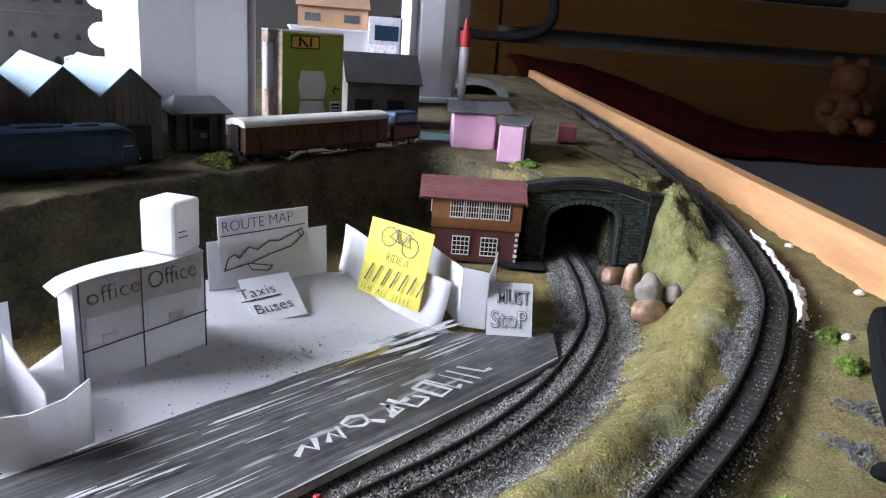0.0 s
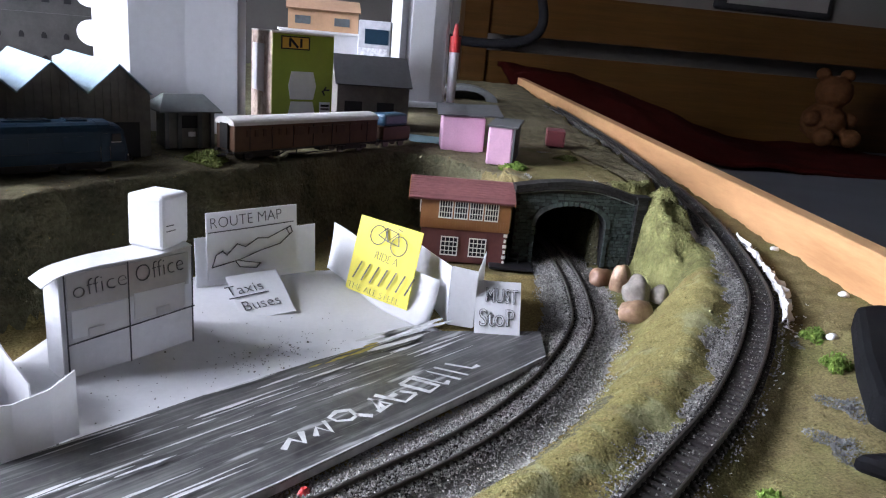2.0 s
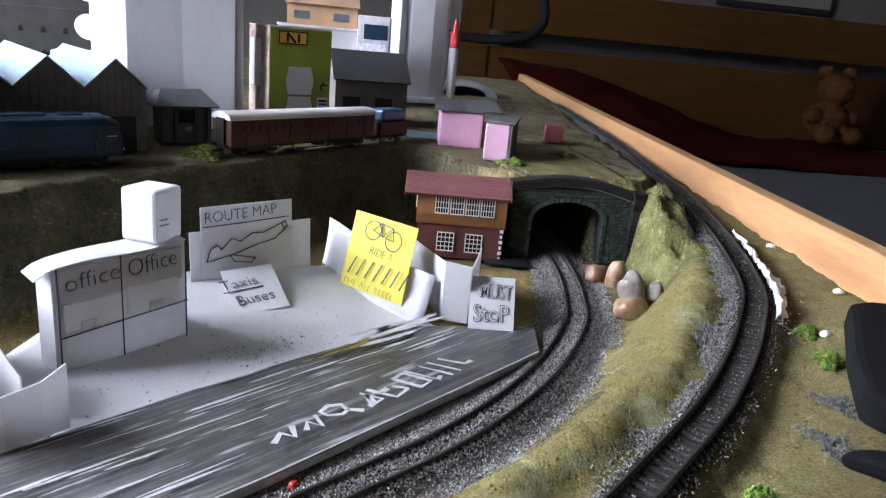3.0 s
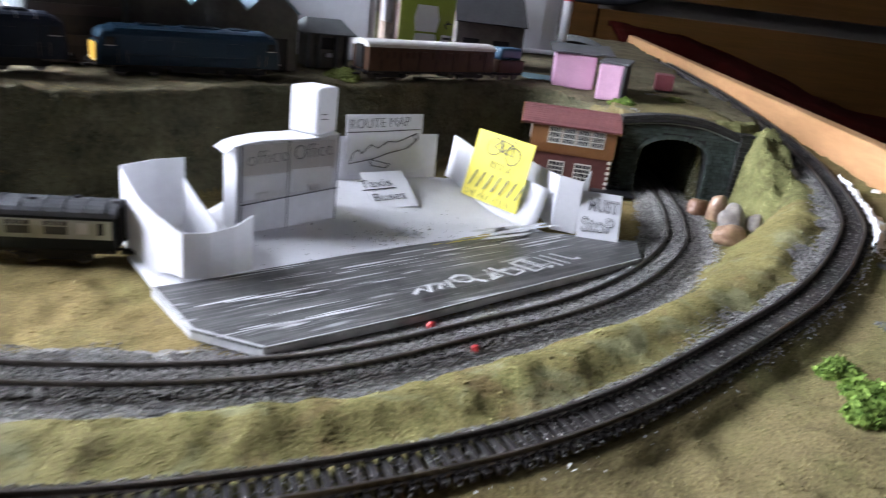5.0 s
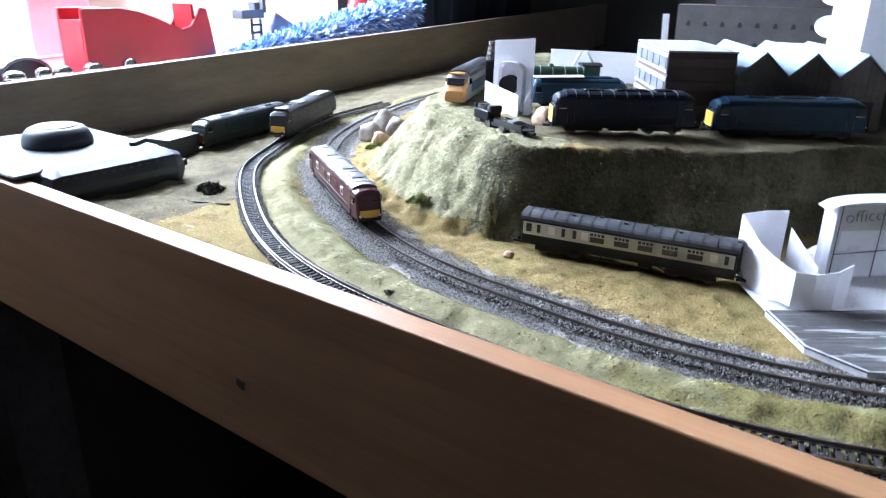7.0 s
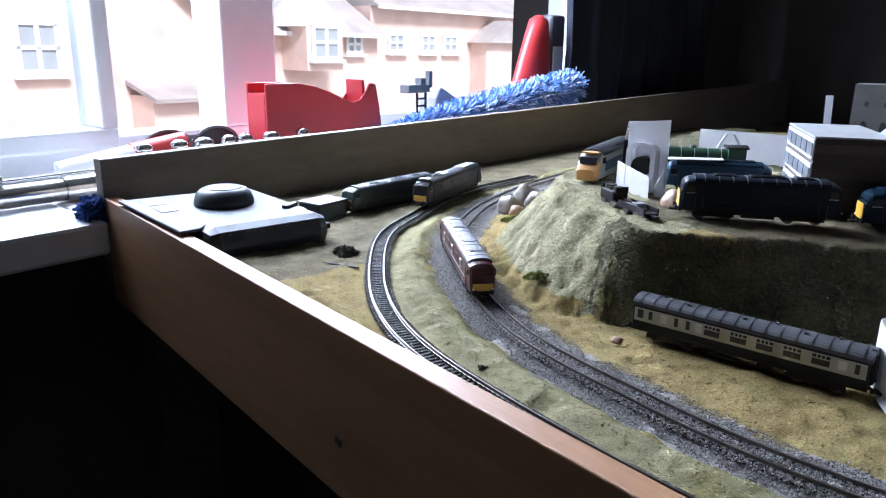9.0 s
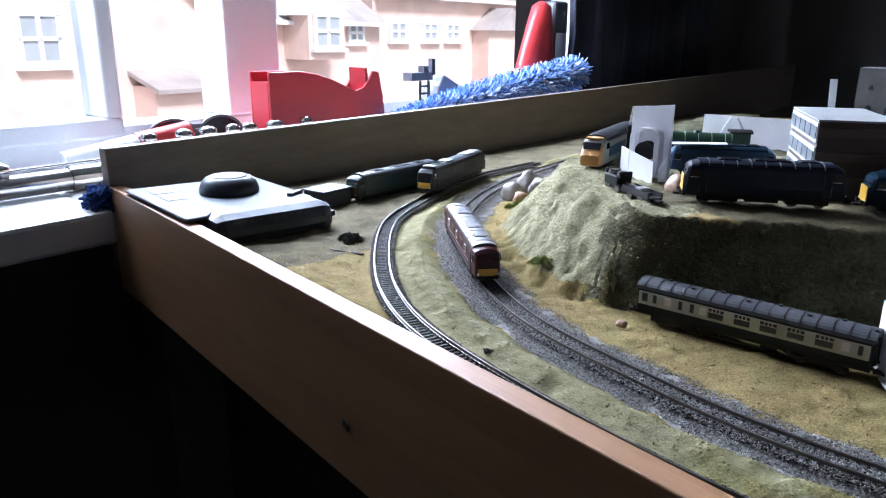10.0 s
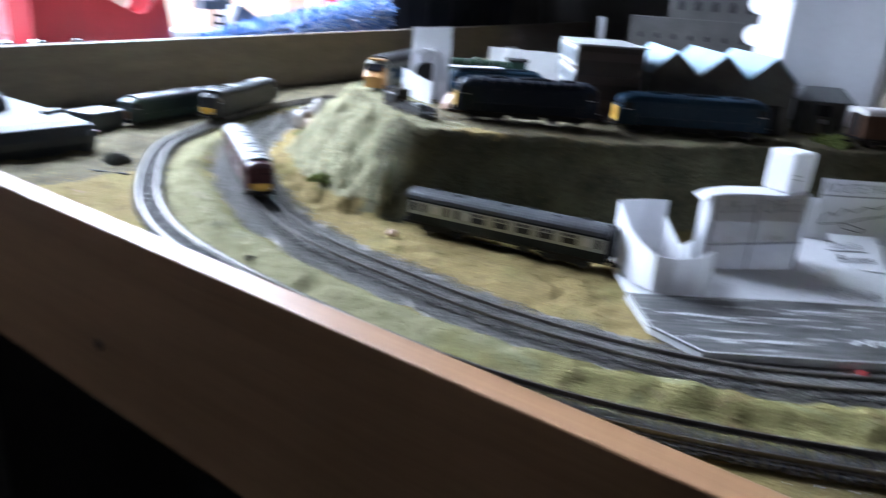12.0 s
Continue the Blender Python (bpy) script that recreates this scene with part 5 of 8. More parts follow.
def coach(name, label, m, L, W, low, mid, roof, H=0.0255, bays=7, ribs=16, band=0.009, trussed=True, pane=None, lights=False):
    e = thing(name, label, "coach", m, "model coaches")
    h, z0, ze = W / 2, 0.0062, H - 0.0042
    part("body", bx(0, 0, z0, L, W, ze - z0), low, e, bevel=0.0006)
    if mid:
        part("window_band", bx(0, 0, ze - band, L - 0.002, W + 0.0005, band - 0.0012), mid, e)
    bm = bmesh.new()
    loft(bm, [[(x, y, z) for x, y, z in arc(xx, h * 1.03, ze - 0.0001, H, 10)] for xx in (-L / 2 - 0.0006, L / 2 + 0.0006)])
    rf = part("roof", bm, roof, e)
    for k in range(ribs):
        xx = -L / 2 + L * (k + 0.5) / ribs
        bm = bmesh.new()
        loft(bm, [[(x, y, z + 0.0003) for x, y, z in arc(xx + d, h * 1.035, ze + 0.0001, H, 10)] for d in (-0.00025, 0.00025)])
        part("roof_rib", bm, roof, rf)
        if k % 2:
            part("vent", bx(xx + 0.003, 0.002 if k % 4 == 1 else -0.002, H - 0.0002, 0.0018, 0.0012, 0.0009), roof, rf)
    if lights:
        zw = ze - band + 0.0016
        for u, kind_ in ((0.04, "small"), (0.09, "door"), (0.155, "blank"), (0.215, "door"), (0.27, "door"), (0.32, "blank"), (0.38, "big"), (0.495, "big"), (0.605, "big"), (0.715, "big"), (0.825, "big"), (0.905, "blank"), (0.958, "door")):
            x = -L / 2 + L * u
            for sd in (-1, 1):
                y = sd * (h + 0.0002)
                if kind_ == "big":
                    wnd = part("window", bx(x, y, zw, 0.0074, 0.0008, 0.0048), DARKGL, e)
                    bm = bmesh.new()
                    box(bm, x, y + sd * 0.0003, zw + 0.0030, 0.0074, 0.0006, 0.0004)
                    for q in range(3):
                        box(bm, x + 0.0018 * (q - 1), y + sd * 0.0003, zw + 0.0034, 0.0005, 0.0006, 0.0014)
                    part("vent_bar", bm, mid, wnd)
                elif kind_ == "blank":
                    part("window", bx(x, y, zw + 0.0004, 0.0034, 0.0008, 0.0040), ROOFW, e, "frosted white window")
                else:
                    part("window", bx(x, y, zw + 0.0002, 0.0030 if kind_ == "small" else 0.0019, 0.0008, 0.0044), DARKGL, e)
    step = (L - 0.012) / (bays + 2)
    for k in range(0 if lights else bays + 2):
        x = -L / 2 + 0.006 + step * (k + 0.5)
        small = k in (0, 1, 2, bays + 1)
        for sd in (-1, 1):
            if small:
                for q in (-0.25, 0.25):
                    part("window", bx(x + q * step, sd * (h + 0.0002), ze - band + 0.0026, 0.0022, 0.0006, 0.0040), pane or DARKGL, e)
            else:
                wnd = part("window", bx(x, sd * (h + 0.0002), ze - band + 0.0022, step * 0.66, 0.0006, 0.0046), pane or DARKGL, e)
                if mid:
                    part("vent_bar", bx(x, sd * (h + 0.0005), ze - band + 0.0052, step * 0.66, 0.0004, 0.0004), mid, wnd)
    for s in (-1, 1):
        part("gangway", bx(s * (L / 2 + 0.0006), 0, 0.0075, 0.0014, 0.0070, 0.0140), FRAMEK, e)
        for y in (-0.0050, 0.0050):
            bm = bmesh.new()
            tube(bm, 0.0006, 0.0006, 0.0022, pose(s * L / 2, y, 0.0064, 0, s * 90, 0), 10)
            tube(bm, 0.0013, 0.0013, 0.0004, pose(s * (L / 2 + 0.0022), y, 0.0064, 0, s * 90, 0), 12)
            part("buffer", bm, FRAMEK, e)
        part("coupling", bx(s * (L / 2 + 0.0035), 0, 0.0030, 0.0060, 0.0034, 0.0012), FRAMEK, e)
        bogie(e, s * (L / 2 - 0.0205), 2, 0.0170, 0.0031)
    for k in range(0 if lights else bays):
        for sd in (-1, 1):
            part("door_line", bx(-L / 2 + 0.010 + (L - 0.020) * k / (bays - 1), sd * (h + 0.0001), z0 + 0.0008, 0.0003, 0.0005, ze - z0 - 0.002), FRAMEK, e)
    bm = bmesh.new()
    box(bm, 0, 0, 0.0052, L, W * 0.94, 0.0012)
    if trussed:
        for sd in (-1, 1):
            box(bm, 0, sd * h * 0.8, 0.0022, L * 0.30, 0.0006, 0.0006)
            for s in (-1, 1):
                box(bm, 0, 0, 0, 0.0105, 0.0006, 0.0006, 0, pose(s * (L * 0.15 + 0.0045), sd * h * 0.8, 0.0036, 0, s * 22, 0))
                box(bm, s * L * 0.10, sd * h * 0.8, 0.0024, 0.0006, 0.0006, 0.0030)
        box(bm, -0.010, 0.003, 0.0030, 0.011, 0.006, 0.0028)
        box(bm, 0.012, -0.003, 0.0028, 0.007, 0.005, 0.0030)
    part("underframe", bm, FRAMEK, e)
    return e


def on_line(line, x, off=0.0):
    """The pose on a track where it crosses x, heading along it."""
    i = int(np.argmin(np.abs(line[:, 0] - x)))
    d = line[i + 3, :2] - line[i - 3, :2]
    return pose(line[i, 0], line[i, 1], line[i, 2] + 0.0035 - 0.0002, 0, 0, math.degrees(math.atan2(d[1], d[0])))


coach("passenger_coach", "blue and pale grey model passenger coach standing on the field", pose(-0.0063, 0.1569, -0.0005, 0, 0, 9.5), 0.110, 0.0158, BLUEGREY, CREAMC, ROOFC, 0.0232, band=0.0082, lights=True)
coach("vintage_coach", "old brown model coach with a white roof", pose(0.1580, 0.4080, 0.0485, 0, 0, 41.5), 0.1130, 0.0172, TEAK, None, ROOFW, 0.0250, ribs=0, pane=mat("dull_brown_pane", (0.052, 0.026, 0.016), 0.6, bump=0.05, spec=0.2))
diesel("diesel_locomotive", "maroon model diesel locomotive with a small yellow panel", on_line(INNER, -0.193), 0.126, 0.0165, MAROON, ROOFG, WARNY, 0.0238, 0.013, 3, 0.026, 0.004, ribs=9, panes=5, window_trim=TRIMW, nose_h=0.32)
diesel("diesel_locomotive", "black model diesel locomotive with bright silver roof", on_line(OUTER, -0.3890), 0.134, 0.0176, BLACK, ROOFD, WARNY, 0.0260, 0.012, 3, 0.026, 0.005, fans=2, panes=4, nose_h=0.34)
diesel("diesel_locomotive", "dark green model diesel parked beside the window board", pose(-0.4080, 0.2360, -0.0015, 0, 0, 102), 0.122, 0.0176, GREENP, ROOFD, mat("dull_tan_end", (0.20, 0.115, 0.055), 0.6, bump=0.05), 0.0258, 0.012, 3, 0.024, 0.004, ribs=6, panes=4)
diesel("diesel_locomotive", "blue model diesel with yellow end on the terrace", pose(0.0305, 0.3095, 0.0482, 0, 0, 36), 0.0960, 0.0176, BLUE, BLUE, WARNY, 0.0248, 0.011, 2, 0.016, 0.003, ribs=7, panes=4, nose_ends=(-1,), nose_h=0.62)
diesel("diesel_locomotive", "dark blue model diesel with white-ribbed roof", pose(-0.0500, 0.2410, 0.0510, 0, 0, 38), 0.0880, 0.0176, DBLUE, DBLUE, WARNY, 0.0258, 0.010, 2, 0.015, 0.003, ribs=9, panes=3, stripe=ROOFG, nose_ends=(-1,), nose_h=0.62)


# ---------------------------------------------------------------- more stock on the terrace
def hst():
    e = thing("high_speed_power_car", "orange-nosed model high speed power car", "locomotive", pose(-0.2010, 0.2960, 0.0515, 0, 0, -68), "model locomotives")
    ORG = mat("orange_yellow_nose", (0.55, 0.29, 0.10), 0.4, var=0.08, bump=0.03)
    L, h = 0.104, 0.0088
    bm = bmesh.new()
    loft(bm, [section(x, h * k, 0.0040, 0.0195, zt, 10) for x, k, zt in ((-L / 2, 1, 0.0255), (L / 2 - 0.022, 1, 0.0255), (L / 2 - 0.012, 0.98, 0.0245), (L / 2 - 0.004, 0.93, 0.0200))])
    part("body", bm, CREAMC, e)
    bm = bmesh.new()
    loft(bm, [section(x, h * k, 0.0036, ze, zt, 10) for x, k, ze, zt in ((L / 2 - 0.004, 0.94, 0.0150, 0.0195), (L / 2 + 0.001, 0.86, 0.0120, 0.0140), (L / 2 + 0.0035, 0.76, 0.0100, 0.0115))])
    part("nose", bm, ORG, e, "orange and yellow nose")
    part("windscreen", bx(0, 0, -0.0028, 0.0006, 0.0125, 0.0056, 0, pose(L / 2 - 0.0015, 0, 0.0175, 0, -42, 0)), DARKGL, e)
    bm = bmesh.new()
    loft(bm, [arc(x, h * 1.01, 0.0205, z, 8) for x, z in ((-L / 2, 0.0258), (L / 2 - 0.020, 0.0258), (L / 2 - 0.011, 0.0250))])
    part("roof", bm, ROOFD, e)
    part("roof_front", bx(L / 2 - 0.0075, 0, 0.0222, 0.007, 0.012, 0.0012), ORG, e, bevel=0.0004)
    for sd in (-1, 1):
        part("blue_band", bx(-0.006, sd * h, 0.0085, L - 0.022, 0.0006, 0.0075), LBLUE, e)
        part("cab_window", bx(L / 2 - 0.0125, sd * h, 0.0150, 0.006, 0.0006, 0.0042), DARKGL, e)
    for s in (-1, 1):
        bogie(e, s * (L / 2 - 0.022), 2, 0.018)


hst()


def steam():
    e = thing("steam_locomotive", "green model steam locomotive with banded boiler", "locomotive", pose(-0.1450, 0.3450, 0.0520, 0, 0, 38), "model locomotives")
    SG = mat("lined_green_paint", (0.022, 0.060, 0.030), 0.35, var=0.12, scale=60, bump=0.03)
    bm = bmesh.new()
    tube(bm, 0.0072, 0.0066, 0.052, pose(-0.036, 0, 0.0165, 0, 90, 0), 24)
    boil = part("boiler", bm, SG, e, smooth=False)
    for k in range(5):
        bm = bmesh.new()
        r = 0.0073 - 0.0006 * k / 5
        tube(bm, r, r, 0.0005, pose(-0.029 + 0.0098 * k, 0, 0.0165, 0, 90, 0), 24)
        part("boiler_band", bm, TRIMW, boil, "white lining band")
    bm = bmesh.new()
    tube(bm, 0.0070, 0.0070, 0.008, pose(-0.0440, 0, 0.0165, 0, 90, 0), 24)
    part("smokebox", bm, FRAMEK, e)
    bm = bmesh.new()
    tube(bm, 0.0026, 0.0022, 0.0035, pose(-0.040, 0, 0.0225), 16)
    tube(bm, 0.0027, 0.0027, 0.0007, pose(-0.040, 0, 0.0258), 16)
    part("chimney", bm, FRAMEK, e)
    bm = bmesh.new()
    tube(bm, 0.0030, 0.0018, 0.0026, pose(-0.010, 0, 0.0225), 16)
    part("dome", bm, SG, e)
    part("cab", bx(0.0215, 0, 0.0095, 0.013, 0.0165, 0.0145), SG, e, bevel=0.0006)
    bm = bmesh.new()
    loft(bm, [arc(x, 0.0092, 0.0240, 0.0262, 8) for x in (0.0135, 0.0295)])
    part("cab_roof", bm, FRAMEK, e)
    part("running_plate", bx(-0.010, 0, 0.0080, 0.076, 0.0160, 0.0012), FRAMEK, e)
    for x in (-0.020, -0.006, 0.008):
        bm = bmesh.new()
        for s in (-1, 1):
            tube(bm, 0.0058, 0.0058, 0.0011, pose(x, s * 0.0046, 0.0058, -90, 0, 0), 20)
        part("driving_wheel", bm, WHEELM, e)
    part("frame", bx(-0.010, 0, 0.0030, 0.070, 0.0070, 0.005), BRICK, e)


steam()

dm = diesel("diesel_locomotive", "weathered light blue model diesel under a paper scrap", pose(-0.1080, 0.2980, 0.0515, 0, 0, 38), 0.0700, 0.0172, LBLUE, BLUE, WARNY, 0.0225, 0.009, 2, 0.012, 0.003, panes=2, ribs=3, nose_ends=(1,))
e, w, h = card("paper_scrap", "white paper scrap lying on the blue locomotive", "paper scrap", (-0.1350, 0.2680, 0.0748), (-0.1020, 0.2940, 0.0756), (-0.1400, 0.2750, 0.0750), PAPER)

# paper station card with an arch and a spare motor
e = thing("paper_station", "white folded card station front holding a paper arch", "paper building")
part("back_sheet", ribbon([(-0.1545, 0.2570, 0.050, 0.0995), (-0.1400, 0.2605, 0.050, 0.1005), (-0.1265, 0.2640, 0.050, 0.1020)]), PAPER, e)
part("front_sheet", ribbon([(-0.1600, 0.2545, 0.0505, 0.0715), (-0.1430, 0.2475, 0.050, 0.0690), (-0.1240, 0.2410, 0.050, 0.0660)]), PAPER, e)
part("side_sheet", ribbon([(-0.1240, 0.2480, 0.050, 0.0600), (-0.1235, 0.2560, 0.050, 0.0680), (-0.1262, 0.2636, 0.050, 0.0900)]), PAPER2, e)
bm = bmesh.new()
am = frame_of((-0.1548, 0.2490, 0.0), (0.97, 0.20, 0), (0, 0, 1))
ring_ = [(0.0150 + r * math.cos(math.pi * k / 12), 0.0800 + 0.6 * r * math.sin(math.pi * k / 12)) for r, ks in ((0.0105, range(13)), (0.0070, range(12, -1, -1))) for k in ks]
prism(bm, [(0.0255, 0.0510)] + ring_[:13] + [(0.0045, 0.0510), (0.0080, 0.0510)] + ring_[13:] + [(0.0220, 0.0510)], 0.009, am)
part("arch", bm, PAPER2, e, "white paper arch")
bm = bmesh.new()
tube(bm, 0.0066, 0.0066, 0.008, am @ pose(0.0150, 0.0005, 0.0700, -90, 0, 0), 24)
part("drum", bm, FRAMEK, e, "dark round drum")
e = thing("spare_motor", "dark spare motor standing behind the paper station", "motor", pose(-0.1890, 0.3120, 0.0515, 0, 0, 20))
part("casing", bx(0, 0, 0, 0.012, 0.012, 0.028), FRAMEK, e, bevel=0.001)
bm = bmesh.new()
for k in range(4):
    tube(bm, 0.0068 - 0.0006 * k, 0.0066 - 0.0006 * k, 0.0030, pose(0, 0, 0.0282 + 0.0036 * k), 18)
part("armature", bm, WHEELM, e)

# bare chassis
e = thing("loco_chassis", "bare black locomotive chassis with exposed motor", "chassis", pose(-0.1160, 0.2040, 0.0500, 0, 0, -24))
part("frame", bx(0.006, 0, 0.0026, 0.052, 0.0085, 0.0022), FRAMEK, e)
part("motor_block", bx(-0.0135, 0, 0.0046, 0.017, 0.0105, 0.0065), BLACK, e, bevel=0.0008)
for x, r in ((-0.018, 0.0042), (-0.008, 0.0034)):
    bm = bmesh.new()
    tube(bm, r, r * 0.9, 0.0026, pose(x, 0, 0.0110), 18)
    part("flywheel", bm, WHEELM, e)
part("weight", bx(0.0170, 0, 0.0048, 0.0060, 0.0065, 0.0036), SILVER, e, "bright metal weight")
bm = bmesh.new()
for s in (-1, 1):
    box(bm, 0.016, s * 0.0046, 0.0040, 0.030, 0.0009, 0.0034)
part("side_frame", bm, FRAMEK, e)
for x in (-0.018, -0.006, 0.010, 0.022):
    wheelset(e, x, 0.0030)
part("coupling", bx(0.0345, 0, 0.0030, 0.006, 0.003, 0.0012), FRAMEK, e)
for x in (-0.0215, -0.0045):
    part("brush_holder", bx(x, 0.0, 0.0100, 0.0024, 0.0088, 0.0040), FRAMEK, e, bevel=0.0004)
for x, y in ((-0.0130, 0.0030), (-0.0130, -0.0030), (0.0080, 0.0), (0.0245, 0.0)):
    bm = bmesh.new()
    tube(bm, 0.0012, 0.0010, 0.0018, pose(x, y, 0.0110 if x < 0 else 0.0048), 10)
    part("screw", bm, WHEELM, e, "bright screw head")
part("worm_shaft", bx(0.0020, 0, 0.0066, 0.016, 0.0012, 0.0012), WHEELM, e)


def pebble(name, label, x, y, z, sx, sy, sz, material, seed, rz=0.0, category="stone", group=""):
    bm = bmesh.new()
    bmesh.ops.create_icosphere(bm, subdivisions=3, radius=1.0)
    for v in bm.verts:
        n = noise.noise(v.co * 1.3 + Vector((seed, 0, 0))) * 0.28 + noise.noise(v.co * 3 + Vector((0, seed, 0))) * 0.06
        v.co *= 1 + n
        if v.co.z < -0.55:
            v.co.z = -0.55
    bmesh.ops.transform(bm, matrix=Matrix.Diagonal((sx, sy, sz, 1)), verts=bm.verts)
    ob = part(name, bm, material, smooth=True)
    ob.matrix_basis = pose(x, y, z + sz * 0.53, 0, 0, rz)
    return tagged(ob, label, category, group)


TANST = mat("tan_pebble", (0.20, 0.110, 0.065), 0.45, var=0.25, scale=90, fine=400, bump=0.15, col2=(0.40, 0.265, 0.175))
GREYST = mat("grey_pebble", (0.135, 0.115, 0.100), 0.5, var=0.2, scale=90, fine=400, bump=0.2, col2=(0.30, 0.265, 0.235))
BROWNST = mat("brown_pebble", (0.15, 0.075, 0.045), 0.5, var=0.25, scale=70, fine=400, bump=0.1, col2=(0.27, 0.15, 0.09))
WHITEST = mat("white_plaster", (0.70, 0.70, 0.70), 0.7, var=0.1, scale=200, fine=900, bump=0.5)
pebble("pebble", "smooth pinkish tan pebble behind the dark blue loco", -0.0985, 0.2330, 0.0505, 0.0090, 0.0075, 0.0085, TANST, 2.0)
for k, (x, y, sx, sy, sz, mt, rz, z) in enumerate(((0.3250, 0.2660, 0.0098, 0.0072, 0.0070, TANST, 12, -0.001), (0.3330, 0.2860, 0.0082, 0.0072, 0.0098, GREYST, 40, 0.001), (0.3330, 0.3080, 0.0050, 0.0055, 0.0105, TANST, 80, -0.001),
                                             (0.3265, 0.3190, 0.0075, 0.0055, 0.0066, BROWNST, 20, -0.001), (0.3440, 0.2820, 0.0052, 0.0050, 0.0062, GREYST, 0, 0.003))):
    pebble("pebble", ("large tan", "grey flat-topped", "upright tan", "dark brown", "pale speckled")[k] + " pebble heaped beside the tunnel mouth", x, y, z, sx, sy, sz, mt, k * 3.1, rz, group="pebbles at the tunnel")
for k, (x, y, sx, sy, sz, mt) in enumerate(((-0.3130, 0.3020, 0.0120, 0.0100, 0.0105, GREYST), (-0.2960, 0.2960, 0.0080, 0.0070, 0.0075, TANST), (-0.3180, 0.3290, 0.0140, 0.0110, 0.0150, GREYST), (-0.3020, 0.3260, 0.0100, 0.0100, 0.0130, GREYST), (-0.2850, 0.3060, 0.0060, 0.0060, 0.0060, TANST))):
    pebble("pebble", ("grey", "pinkish", "large grey", "grey round", "small tan")[k] + " pebble at the foot of the grassy hill", x, y, -0.001, sx, sy, sz, mt, 7 + k * 2.3, 30 * k, group="pebbles below the hill")
pebble("pebble", "small pale pebble lying on the field", -0.0600, 0.1290, -0.0008, 0.0030, 0.0026, 0.0022, TANST, 1.5)

# ---------------------------------------------------------------- bushes and tufts
LEAF = mat("bright_green_foam", (0.065, 0.125, 0.022), 0.9, var=0.3, scale=300, bump=0.2, col2=(0.19, 0.28, 0.06), spec=0.1)
OLIVE = mat("olive_foam", (0.10, 0.13, 0.03), 0.9, var=0.3, scale=300, bump=0.2, col2=(0.24, 0.27, 0.09), spec=0.1)
CINDER = mat("grey_cinders", (0.055, 0.055, 0.056), 0.95, var=0.4, scale=500, bump=0.2, col2=(0.20, 0.20, 0.20), spec=0.1)
DARKF = mat("dark_lichen", (0.060, 0.058, 0.048), 0.95, var=0.3, scale=300, bump=0.2, spec=0.1)


def bush(name, label, x, y, r, material, count=160, flat=0.6, seed=0, z=None, flake=1.0):
    """A clump of foam scatter: many small leafy flakes with gaps between them."""
    rng = np.random.default_rng(seed)
    V, F = [], []
    z0 = floor_at(x, y) if z is None else z
    for k in range(count * 4):
        a, b = rng.uniform(0, 6.283), rng.uniform(0, 1) ** 0.5
        rr = r * b * (0.75 + 0.35 * math.sin(3 * a + seed))
        cx, cy = x + rr * math.cos(a), y + rr * math.sin(a)
        cz = z0 + rng.uniform(0, 1) * r * flat * max(0.15, 1 - b ** 2 * 0.85)
        s = r * rng.uniform(0.05, 0.11) * flake
        q = rng.normal(size=(4, 3)) * s
        n0 = len(V)
        V += [(cx + u, cy + v, max(z0 - 0.0004, cz + w)) for u, v, w in q]
        F += [(n0, n0 + 1, n0 + 2), (n0, n0 + 2, n0 + 3), (n0, n0 + 3, n0 + 1), (n0 + 1, n0 + 3, n0 + 2)]
    me = bpy.data.meshes.new(name)
    me.from_pydata(V, [], F)
    me.materials.append(material)
    return tagged(new(name, me), label, "bush", "scatter bushes")


bush("bush", "bright green foam bush beside the outer track", 0.3720, 0.2020, 0.0056, LEAF, 260, 1.1, 1, flake=0.7)
bush("bush", "bright green foam bush on bare earth", 0.3605, 0.1740, 0.0060, LEAF, 280, 1.1, 2, flake=0.7)
bush("bush", "large bright green foam bush near the front corner", 0.2810, 0.0745, 0.0125, LEAF, 760, 0.6, 3, flake=0.6)
bush("bush", "green foam bush near the front corner", 0.2860, 0.1000, 0.0075, LEAF, 320, 0.6, 4)
bush("bush", "olive tuft of grass beside the brown coach", 0.1070, 0.3640, 0.0125, OLIVE, 620, 0.6, 5, flake=0.5)
bush("bush", "bright green tuft above the tunnel", 0.2925, 0.3960, 0.0105, LEAF, 480, 0.55, 6, 0.0475, flake=0.5)
bush("bush", "olive tuft behind the tunnel", 0.3430, 0.4420, 0.0110, OLIVE, 460, 0.5, 7, 0.047, flake=0.5)
bush("bush", "green tuft at the foot of the hill", -0.1400, 0.1560, 0.0100, OLIVE, 420, 0.45, 8, flake=0.5)
bush("bush", "small green tuft beside the pebbles", -0.2850, 0.2790, 0.0090, OLIVE, 200, 0.6, 9)
bush("bush", "dark lichen clump beside the outer track", -0.2790, 0.1010, 0.0090, DARKF, 240, 0.8, 10)
bush("bush", "small dark lichen clump on the bank", -0.0720, 0.0440, 0.0030, DARKF, 60, 0.6, 11)
bush("bush", "grey lichen patch beside the outer track", 0.3610, 0.2010, 0.0060, CINDER, 160, 0.08, 12, flake=0.35)
bush("bush", "grey cinder patch strewn on the bare earth", 0.3435, 0.1445, 0.0110, CINDER, 260, 0.05, 13, flake=0.32)
bush("bush", "grey cinder patch near the black pouch", 0.3240, 0.1235, 0.0110, CINDER, 260, 0.05, 14, flake=0.32)



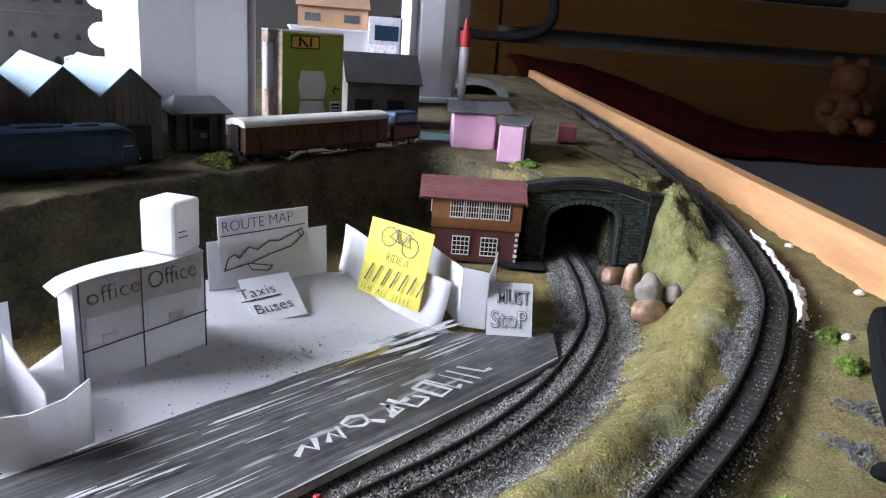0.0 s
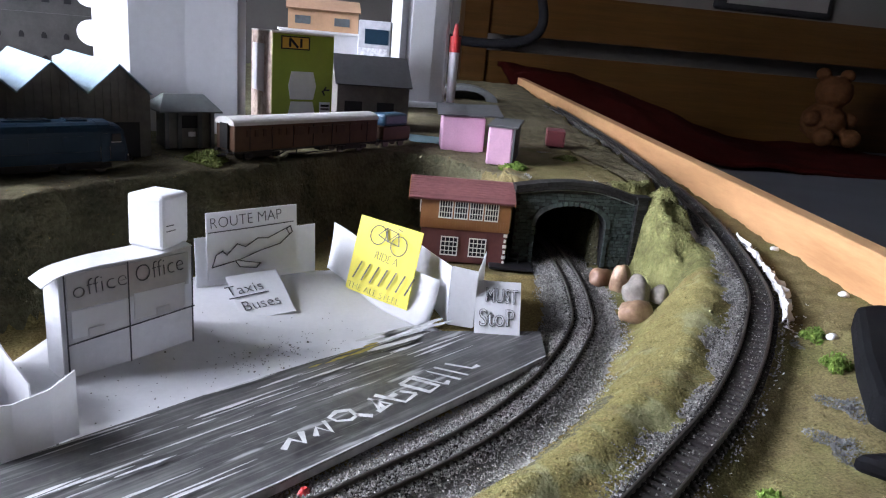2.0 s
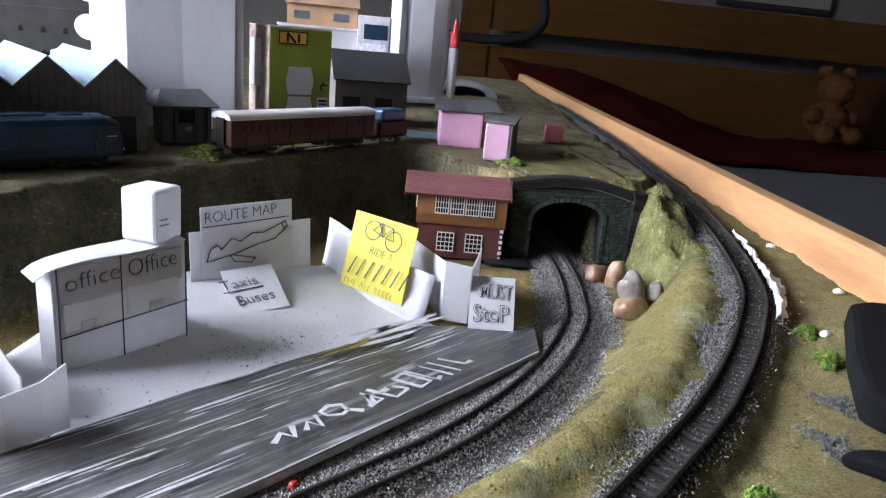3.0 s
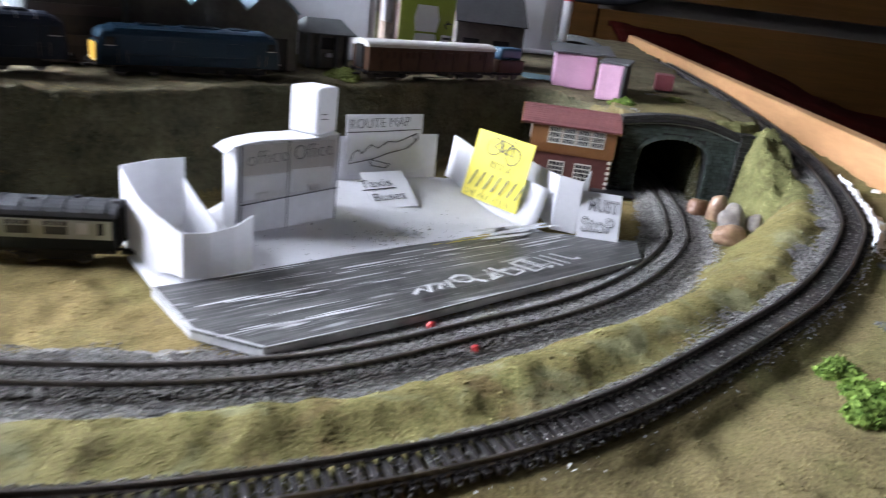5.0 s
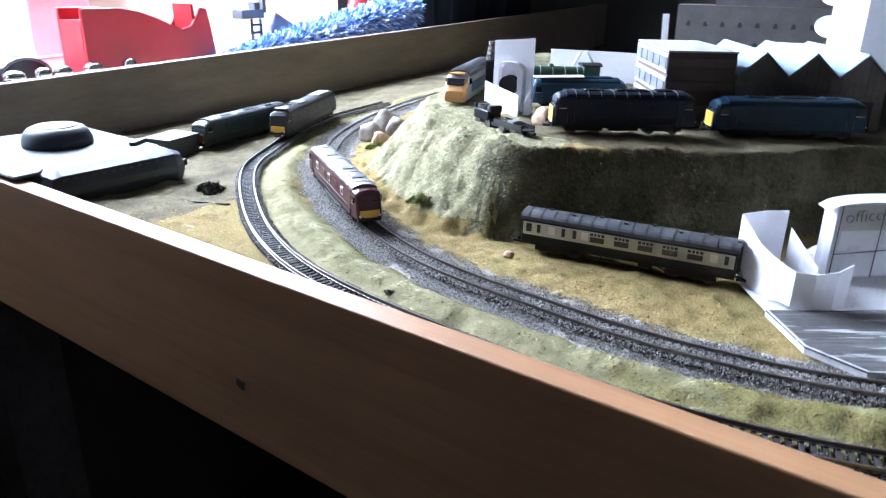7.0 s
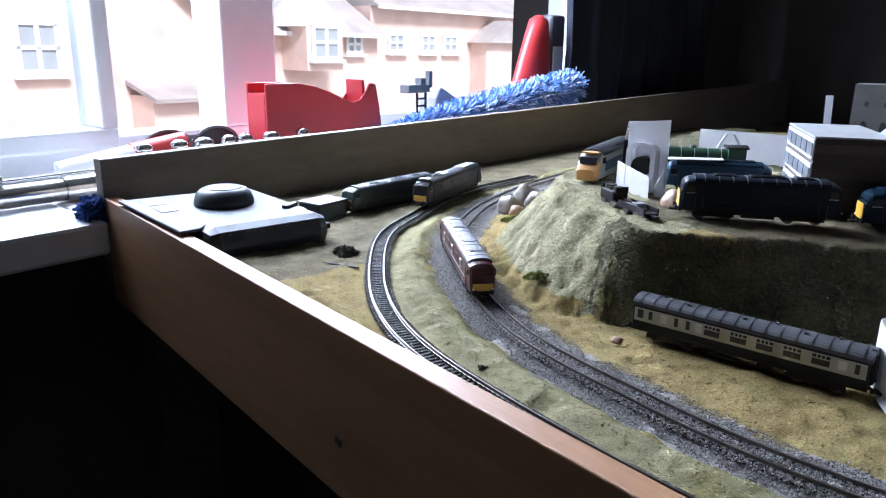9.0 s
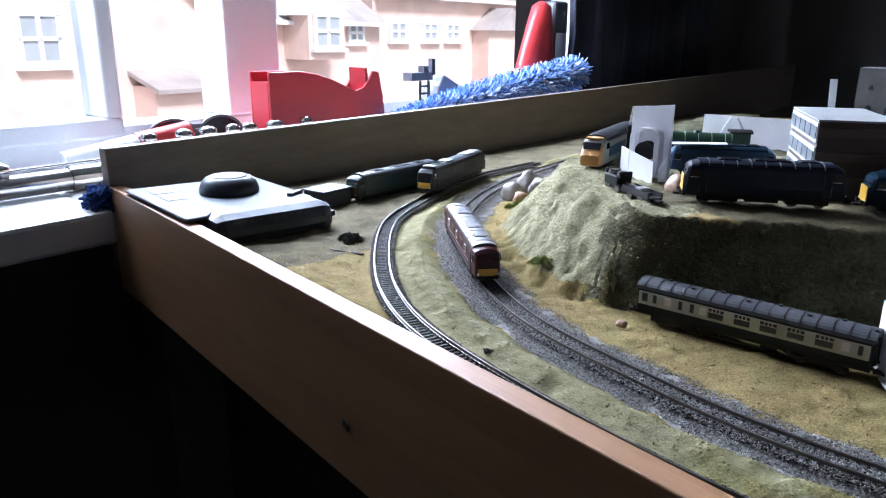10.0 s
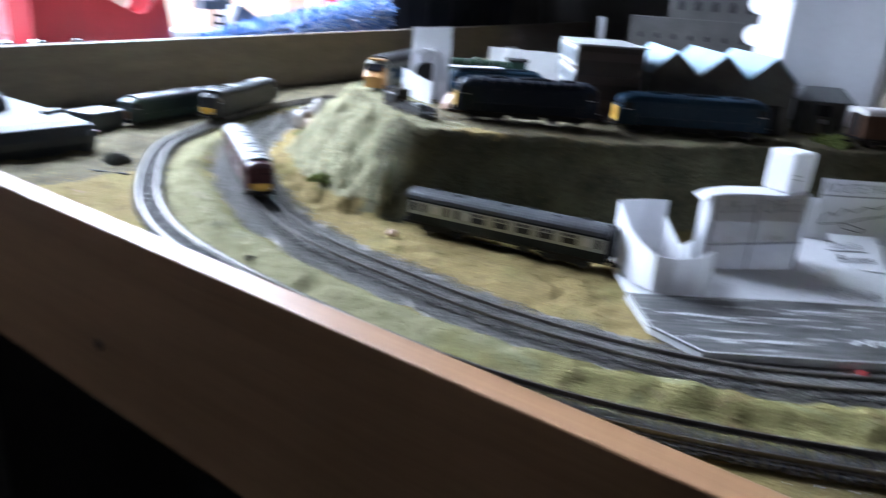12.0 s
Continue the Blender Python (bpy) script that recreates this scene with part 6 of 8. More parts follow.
def grass_clumps():
    """Flock and grit that roughens the ground everywhere."""
    rng = np.random.default_rng(8)
    n = 95000
    x, y = rng.uniform(-0.46, 0.43, n), rng.uniform(0.014, 0.52, n)
    x[:64000], y[:64000] = rng.uniform(-0.28, 0.40, 64000), rng.uniform(0.014, 0.24, 64000)
    keep = (x < right_x(y) - 0.004)
    di, _ = near(INNER, x, y)
    do, _ = near(OUTER, x, y)
    d = np.stack([x, y], 1) - YF
    inyard = (d @ YN > -0.034) & (d @ YN < 0.085) & (d @ np.array((0.809, 0.588)) > -0.012) & (d @ np.array((0.809, 0.588)) < 0.192)
    keep &= (di > 0.013) & (do > 0.011) & ~inyard & ~((np.abs(x - 0.317) < 0.025) & (y > 0.33))
    x, y = x[keep], y[keep]
    z = height(x, y)
    size = rng.uniform(0.00018, 0.00044, len(x)) * np.where(rng.random(len(x)) < 0.04, 2.2, 1.0)
    a = rng.uniform(0, 6.28, len(x))
    c, sn = np.cos(a) * size, np.sin(a) * size
    u, v, w = np.array([(-1, -0.8, -0.4), (1, -0.7, -0.4), (0.1, 1, -0.4), (0.0, 0.1, 0.5)]).T
    V = np.stack([x[:, None] + c[:, None] * u - sn[:, None] * v, y[:, None] + sn[:, None] * u + c[:, None] * v, z[:, None] + size[:, None] * w], -1).reshape(-1, 3)
    F = (np.arange(len(x))[:, None, None] * 4 + np.array([(0, 1, 2), (0, 2, 3), (0, 3, 1), (1, 3, 2)])).reshape(-1, 3)
    me = soup("grit", V, F)
    set_zones(me, x, y, 4)
    me.attributes.new("tone", "FLOAT", "POINT").data.foreach_set("value", np.repeat(rng.uniform(-0.40, 0.45, len(x)), 4).astype(np.float32))
    me.materials.append(TURF)
    tagged(new("grit", me), "loose flock and grit on the turf", "grit", kind="stuff")


grass_clumps()


def plaster():
    """White plaster crumbs and drips along the outer edge of the climbing track."""
    rng = np.random.default_rng(3)
    V, F = [], []
    sel = [i for i in range(len(OUTER)) if OUTER[i, 0] > 0.15 and OUTER[i, 1] < 0.42]
    for k in range(2600):
        i = int(rng.choice(sel))
        hot = 0.215 < OUTER[i, 1] < 0.325
        if not hot and rng.random() < 0.94:
            continue
        d = OUTER[i + 1, :2] - OUTER[i - 1, :2]
        d /= np.linalg.norm(d)
        off = 0.0098 + abs(rng.normal(0, 0.0042 if hot else 0.0016))
        x, y = OUTER[i, :2] + np.array((d[1], -d[0])) * off
        if k % 16 == 0:
            x, y = 0.3605 + rng.normal(0, 0.0035), 0.3420 + rng.normal(0, 0.0035)
        if y < 0.016 or x > right_x(y) - 0.004:
            continue
        z = floor_at(x, y) + 0.0004
        q = rng.normal(size=(4, 3)) * rng.uniform(0.0002, 0.0006 if hot else 0.0004)
        n0 = len(V)
        V += [(x + u, y + v, z + abs(w)) for u, v, w in q]
        F += [(n0, n0 + 1, n0 + 2), (n0, n0 + 2, n0 + 3), (n0, n0 + 3, n0 + 1), (n0 + 1, n0 + 3, n0 + 2)]
    # the thick smear of plaster against the sleepers
    run = [i for i in sel if 0.215 < OUTER[i, 1] < 0.325]
    first = len(V)
    for k, i in enumerate(run):
        d = OUTER[i + 1, :2] - OUTER[i - 1, :2]
        d /= np.linalg.norm(d)
        wide = 0.0020 + 0.0085 * math.sin(math.pi * k / (len(run) - 1)) * (0.6 + 0.4 * math.sin(k * 1.9)) + rng.uniform(0, 0.0022)
        for q in range(6):
            x, y = OUTER[i, :2] + np.array((d[1], -d[0])) * (0.0088 + wide * q / 5)
            V.append((x, y, floor_at(x, y) + 0.0022 + (0.0022 * math.sin(math.pi * min(1, q / 5 + 0.1)) if q < 5 else -0.0030) + rng.uniform(-0.0012, 0.0012)))
    for k in range(len(run) - 1):
        for q in range(5):
            a = first + k * 6 + q
            F.append((a, a + 1, a + 7, a + 6))
    me = bpy.data.meshes.new("plaster_crumbs")
    me.from_pydata(V, [], F)
    me.materials.append(WHITEST)
    tagged(new("plaster_crumbs", me), "white plaster crumbs beside the outer track", "plaster", kind="stuff")


plaster()
for x, y in ((0.3775, 0.1985), (0.4140, 0.2390), (0.4250, 0.3100)):
    pebble("plaster_lump", "small white lump of plaster on the ground", x, y, floor_at(x, y), 0.0027, 0.0020, 0.0015, WHITEST, x * 90, group="plaster lumps")
REDP = mat("red_plastic", (0.42, 0.03, 0.03), 0.4, var=0.1, bump=0.05)
for x, y in ((0.1780, 0.1190), (0.1640, 0.1330)):
    pebble("red_bead", "tiny red plastic bead beside the track", x, y, 0.0, 0.0016, 0.0014, 0.0016, REDP, 5.0, group="red beads")

# black pouch at the corner
POUCH = mat("black_fabric", (0.006, 0.006, 0.007), 0.9, spec=0.1, var=0.2, scale=60, fine=1500, bump=0.5)
e = thing("camera_pouch", "black fabric pouch lying at the layout's corner", "pouch")
bm = bmesh.new()
prism(bm, [(0.3740, 0.1870), (0.3850, 0.1900), (0.4000, 0.1850), (0.3960, 0.1150), (0.3300, 0.1020), (0.3240, 0.1180), (0.3420, 0.1450)], 0.012, Matrix.Translation((0, 0, 0.0400)) @ pose(0, 0, 0, -90, 0, 0))
part("body", bm, POUCH, e, bevel=0.003)
bm = bmesh.new()
prism(bm, [(0.3030, 0.0985), (0.3120, 0.0990), (0.3560, 0.0900), (0.3600, 0.0700), (0.3160, 0.0860)], 0.006, Matrix.Translation((0, 0, 0.0330)) @ pose(0, 0, 0, -90, 0, 0))
part("strap", bm, POUCH, e, bevel=0.002)

# ---------------------------------------------------------------- controller and bits by the window board
GREYP = mat("grey_blue_plastic", (0.065, 0.071, 0.081), 0.5, spec=0.3, var=0.08, scale=30, bump=0.04)
DARKP = mat("slate_plastic", (0.030, 0.038, 0.048), 0.4, var=0.1, scale=30, bump=0.05)
e = thing("train_controller", "grey train controller with a large round knob", "controller")
part("case", bx(-0.3910, 0.0660, -0.0030, 0.1420, 0.1000, 0.0258), DARKP, e, bevel=0.0105)
bm = bmesh.new()
prism(bm, [(-0.4640, 0.0000), (-0.3340, 0.0030), (-0.3350, 0.0180), (-0.3420, 0.0240), (-0.3410, 0.1020), (-0.3480, 0.1100), (-0.4560, 0.1100)], 0.0026, Matrix.Translation((0, 0, 0.0224)) @ pose(0, 0, 0, -90, 0, 0))
part("top_plate", bm, GREYP, e, "pale grey top plate", bevel=0.0012)
knob_at = (-0.4010, 0.0640)
bm = bmesh.new()
rings = []
for r, z in ((0.0228, 0.0222), (0.0236, 0.0240), (0.0232, 0.0275), (0.0214, 0.0320), (0.0182, 0.0352), (0.0160, 0.0360)):
    rings.append([(knob_at[0] + r * math.cos(a * math.pi / 20), knob_at[1] + r * math.sin(a * math.pi / 20), z) for a in range(40)])
loft(bm, rings)
knob = part("knob", bm, DARKP, e, "large dark control knob", smooth=True)
bm = bmesh.new()
tube(bm, 0.0152, 0.0146, 0.0008, pose(knob_at[0], knob_at[1], 0.0358), 40)
part("cap", bm, GREYP, knob)
for k in range(12):
    part("vent_slot", bx(-0.3232, 0.0270 + 0.0064 * k, 0.0150, 0.0030, 0.0026, 0.0030), GREYP, e)
part("switch", bx(-0.3600, 0.1010, 0.0224, 0.0050, 0.0160, 0.0030, 30), DARKP, e, bevel=0.0006)
for k in range(2):
    part("label_panel", bx(-0.4400 + 0.030 * k, 0.0220, 0.0224, 0.0240, 0.0180, 0.0005), mat("printed_panel", (0.32, 0.33, 0.35), 0.4, var=0.2, scale=600, bump=0.1), e)
part("plug", bx(-0.3310, 0.1140, 0.0100, 0.0140, 0.0040, 0.0040), FRAMEK, e)
e = thing("small_box", "small grey box with a pale lid against the board", "box", pose(-0.4020, 0.1560, -0.002, 0, 0, 14))
part("case", bx(0, 0, 0, 0.026, 0.034, 0.0150), DARKP, e, bevel=0.001)
part("lid", bx(0, 0, 0.0150, 0.028, 0.036, 0.0016), GREYP, e, "pale grey lid", bevel=0.0005)


def rod(name, label, pts, r, material, category, parent=None):
    """A round cord or tube through points."""
    cu = bpy.data.curves.new(name, "CURVE")
    cu.dimensions, cu.bevel_depth, cu.bevel_resolution, cu.use_fill_caps = "3D", r, 3, True
    sp = cu.splines.new("NURBS")
    sp.points.add(len(pts) - 1)
    for q, p in zip(sp.points, pts):
        q.co = (*p, 1)
    sp.use_endpoint_u, sp.order_u = True, 3
    tmp = bpy.data.objects.new("tmp", cu)
    me = bpy.data.meshes.new_from_object(tmp)
    bpy.data.objects.remove(tmp)
    me.name = name
    me.materials.append(material)
    for p in me.polygons:
        p.use_smooth = True
    ob = new(name, me)
    if parent:
        ob.parent = parent
        return ob
    return tagged(ob, label, category)


rod("track_wire", "black feed wire running to the outer track", [(-0.2420, 0.0880, 0.003), (-0.2520, 0.0850, 0.002), (-0.2620, 0.0830, 0.0015), (-0.2720, 0.0780, 0.001), (-0.2820, 0.0800, 0.001)], 0.0007, BLACK, "wire")
rod("twig", "small dry twig lying on the earth", [(-0.2350, 0.0480, 0.001), (-0.2280, 0.0500, 0.0015), (-0.2200, 0.0490, 0.001)], 0.0006, BROWNST, "twig")

# ---------------------------------------------------------------- buildings and boxes on the terrace
SHEDW = mat("brown_card_wall", (0.135, 0.124, 0.110), 0.8, var=0.2, scale=60, bump=0.15)
SHEDR = mat("pale_blue_card_roof", (0.20, 0.285, 0.345), 0.55, var=0.1, scale=40, fine=300, bump=0.08)
GREYR = mat("grey_card_roof", (0.095, 0.10, 0.10), 0.7, var=0.15, scale=50, bump=0.1)
PINKF = mat("pink_foam", (0.50, 0.29, 0.39), 0.85, var=0.1, scale=40, fine=900, bump=0.5)
SLATE = mat("dark_grey_card", (0.060, 0.060, 0.062), 0.8, var=0.2, scale=50, bump=0.2)
ORCARD = mat("orange_tan_card", (0.42, 0.25, 0.14), 0.75, var=0.08, scale=40, bump=0.06)
BOXG = mat("green_printed_carton", (0.21, 0.27, 0.02), 0.45, var=0.06, scale=30, bump=0.03)
BOXB = mat("brown_printed_carton", (0.16, 0.075, 0.040), 0.5, var=0.5, scale=120, fine=260, bump=0.03, col2=(0.62, 0.50, 0.42))
STEELB = mat("blue_grey_window", (0.085, 0.100, 0.110), 0.4, var=0.15, scale=200, bump=0.0)


def sheds():
    e = thing("factory_sheds", "card factory sheds with three pale blue pitched roofs", "factory", frame_of((-0.0065, 0.3250, 0.0485), (0.866, 0.50, 0), (0, 0, 1)))
    w, D, he, hp = 0.0318, 0.105, 0.0335, 0.0485
    for k in range(3):
        x = w * k
        bm = bmesh.new()
        prism(bm, [(x, 0), (x + w, 0), (x + w, he), (x + w / 2, hp), (x, he)], D)
        wall = part("wall", bm, SHEDW, e)
        for q in range(1, 8):
            part("board", bx(x + w * q / 8, -0.0002, 0.020, 0.0003, 0.0004, he - 0.021 + (hp - he) * (1 - abs(q / 4 - 1))), SHEDW, wall)
        part("doorway", bx(x + w / 2, -0.0001, 0.0, w * 0.62, 0.0008, 0.0190), BLACK, wall)
        run = math.hypot(w / 2, hp - he)
        a = math.degrees(math.atan2(hp - he, w / 2))
        for s in (-1, 1):
            rm = pose(x + w / 2, D / 2 - 0.001, hp + 0.0007, 0, s * a, 0)
            part("roof_slope", bx(s * (run / 2), 0, -0.0004, run + 0.0004, D + 0.005, 0.0006, 0, rm), SHEDR, e)


sheds()


def hut():
    e = thing("platform_hut", "small dark hut with a grey hipped roof", "hut", pose(0.0860, 0.4150, 0.0485, 0, 0, 28))
    part("wall", bx(0, 0, 0, 0.026, 0.020, 0.022), SHEDW, e)
    for x in (-0.0135, -0.006, 0.006, 0.0135):
        part("post", bx(x, -0.0112, 0, 0.0022, 0.0022, 0.022), GREYR, e)
    bm = bmesh.new()
    loft(bm, [[(sx * a, sy * b, z) for sx, sy in ((-1, -1), (1, -1), (1, 1), (-1, 1))] for a, b, z in ((0.0185, 0.0155, 0.0215), (0.0185, 0.0155, 0.0224), (0.0120, 0.0020, 0.0310))])
    part("roof", bm, GREYR, e)
    part("notice", bx(0.0015, -0.0104, 0.0070, 0.0042, 0.0006, 0.0028), PAPER, e, "small white notice")
    part("opening", bx(0, -0.0101, 0.012, 0.011, 0.0006, 0.0075), BLACK, e)


hut()


def flats():
    e = thing("office_block", "brown card office block with white banded windows", "paper building", frame_of((-0.0390, 0.2820, 0.0505), (0.83, 0.557, 0), (0, 0, 1)))
    W, D, H = 0.0430, 0.0880, 0.0470
    FBR = mat("brown_striped_card", (0.055, 0.040, 0.034), 0.75, var=0.15, scale=40, bump=0.1)
    part("body", bx(W / 2, D / 2, 0, W, D, H), FBR, e)
    part("roof", bx(W / 2, D / 2, H, W + 0.0016, D + 0.0016, 0.0012), mat("pale_card_roof", (0.27, 0.275, 0.27), 0.7, var=0.08, bump=0.05), e)
    DBAND = mat("dark_brown_band", (0.075, 0.055, 0.046), 0.7, var=0.12, bump=0.08)
    PBAND = mat("pale_banded_card", (0.40, 0.39, 0.385), 0.8, var=0.05, bump=0.05)
    for k in range(3):
        z = H - 0.0148 * (k + 1) + 0.0020
        part("floor_band", bx(W / 2, -0.0004, z + 0.0040, W, 0.0010, 0.0052), DBAND, e)
        band = part("window_band", bx(-0.0005, D / 2, z, 0.0010, D, 0.0120), PBAND, e, "white banded window strip")
        for q in range(5):
            part("window", bx(-0.0011, D * (q + 0.5) / 5, z + 0.0020, 0.0008, D / 5 - 0.0022, 0.0078), STEELB, band)


flats()
e, w, h = card("paper_strip", "narrow white paper strip standing upright", "paper strip", (-0.1120, 0.4720, 0.050), (-0.1070, 0.4745, 0.050), (-0.1150, 0.4720, 0.1130), PAPER)
e, w, h = card("back_card", "long white card standing behind the steam engine", "card", (-0.2050, 0.4350, 0.050), (-0.0950, 0.4600, 0.050), (-0.2060, 0.4380, 0.0790), PAPER2)
strp = thing("paper_ring", "two bent white paper strips on the engine", "paper strip")
rod("strip", "", [(-0.1420, 0.3560, 0.0745), (-0.1400, 0.3570, 0.0800), (-0.1370, 0.3590, 0.0860)], 0.0012, PAPER, "", strp)
rod("strip", "", [(-0.1280, 0.3660, 0.0745), (-0.1310, 0.3640, 0.0810), (-0.1340, 0.3620, 0.0865)], 0.0012, PAPER, "", strp)

# tall white paper tower with round tabs along its edge
TOWERP = paper("dull_drawing_paper", (0.56, 0.56, 0.585), 0.2, rough=0.85, var=0.05, scale=12, fine=250, bump=0.08, spec=0.1)
e = thing("paper_tower", "tall white folded paper tower with round tabs", "paper tower")
part("turned_panel", ribbon([(0.0185, 0.4830, 0.049, 0.2350), (0.0320, 0.4720, 0.049, 0.2350), (0.0462, 0.4605, 0.049, 0.2350)]), TOWERP, e)
part("front_panel", ribbon([(0.0464, 0.4603, 0.049, 0.2350), (0.0800, 0.4640, 0.049, 0.2350), (0.1125, 0.4650, 0.049, 0.2350)]), TOWERP, e)
part("return_panel", ribbon([(0.1127, 0.4652, 0.049, 0.2350), (0.1150, 0.4950, 0.049, 0.2350)]), TOWERP, e)
for k in range(5):
    bm = bmesh.new()
    pts = [(-0.016 * math.sin(math.pi * q / 9) - (0.001 if 0 < q < 9 else 0), 0.0085 * (1 - math.cos(math.pi * q / 9)) / 1.0) for q in range(10)]
    prism(bm, pts, 0.0005, frame_of((0.0187, 0.4828, 0.0995 + 0.0245 * k), (0.78, -0.62, 0), (0, 0, 1)))
    part("tab", bm, TOWERP, e)


def carton():
    e = thing("green_carton", "green and brown printed food carton standing on end", "carton", frame_of((0.1345, 0.4690, 0.0485), (0.920, 0.392, 0), (0, 0, 1)))
    W, D, H = 0.0455, 0.0420, 0.0705
    part("body", bx(W / 2, D / 2, 0, W, D, H), BOXB, e, bevel=0.0006)
    part("front_print", bx(W / 2, -0.0002, 0.0003, W - 0.001, 0.0008, H - 0.0008), BOXG, e, "olive green printed front")
    part("lid", bx(W / 2, D / 2, H, W, D, 0.0008), mat("pale_carton_top", (0.60, 0.56, 0.52), 0.5, var=0.1, bump=0.03), e)
    part("logo_patch", bx(0.0165, -0.0006, H - 0.0105, 0.0205, 0.0008, 0.0088), WARNY, e, "yellow rounded logo patch", bevel=0.0003)
    bm = bmesh.new()
    for x, z, wd, ht in ((0.0165, H - 0.0105, 0.0205, 0.0008), (0.0165, H - 0.0025, 0.0205, 0.0008), (0.0066, H - 0.0105, 0.0008, 0.0088), (0.0264, H - 0.0105, 0.0008, 0.0088)):
        box(bm, x, -0.0010, z, wd, 0.0005, ht)
    part("logo_border", bm, BLACK, e)
    bm = bmesh.new()
    for x, a in ((0.0125, 0), (0.0205, 0), (0.0165, -45)):
        box(bm, 0, 0, -0.0025, 0.0016, 0.0005, 0.0058 if not a else 0.0085, 0, pose(x, -0.0011, H - 0.0065 - (0.0008 if a else 0), 0, a, 0))
    part("logo_mark", bm, BLACK, e)
    for z in (0.0060, 0.0265):
        bm = bmesh.new()
        prism(bm, [(0.0135, z), (0.0305, z), (0.0325, z + 0.0095), (0.0300, z + 0.0190), (0.0140, z + 0.0190), (0.0120, z + 0.0095)], 0.0006, Matrix.Translation((0, -0.0010, 0)))
        part("printed_shape", bm, PAPER2, e)
    bm = bmesh.new()
    box(bm, 0.0395, -0.0006, 0.0040, 0.0080, 0.0006, 0.0210)
    pan = part("barcode_panel", bm, PAPER2, e)
    for q in range(9):
        part("bar", bx(0.0395, -0.0011, 0.0050 + 0.0021 * q, 0.0062, 0.0004, 0.0006 + 0.0005 * (q % 3)), BLACK, pan)
    bm = bmesh.new()
    for q in range(3):
        box(bm, 0, 0, 0, 0.0036, 0.0005, 0.0011, 0, pose(0.0395 + 0.0016 * math.cos(q * 2.09), -0.0007, 0.0330 + 0.0016 * math.sin(q * 2.09), 0, q * 120, 0))
    part("recycling_mark", bm, BLACK, e)
    part("side_print", bx(-0.0002, D * 0.62, H * 0.42, 0.0008, D * 0.55, H * 0.46), PAPER2, e, "white printed side panel")


carton()


def barn(name, label, x, y, rz, w, d, he, hp, wall, roof, z=0.0485):
    e = thing(name, label, "building", pose(x, y, z, 0, 0, rz))
    bm = bmesh.new()
    prism(bm, [(-d / 2, 0), (d / 2, 0), (d / 2, he), (0, hp), (-d / 2, he)], w, pose(-w / 2, 0, 0, 0, 0, -90) @ Matrix.Diagonal((1, 1, 1, 1)))
    bmesh.ops.transform(bm, matrix=Matrix.Translation((0, 0, 0)), verts=bm.verts)
    part("wall", bm, wall, e)
    run = math.hypot(d / 2, hp - he) + 0.003
    a = math.degrees(math.atan2(hp - he, d / 2))
    for s in (-1, 1):
        part("roof_slope", bx(0, s * run / 2, 0.0003, w + 0.004, run, 0.0010, 0, pose(0, 0, hp, -s * a, 0, 0)), roof, e)
    return e, w, d


e, w, d = barn("goods_shed", "dark brown model goods shed with a grey roof", 0.2080, 0.5650, 6, 0.0580, 0.0480, 0.0360, 0.0560, SHEDW, mat("dark_slate_roof", (0.038, 0.038, 0.040), 0.8, var=0.2, scale=50, bump=0.15))
for x in (-0.016, 0.010):
    part("door", bx(x, -0.0243, 0, 0.014, 0.0008, 0.022), BLACK, e)
e = thing("storage_box", "white cardboard storage box behind the carton", "box", pose(0.1750, 0.7300, 0.0485, 0, 0, 4))
part("body", bx(0, 0, 0, 0.0950, 0.0600, 0.0700), PAPER2, e, bevel=0.001)
part("lid", bx(0, 0, 0.0700, 0.0980, 0.0630, 0.0020), PAPER, e)
e, w, d = barn("card_house", "orange tan card house with dark windows on a box", 0.1700, 0.7180, 2, 0.0680, 0.0340, 0.0200, 0.0290, ORCARD, mat("tan_card_roof", (0.30, 0.18, 0.11), 0.7, var=0.1, bump=0.05), 0.1206)
for x in (-0.020, 0.018):
    part("window", bx(x, -0.0172, 0.0055, 0.0150, 0.0006, 0.0075), STEELB, e)
e = thing("printed_packet", "blue and white printed packet standing upright", "packet", pose(0.2220, 0.7000, 0.0485, 0, 0, -8))
part("body", bx(0, 0, 0, 0.0320, 0.0260, 0.0860), mat("grey_packet_paper", (0.36, 0.36, 0.39), 0.7, var=0.15, scale=80, bump=0.05), e, bevel=0.001)
part("blue_band", bx(0.002, -0.0132, 0.0640, 0.0230, 0.0006, 0.0140), BLUE, e)
part("print_block", bx(-0.001, -0.0132, 0.0180, 0.0280, 0.0006, 0.0420), mat("grey_print", (0.35, 0.36, 0.40), 0.7, var=0.5, scale=300, bump=0.05, col2=(0.7, 0.7, 0.72)), e)
e = thing("paper_backdrop", "tall crumpled white paper sheets propped upright", "paper sheet")
part("sheet", ribbon([(0.2480, 0.8080, 0.049, 0.2150), (0.2580, 0.7960, 0.049, 0.2150), (0.2660, 0.8060, 0.049, 0.2150), (0.2740, 0.7990, 0.049, 0.2150)]), PAPER2, e)
part("sheet", ribbon([(0.2700, 0.7950, 0.049, 0.2150), (0.2960, 0.7990, 0.049, 0.2150), (0.3120, 0.8060, 0.049, 0.2150)]), PAPER, e)
part("sheet", ribbon([(0.3122, 0.8062, 0.049, 0.2000), (0.3180, 0.8200, 0.049, 0.1950)]), PAPER2, e)
e = thing("glue_tube", "white tube with a red cap and label", "tube", pose(0.3240, 0.8100, 0.049))
bm = bmesh.new()
tube(bm, 0.0050, 0.0062, 0.070, None, 20)
part("body", bm, PAPER, e)
bm = bmesh.new()
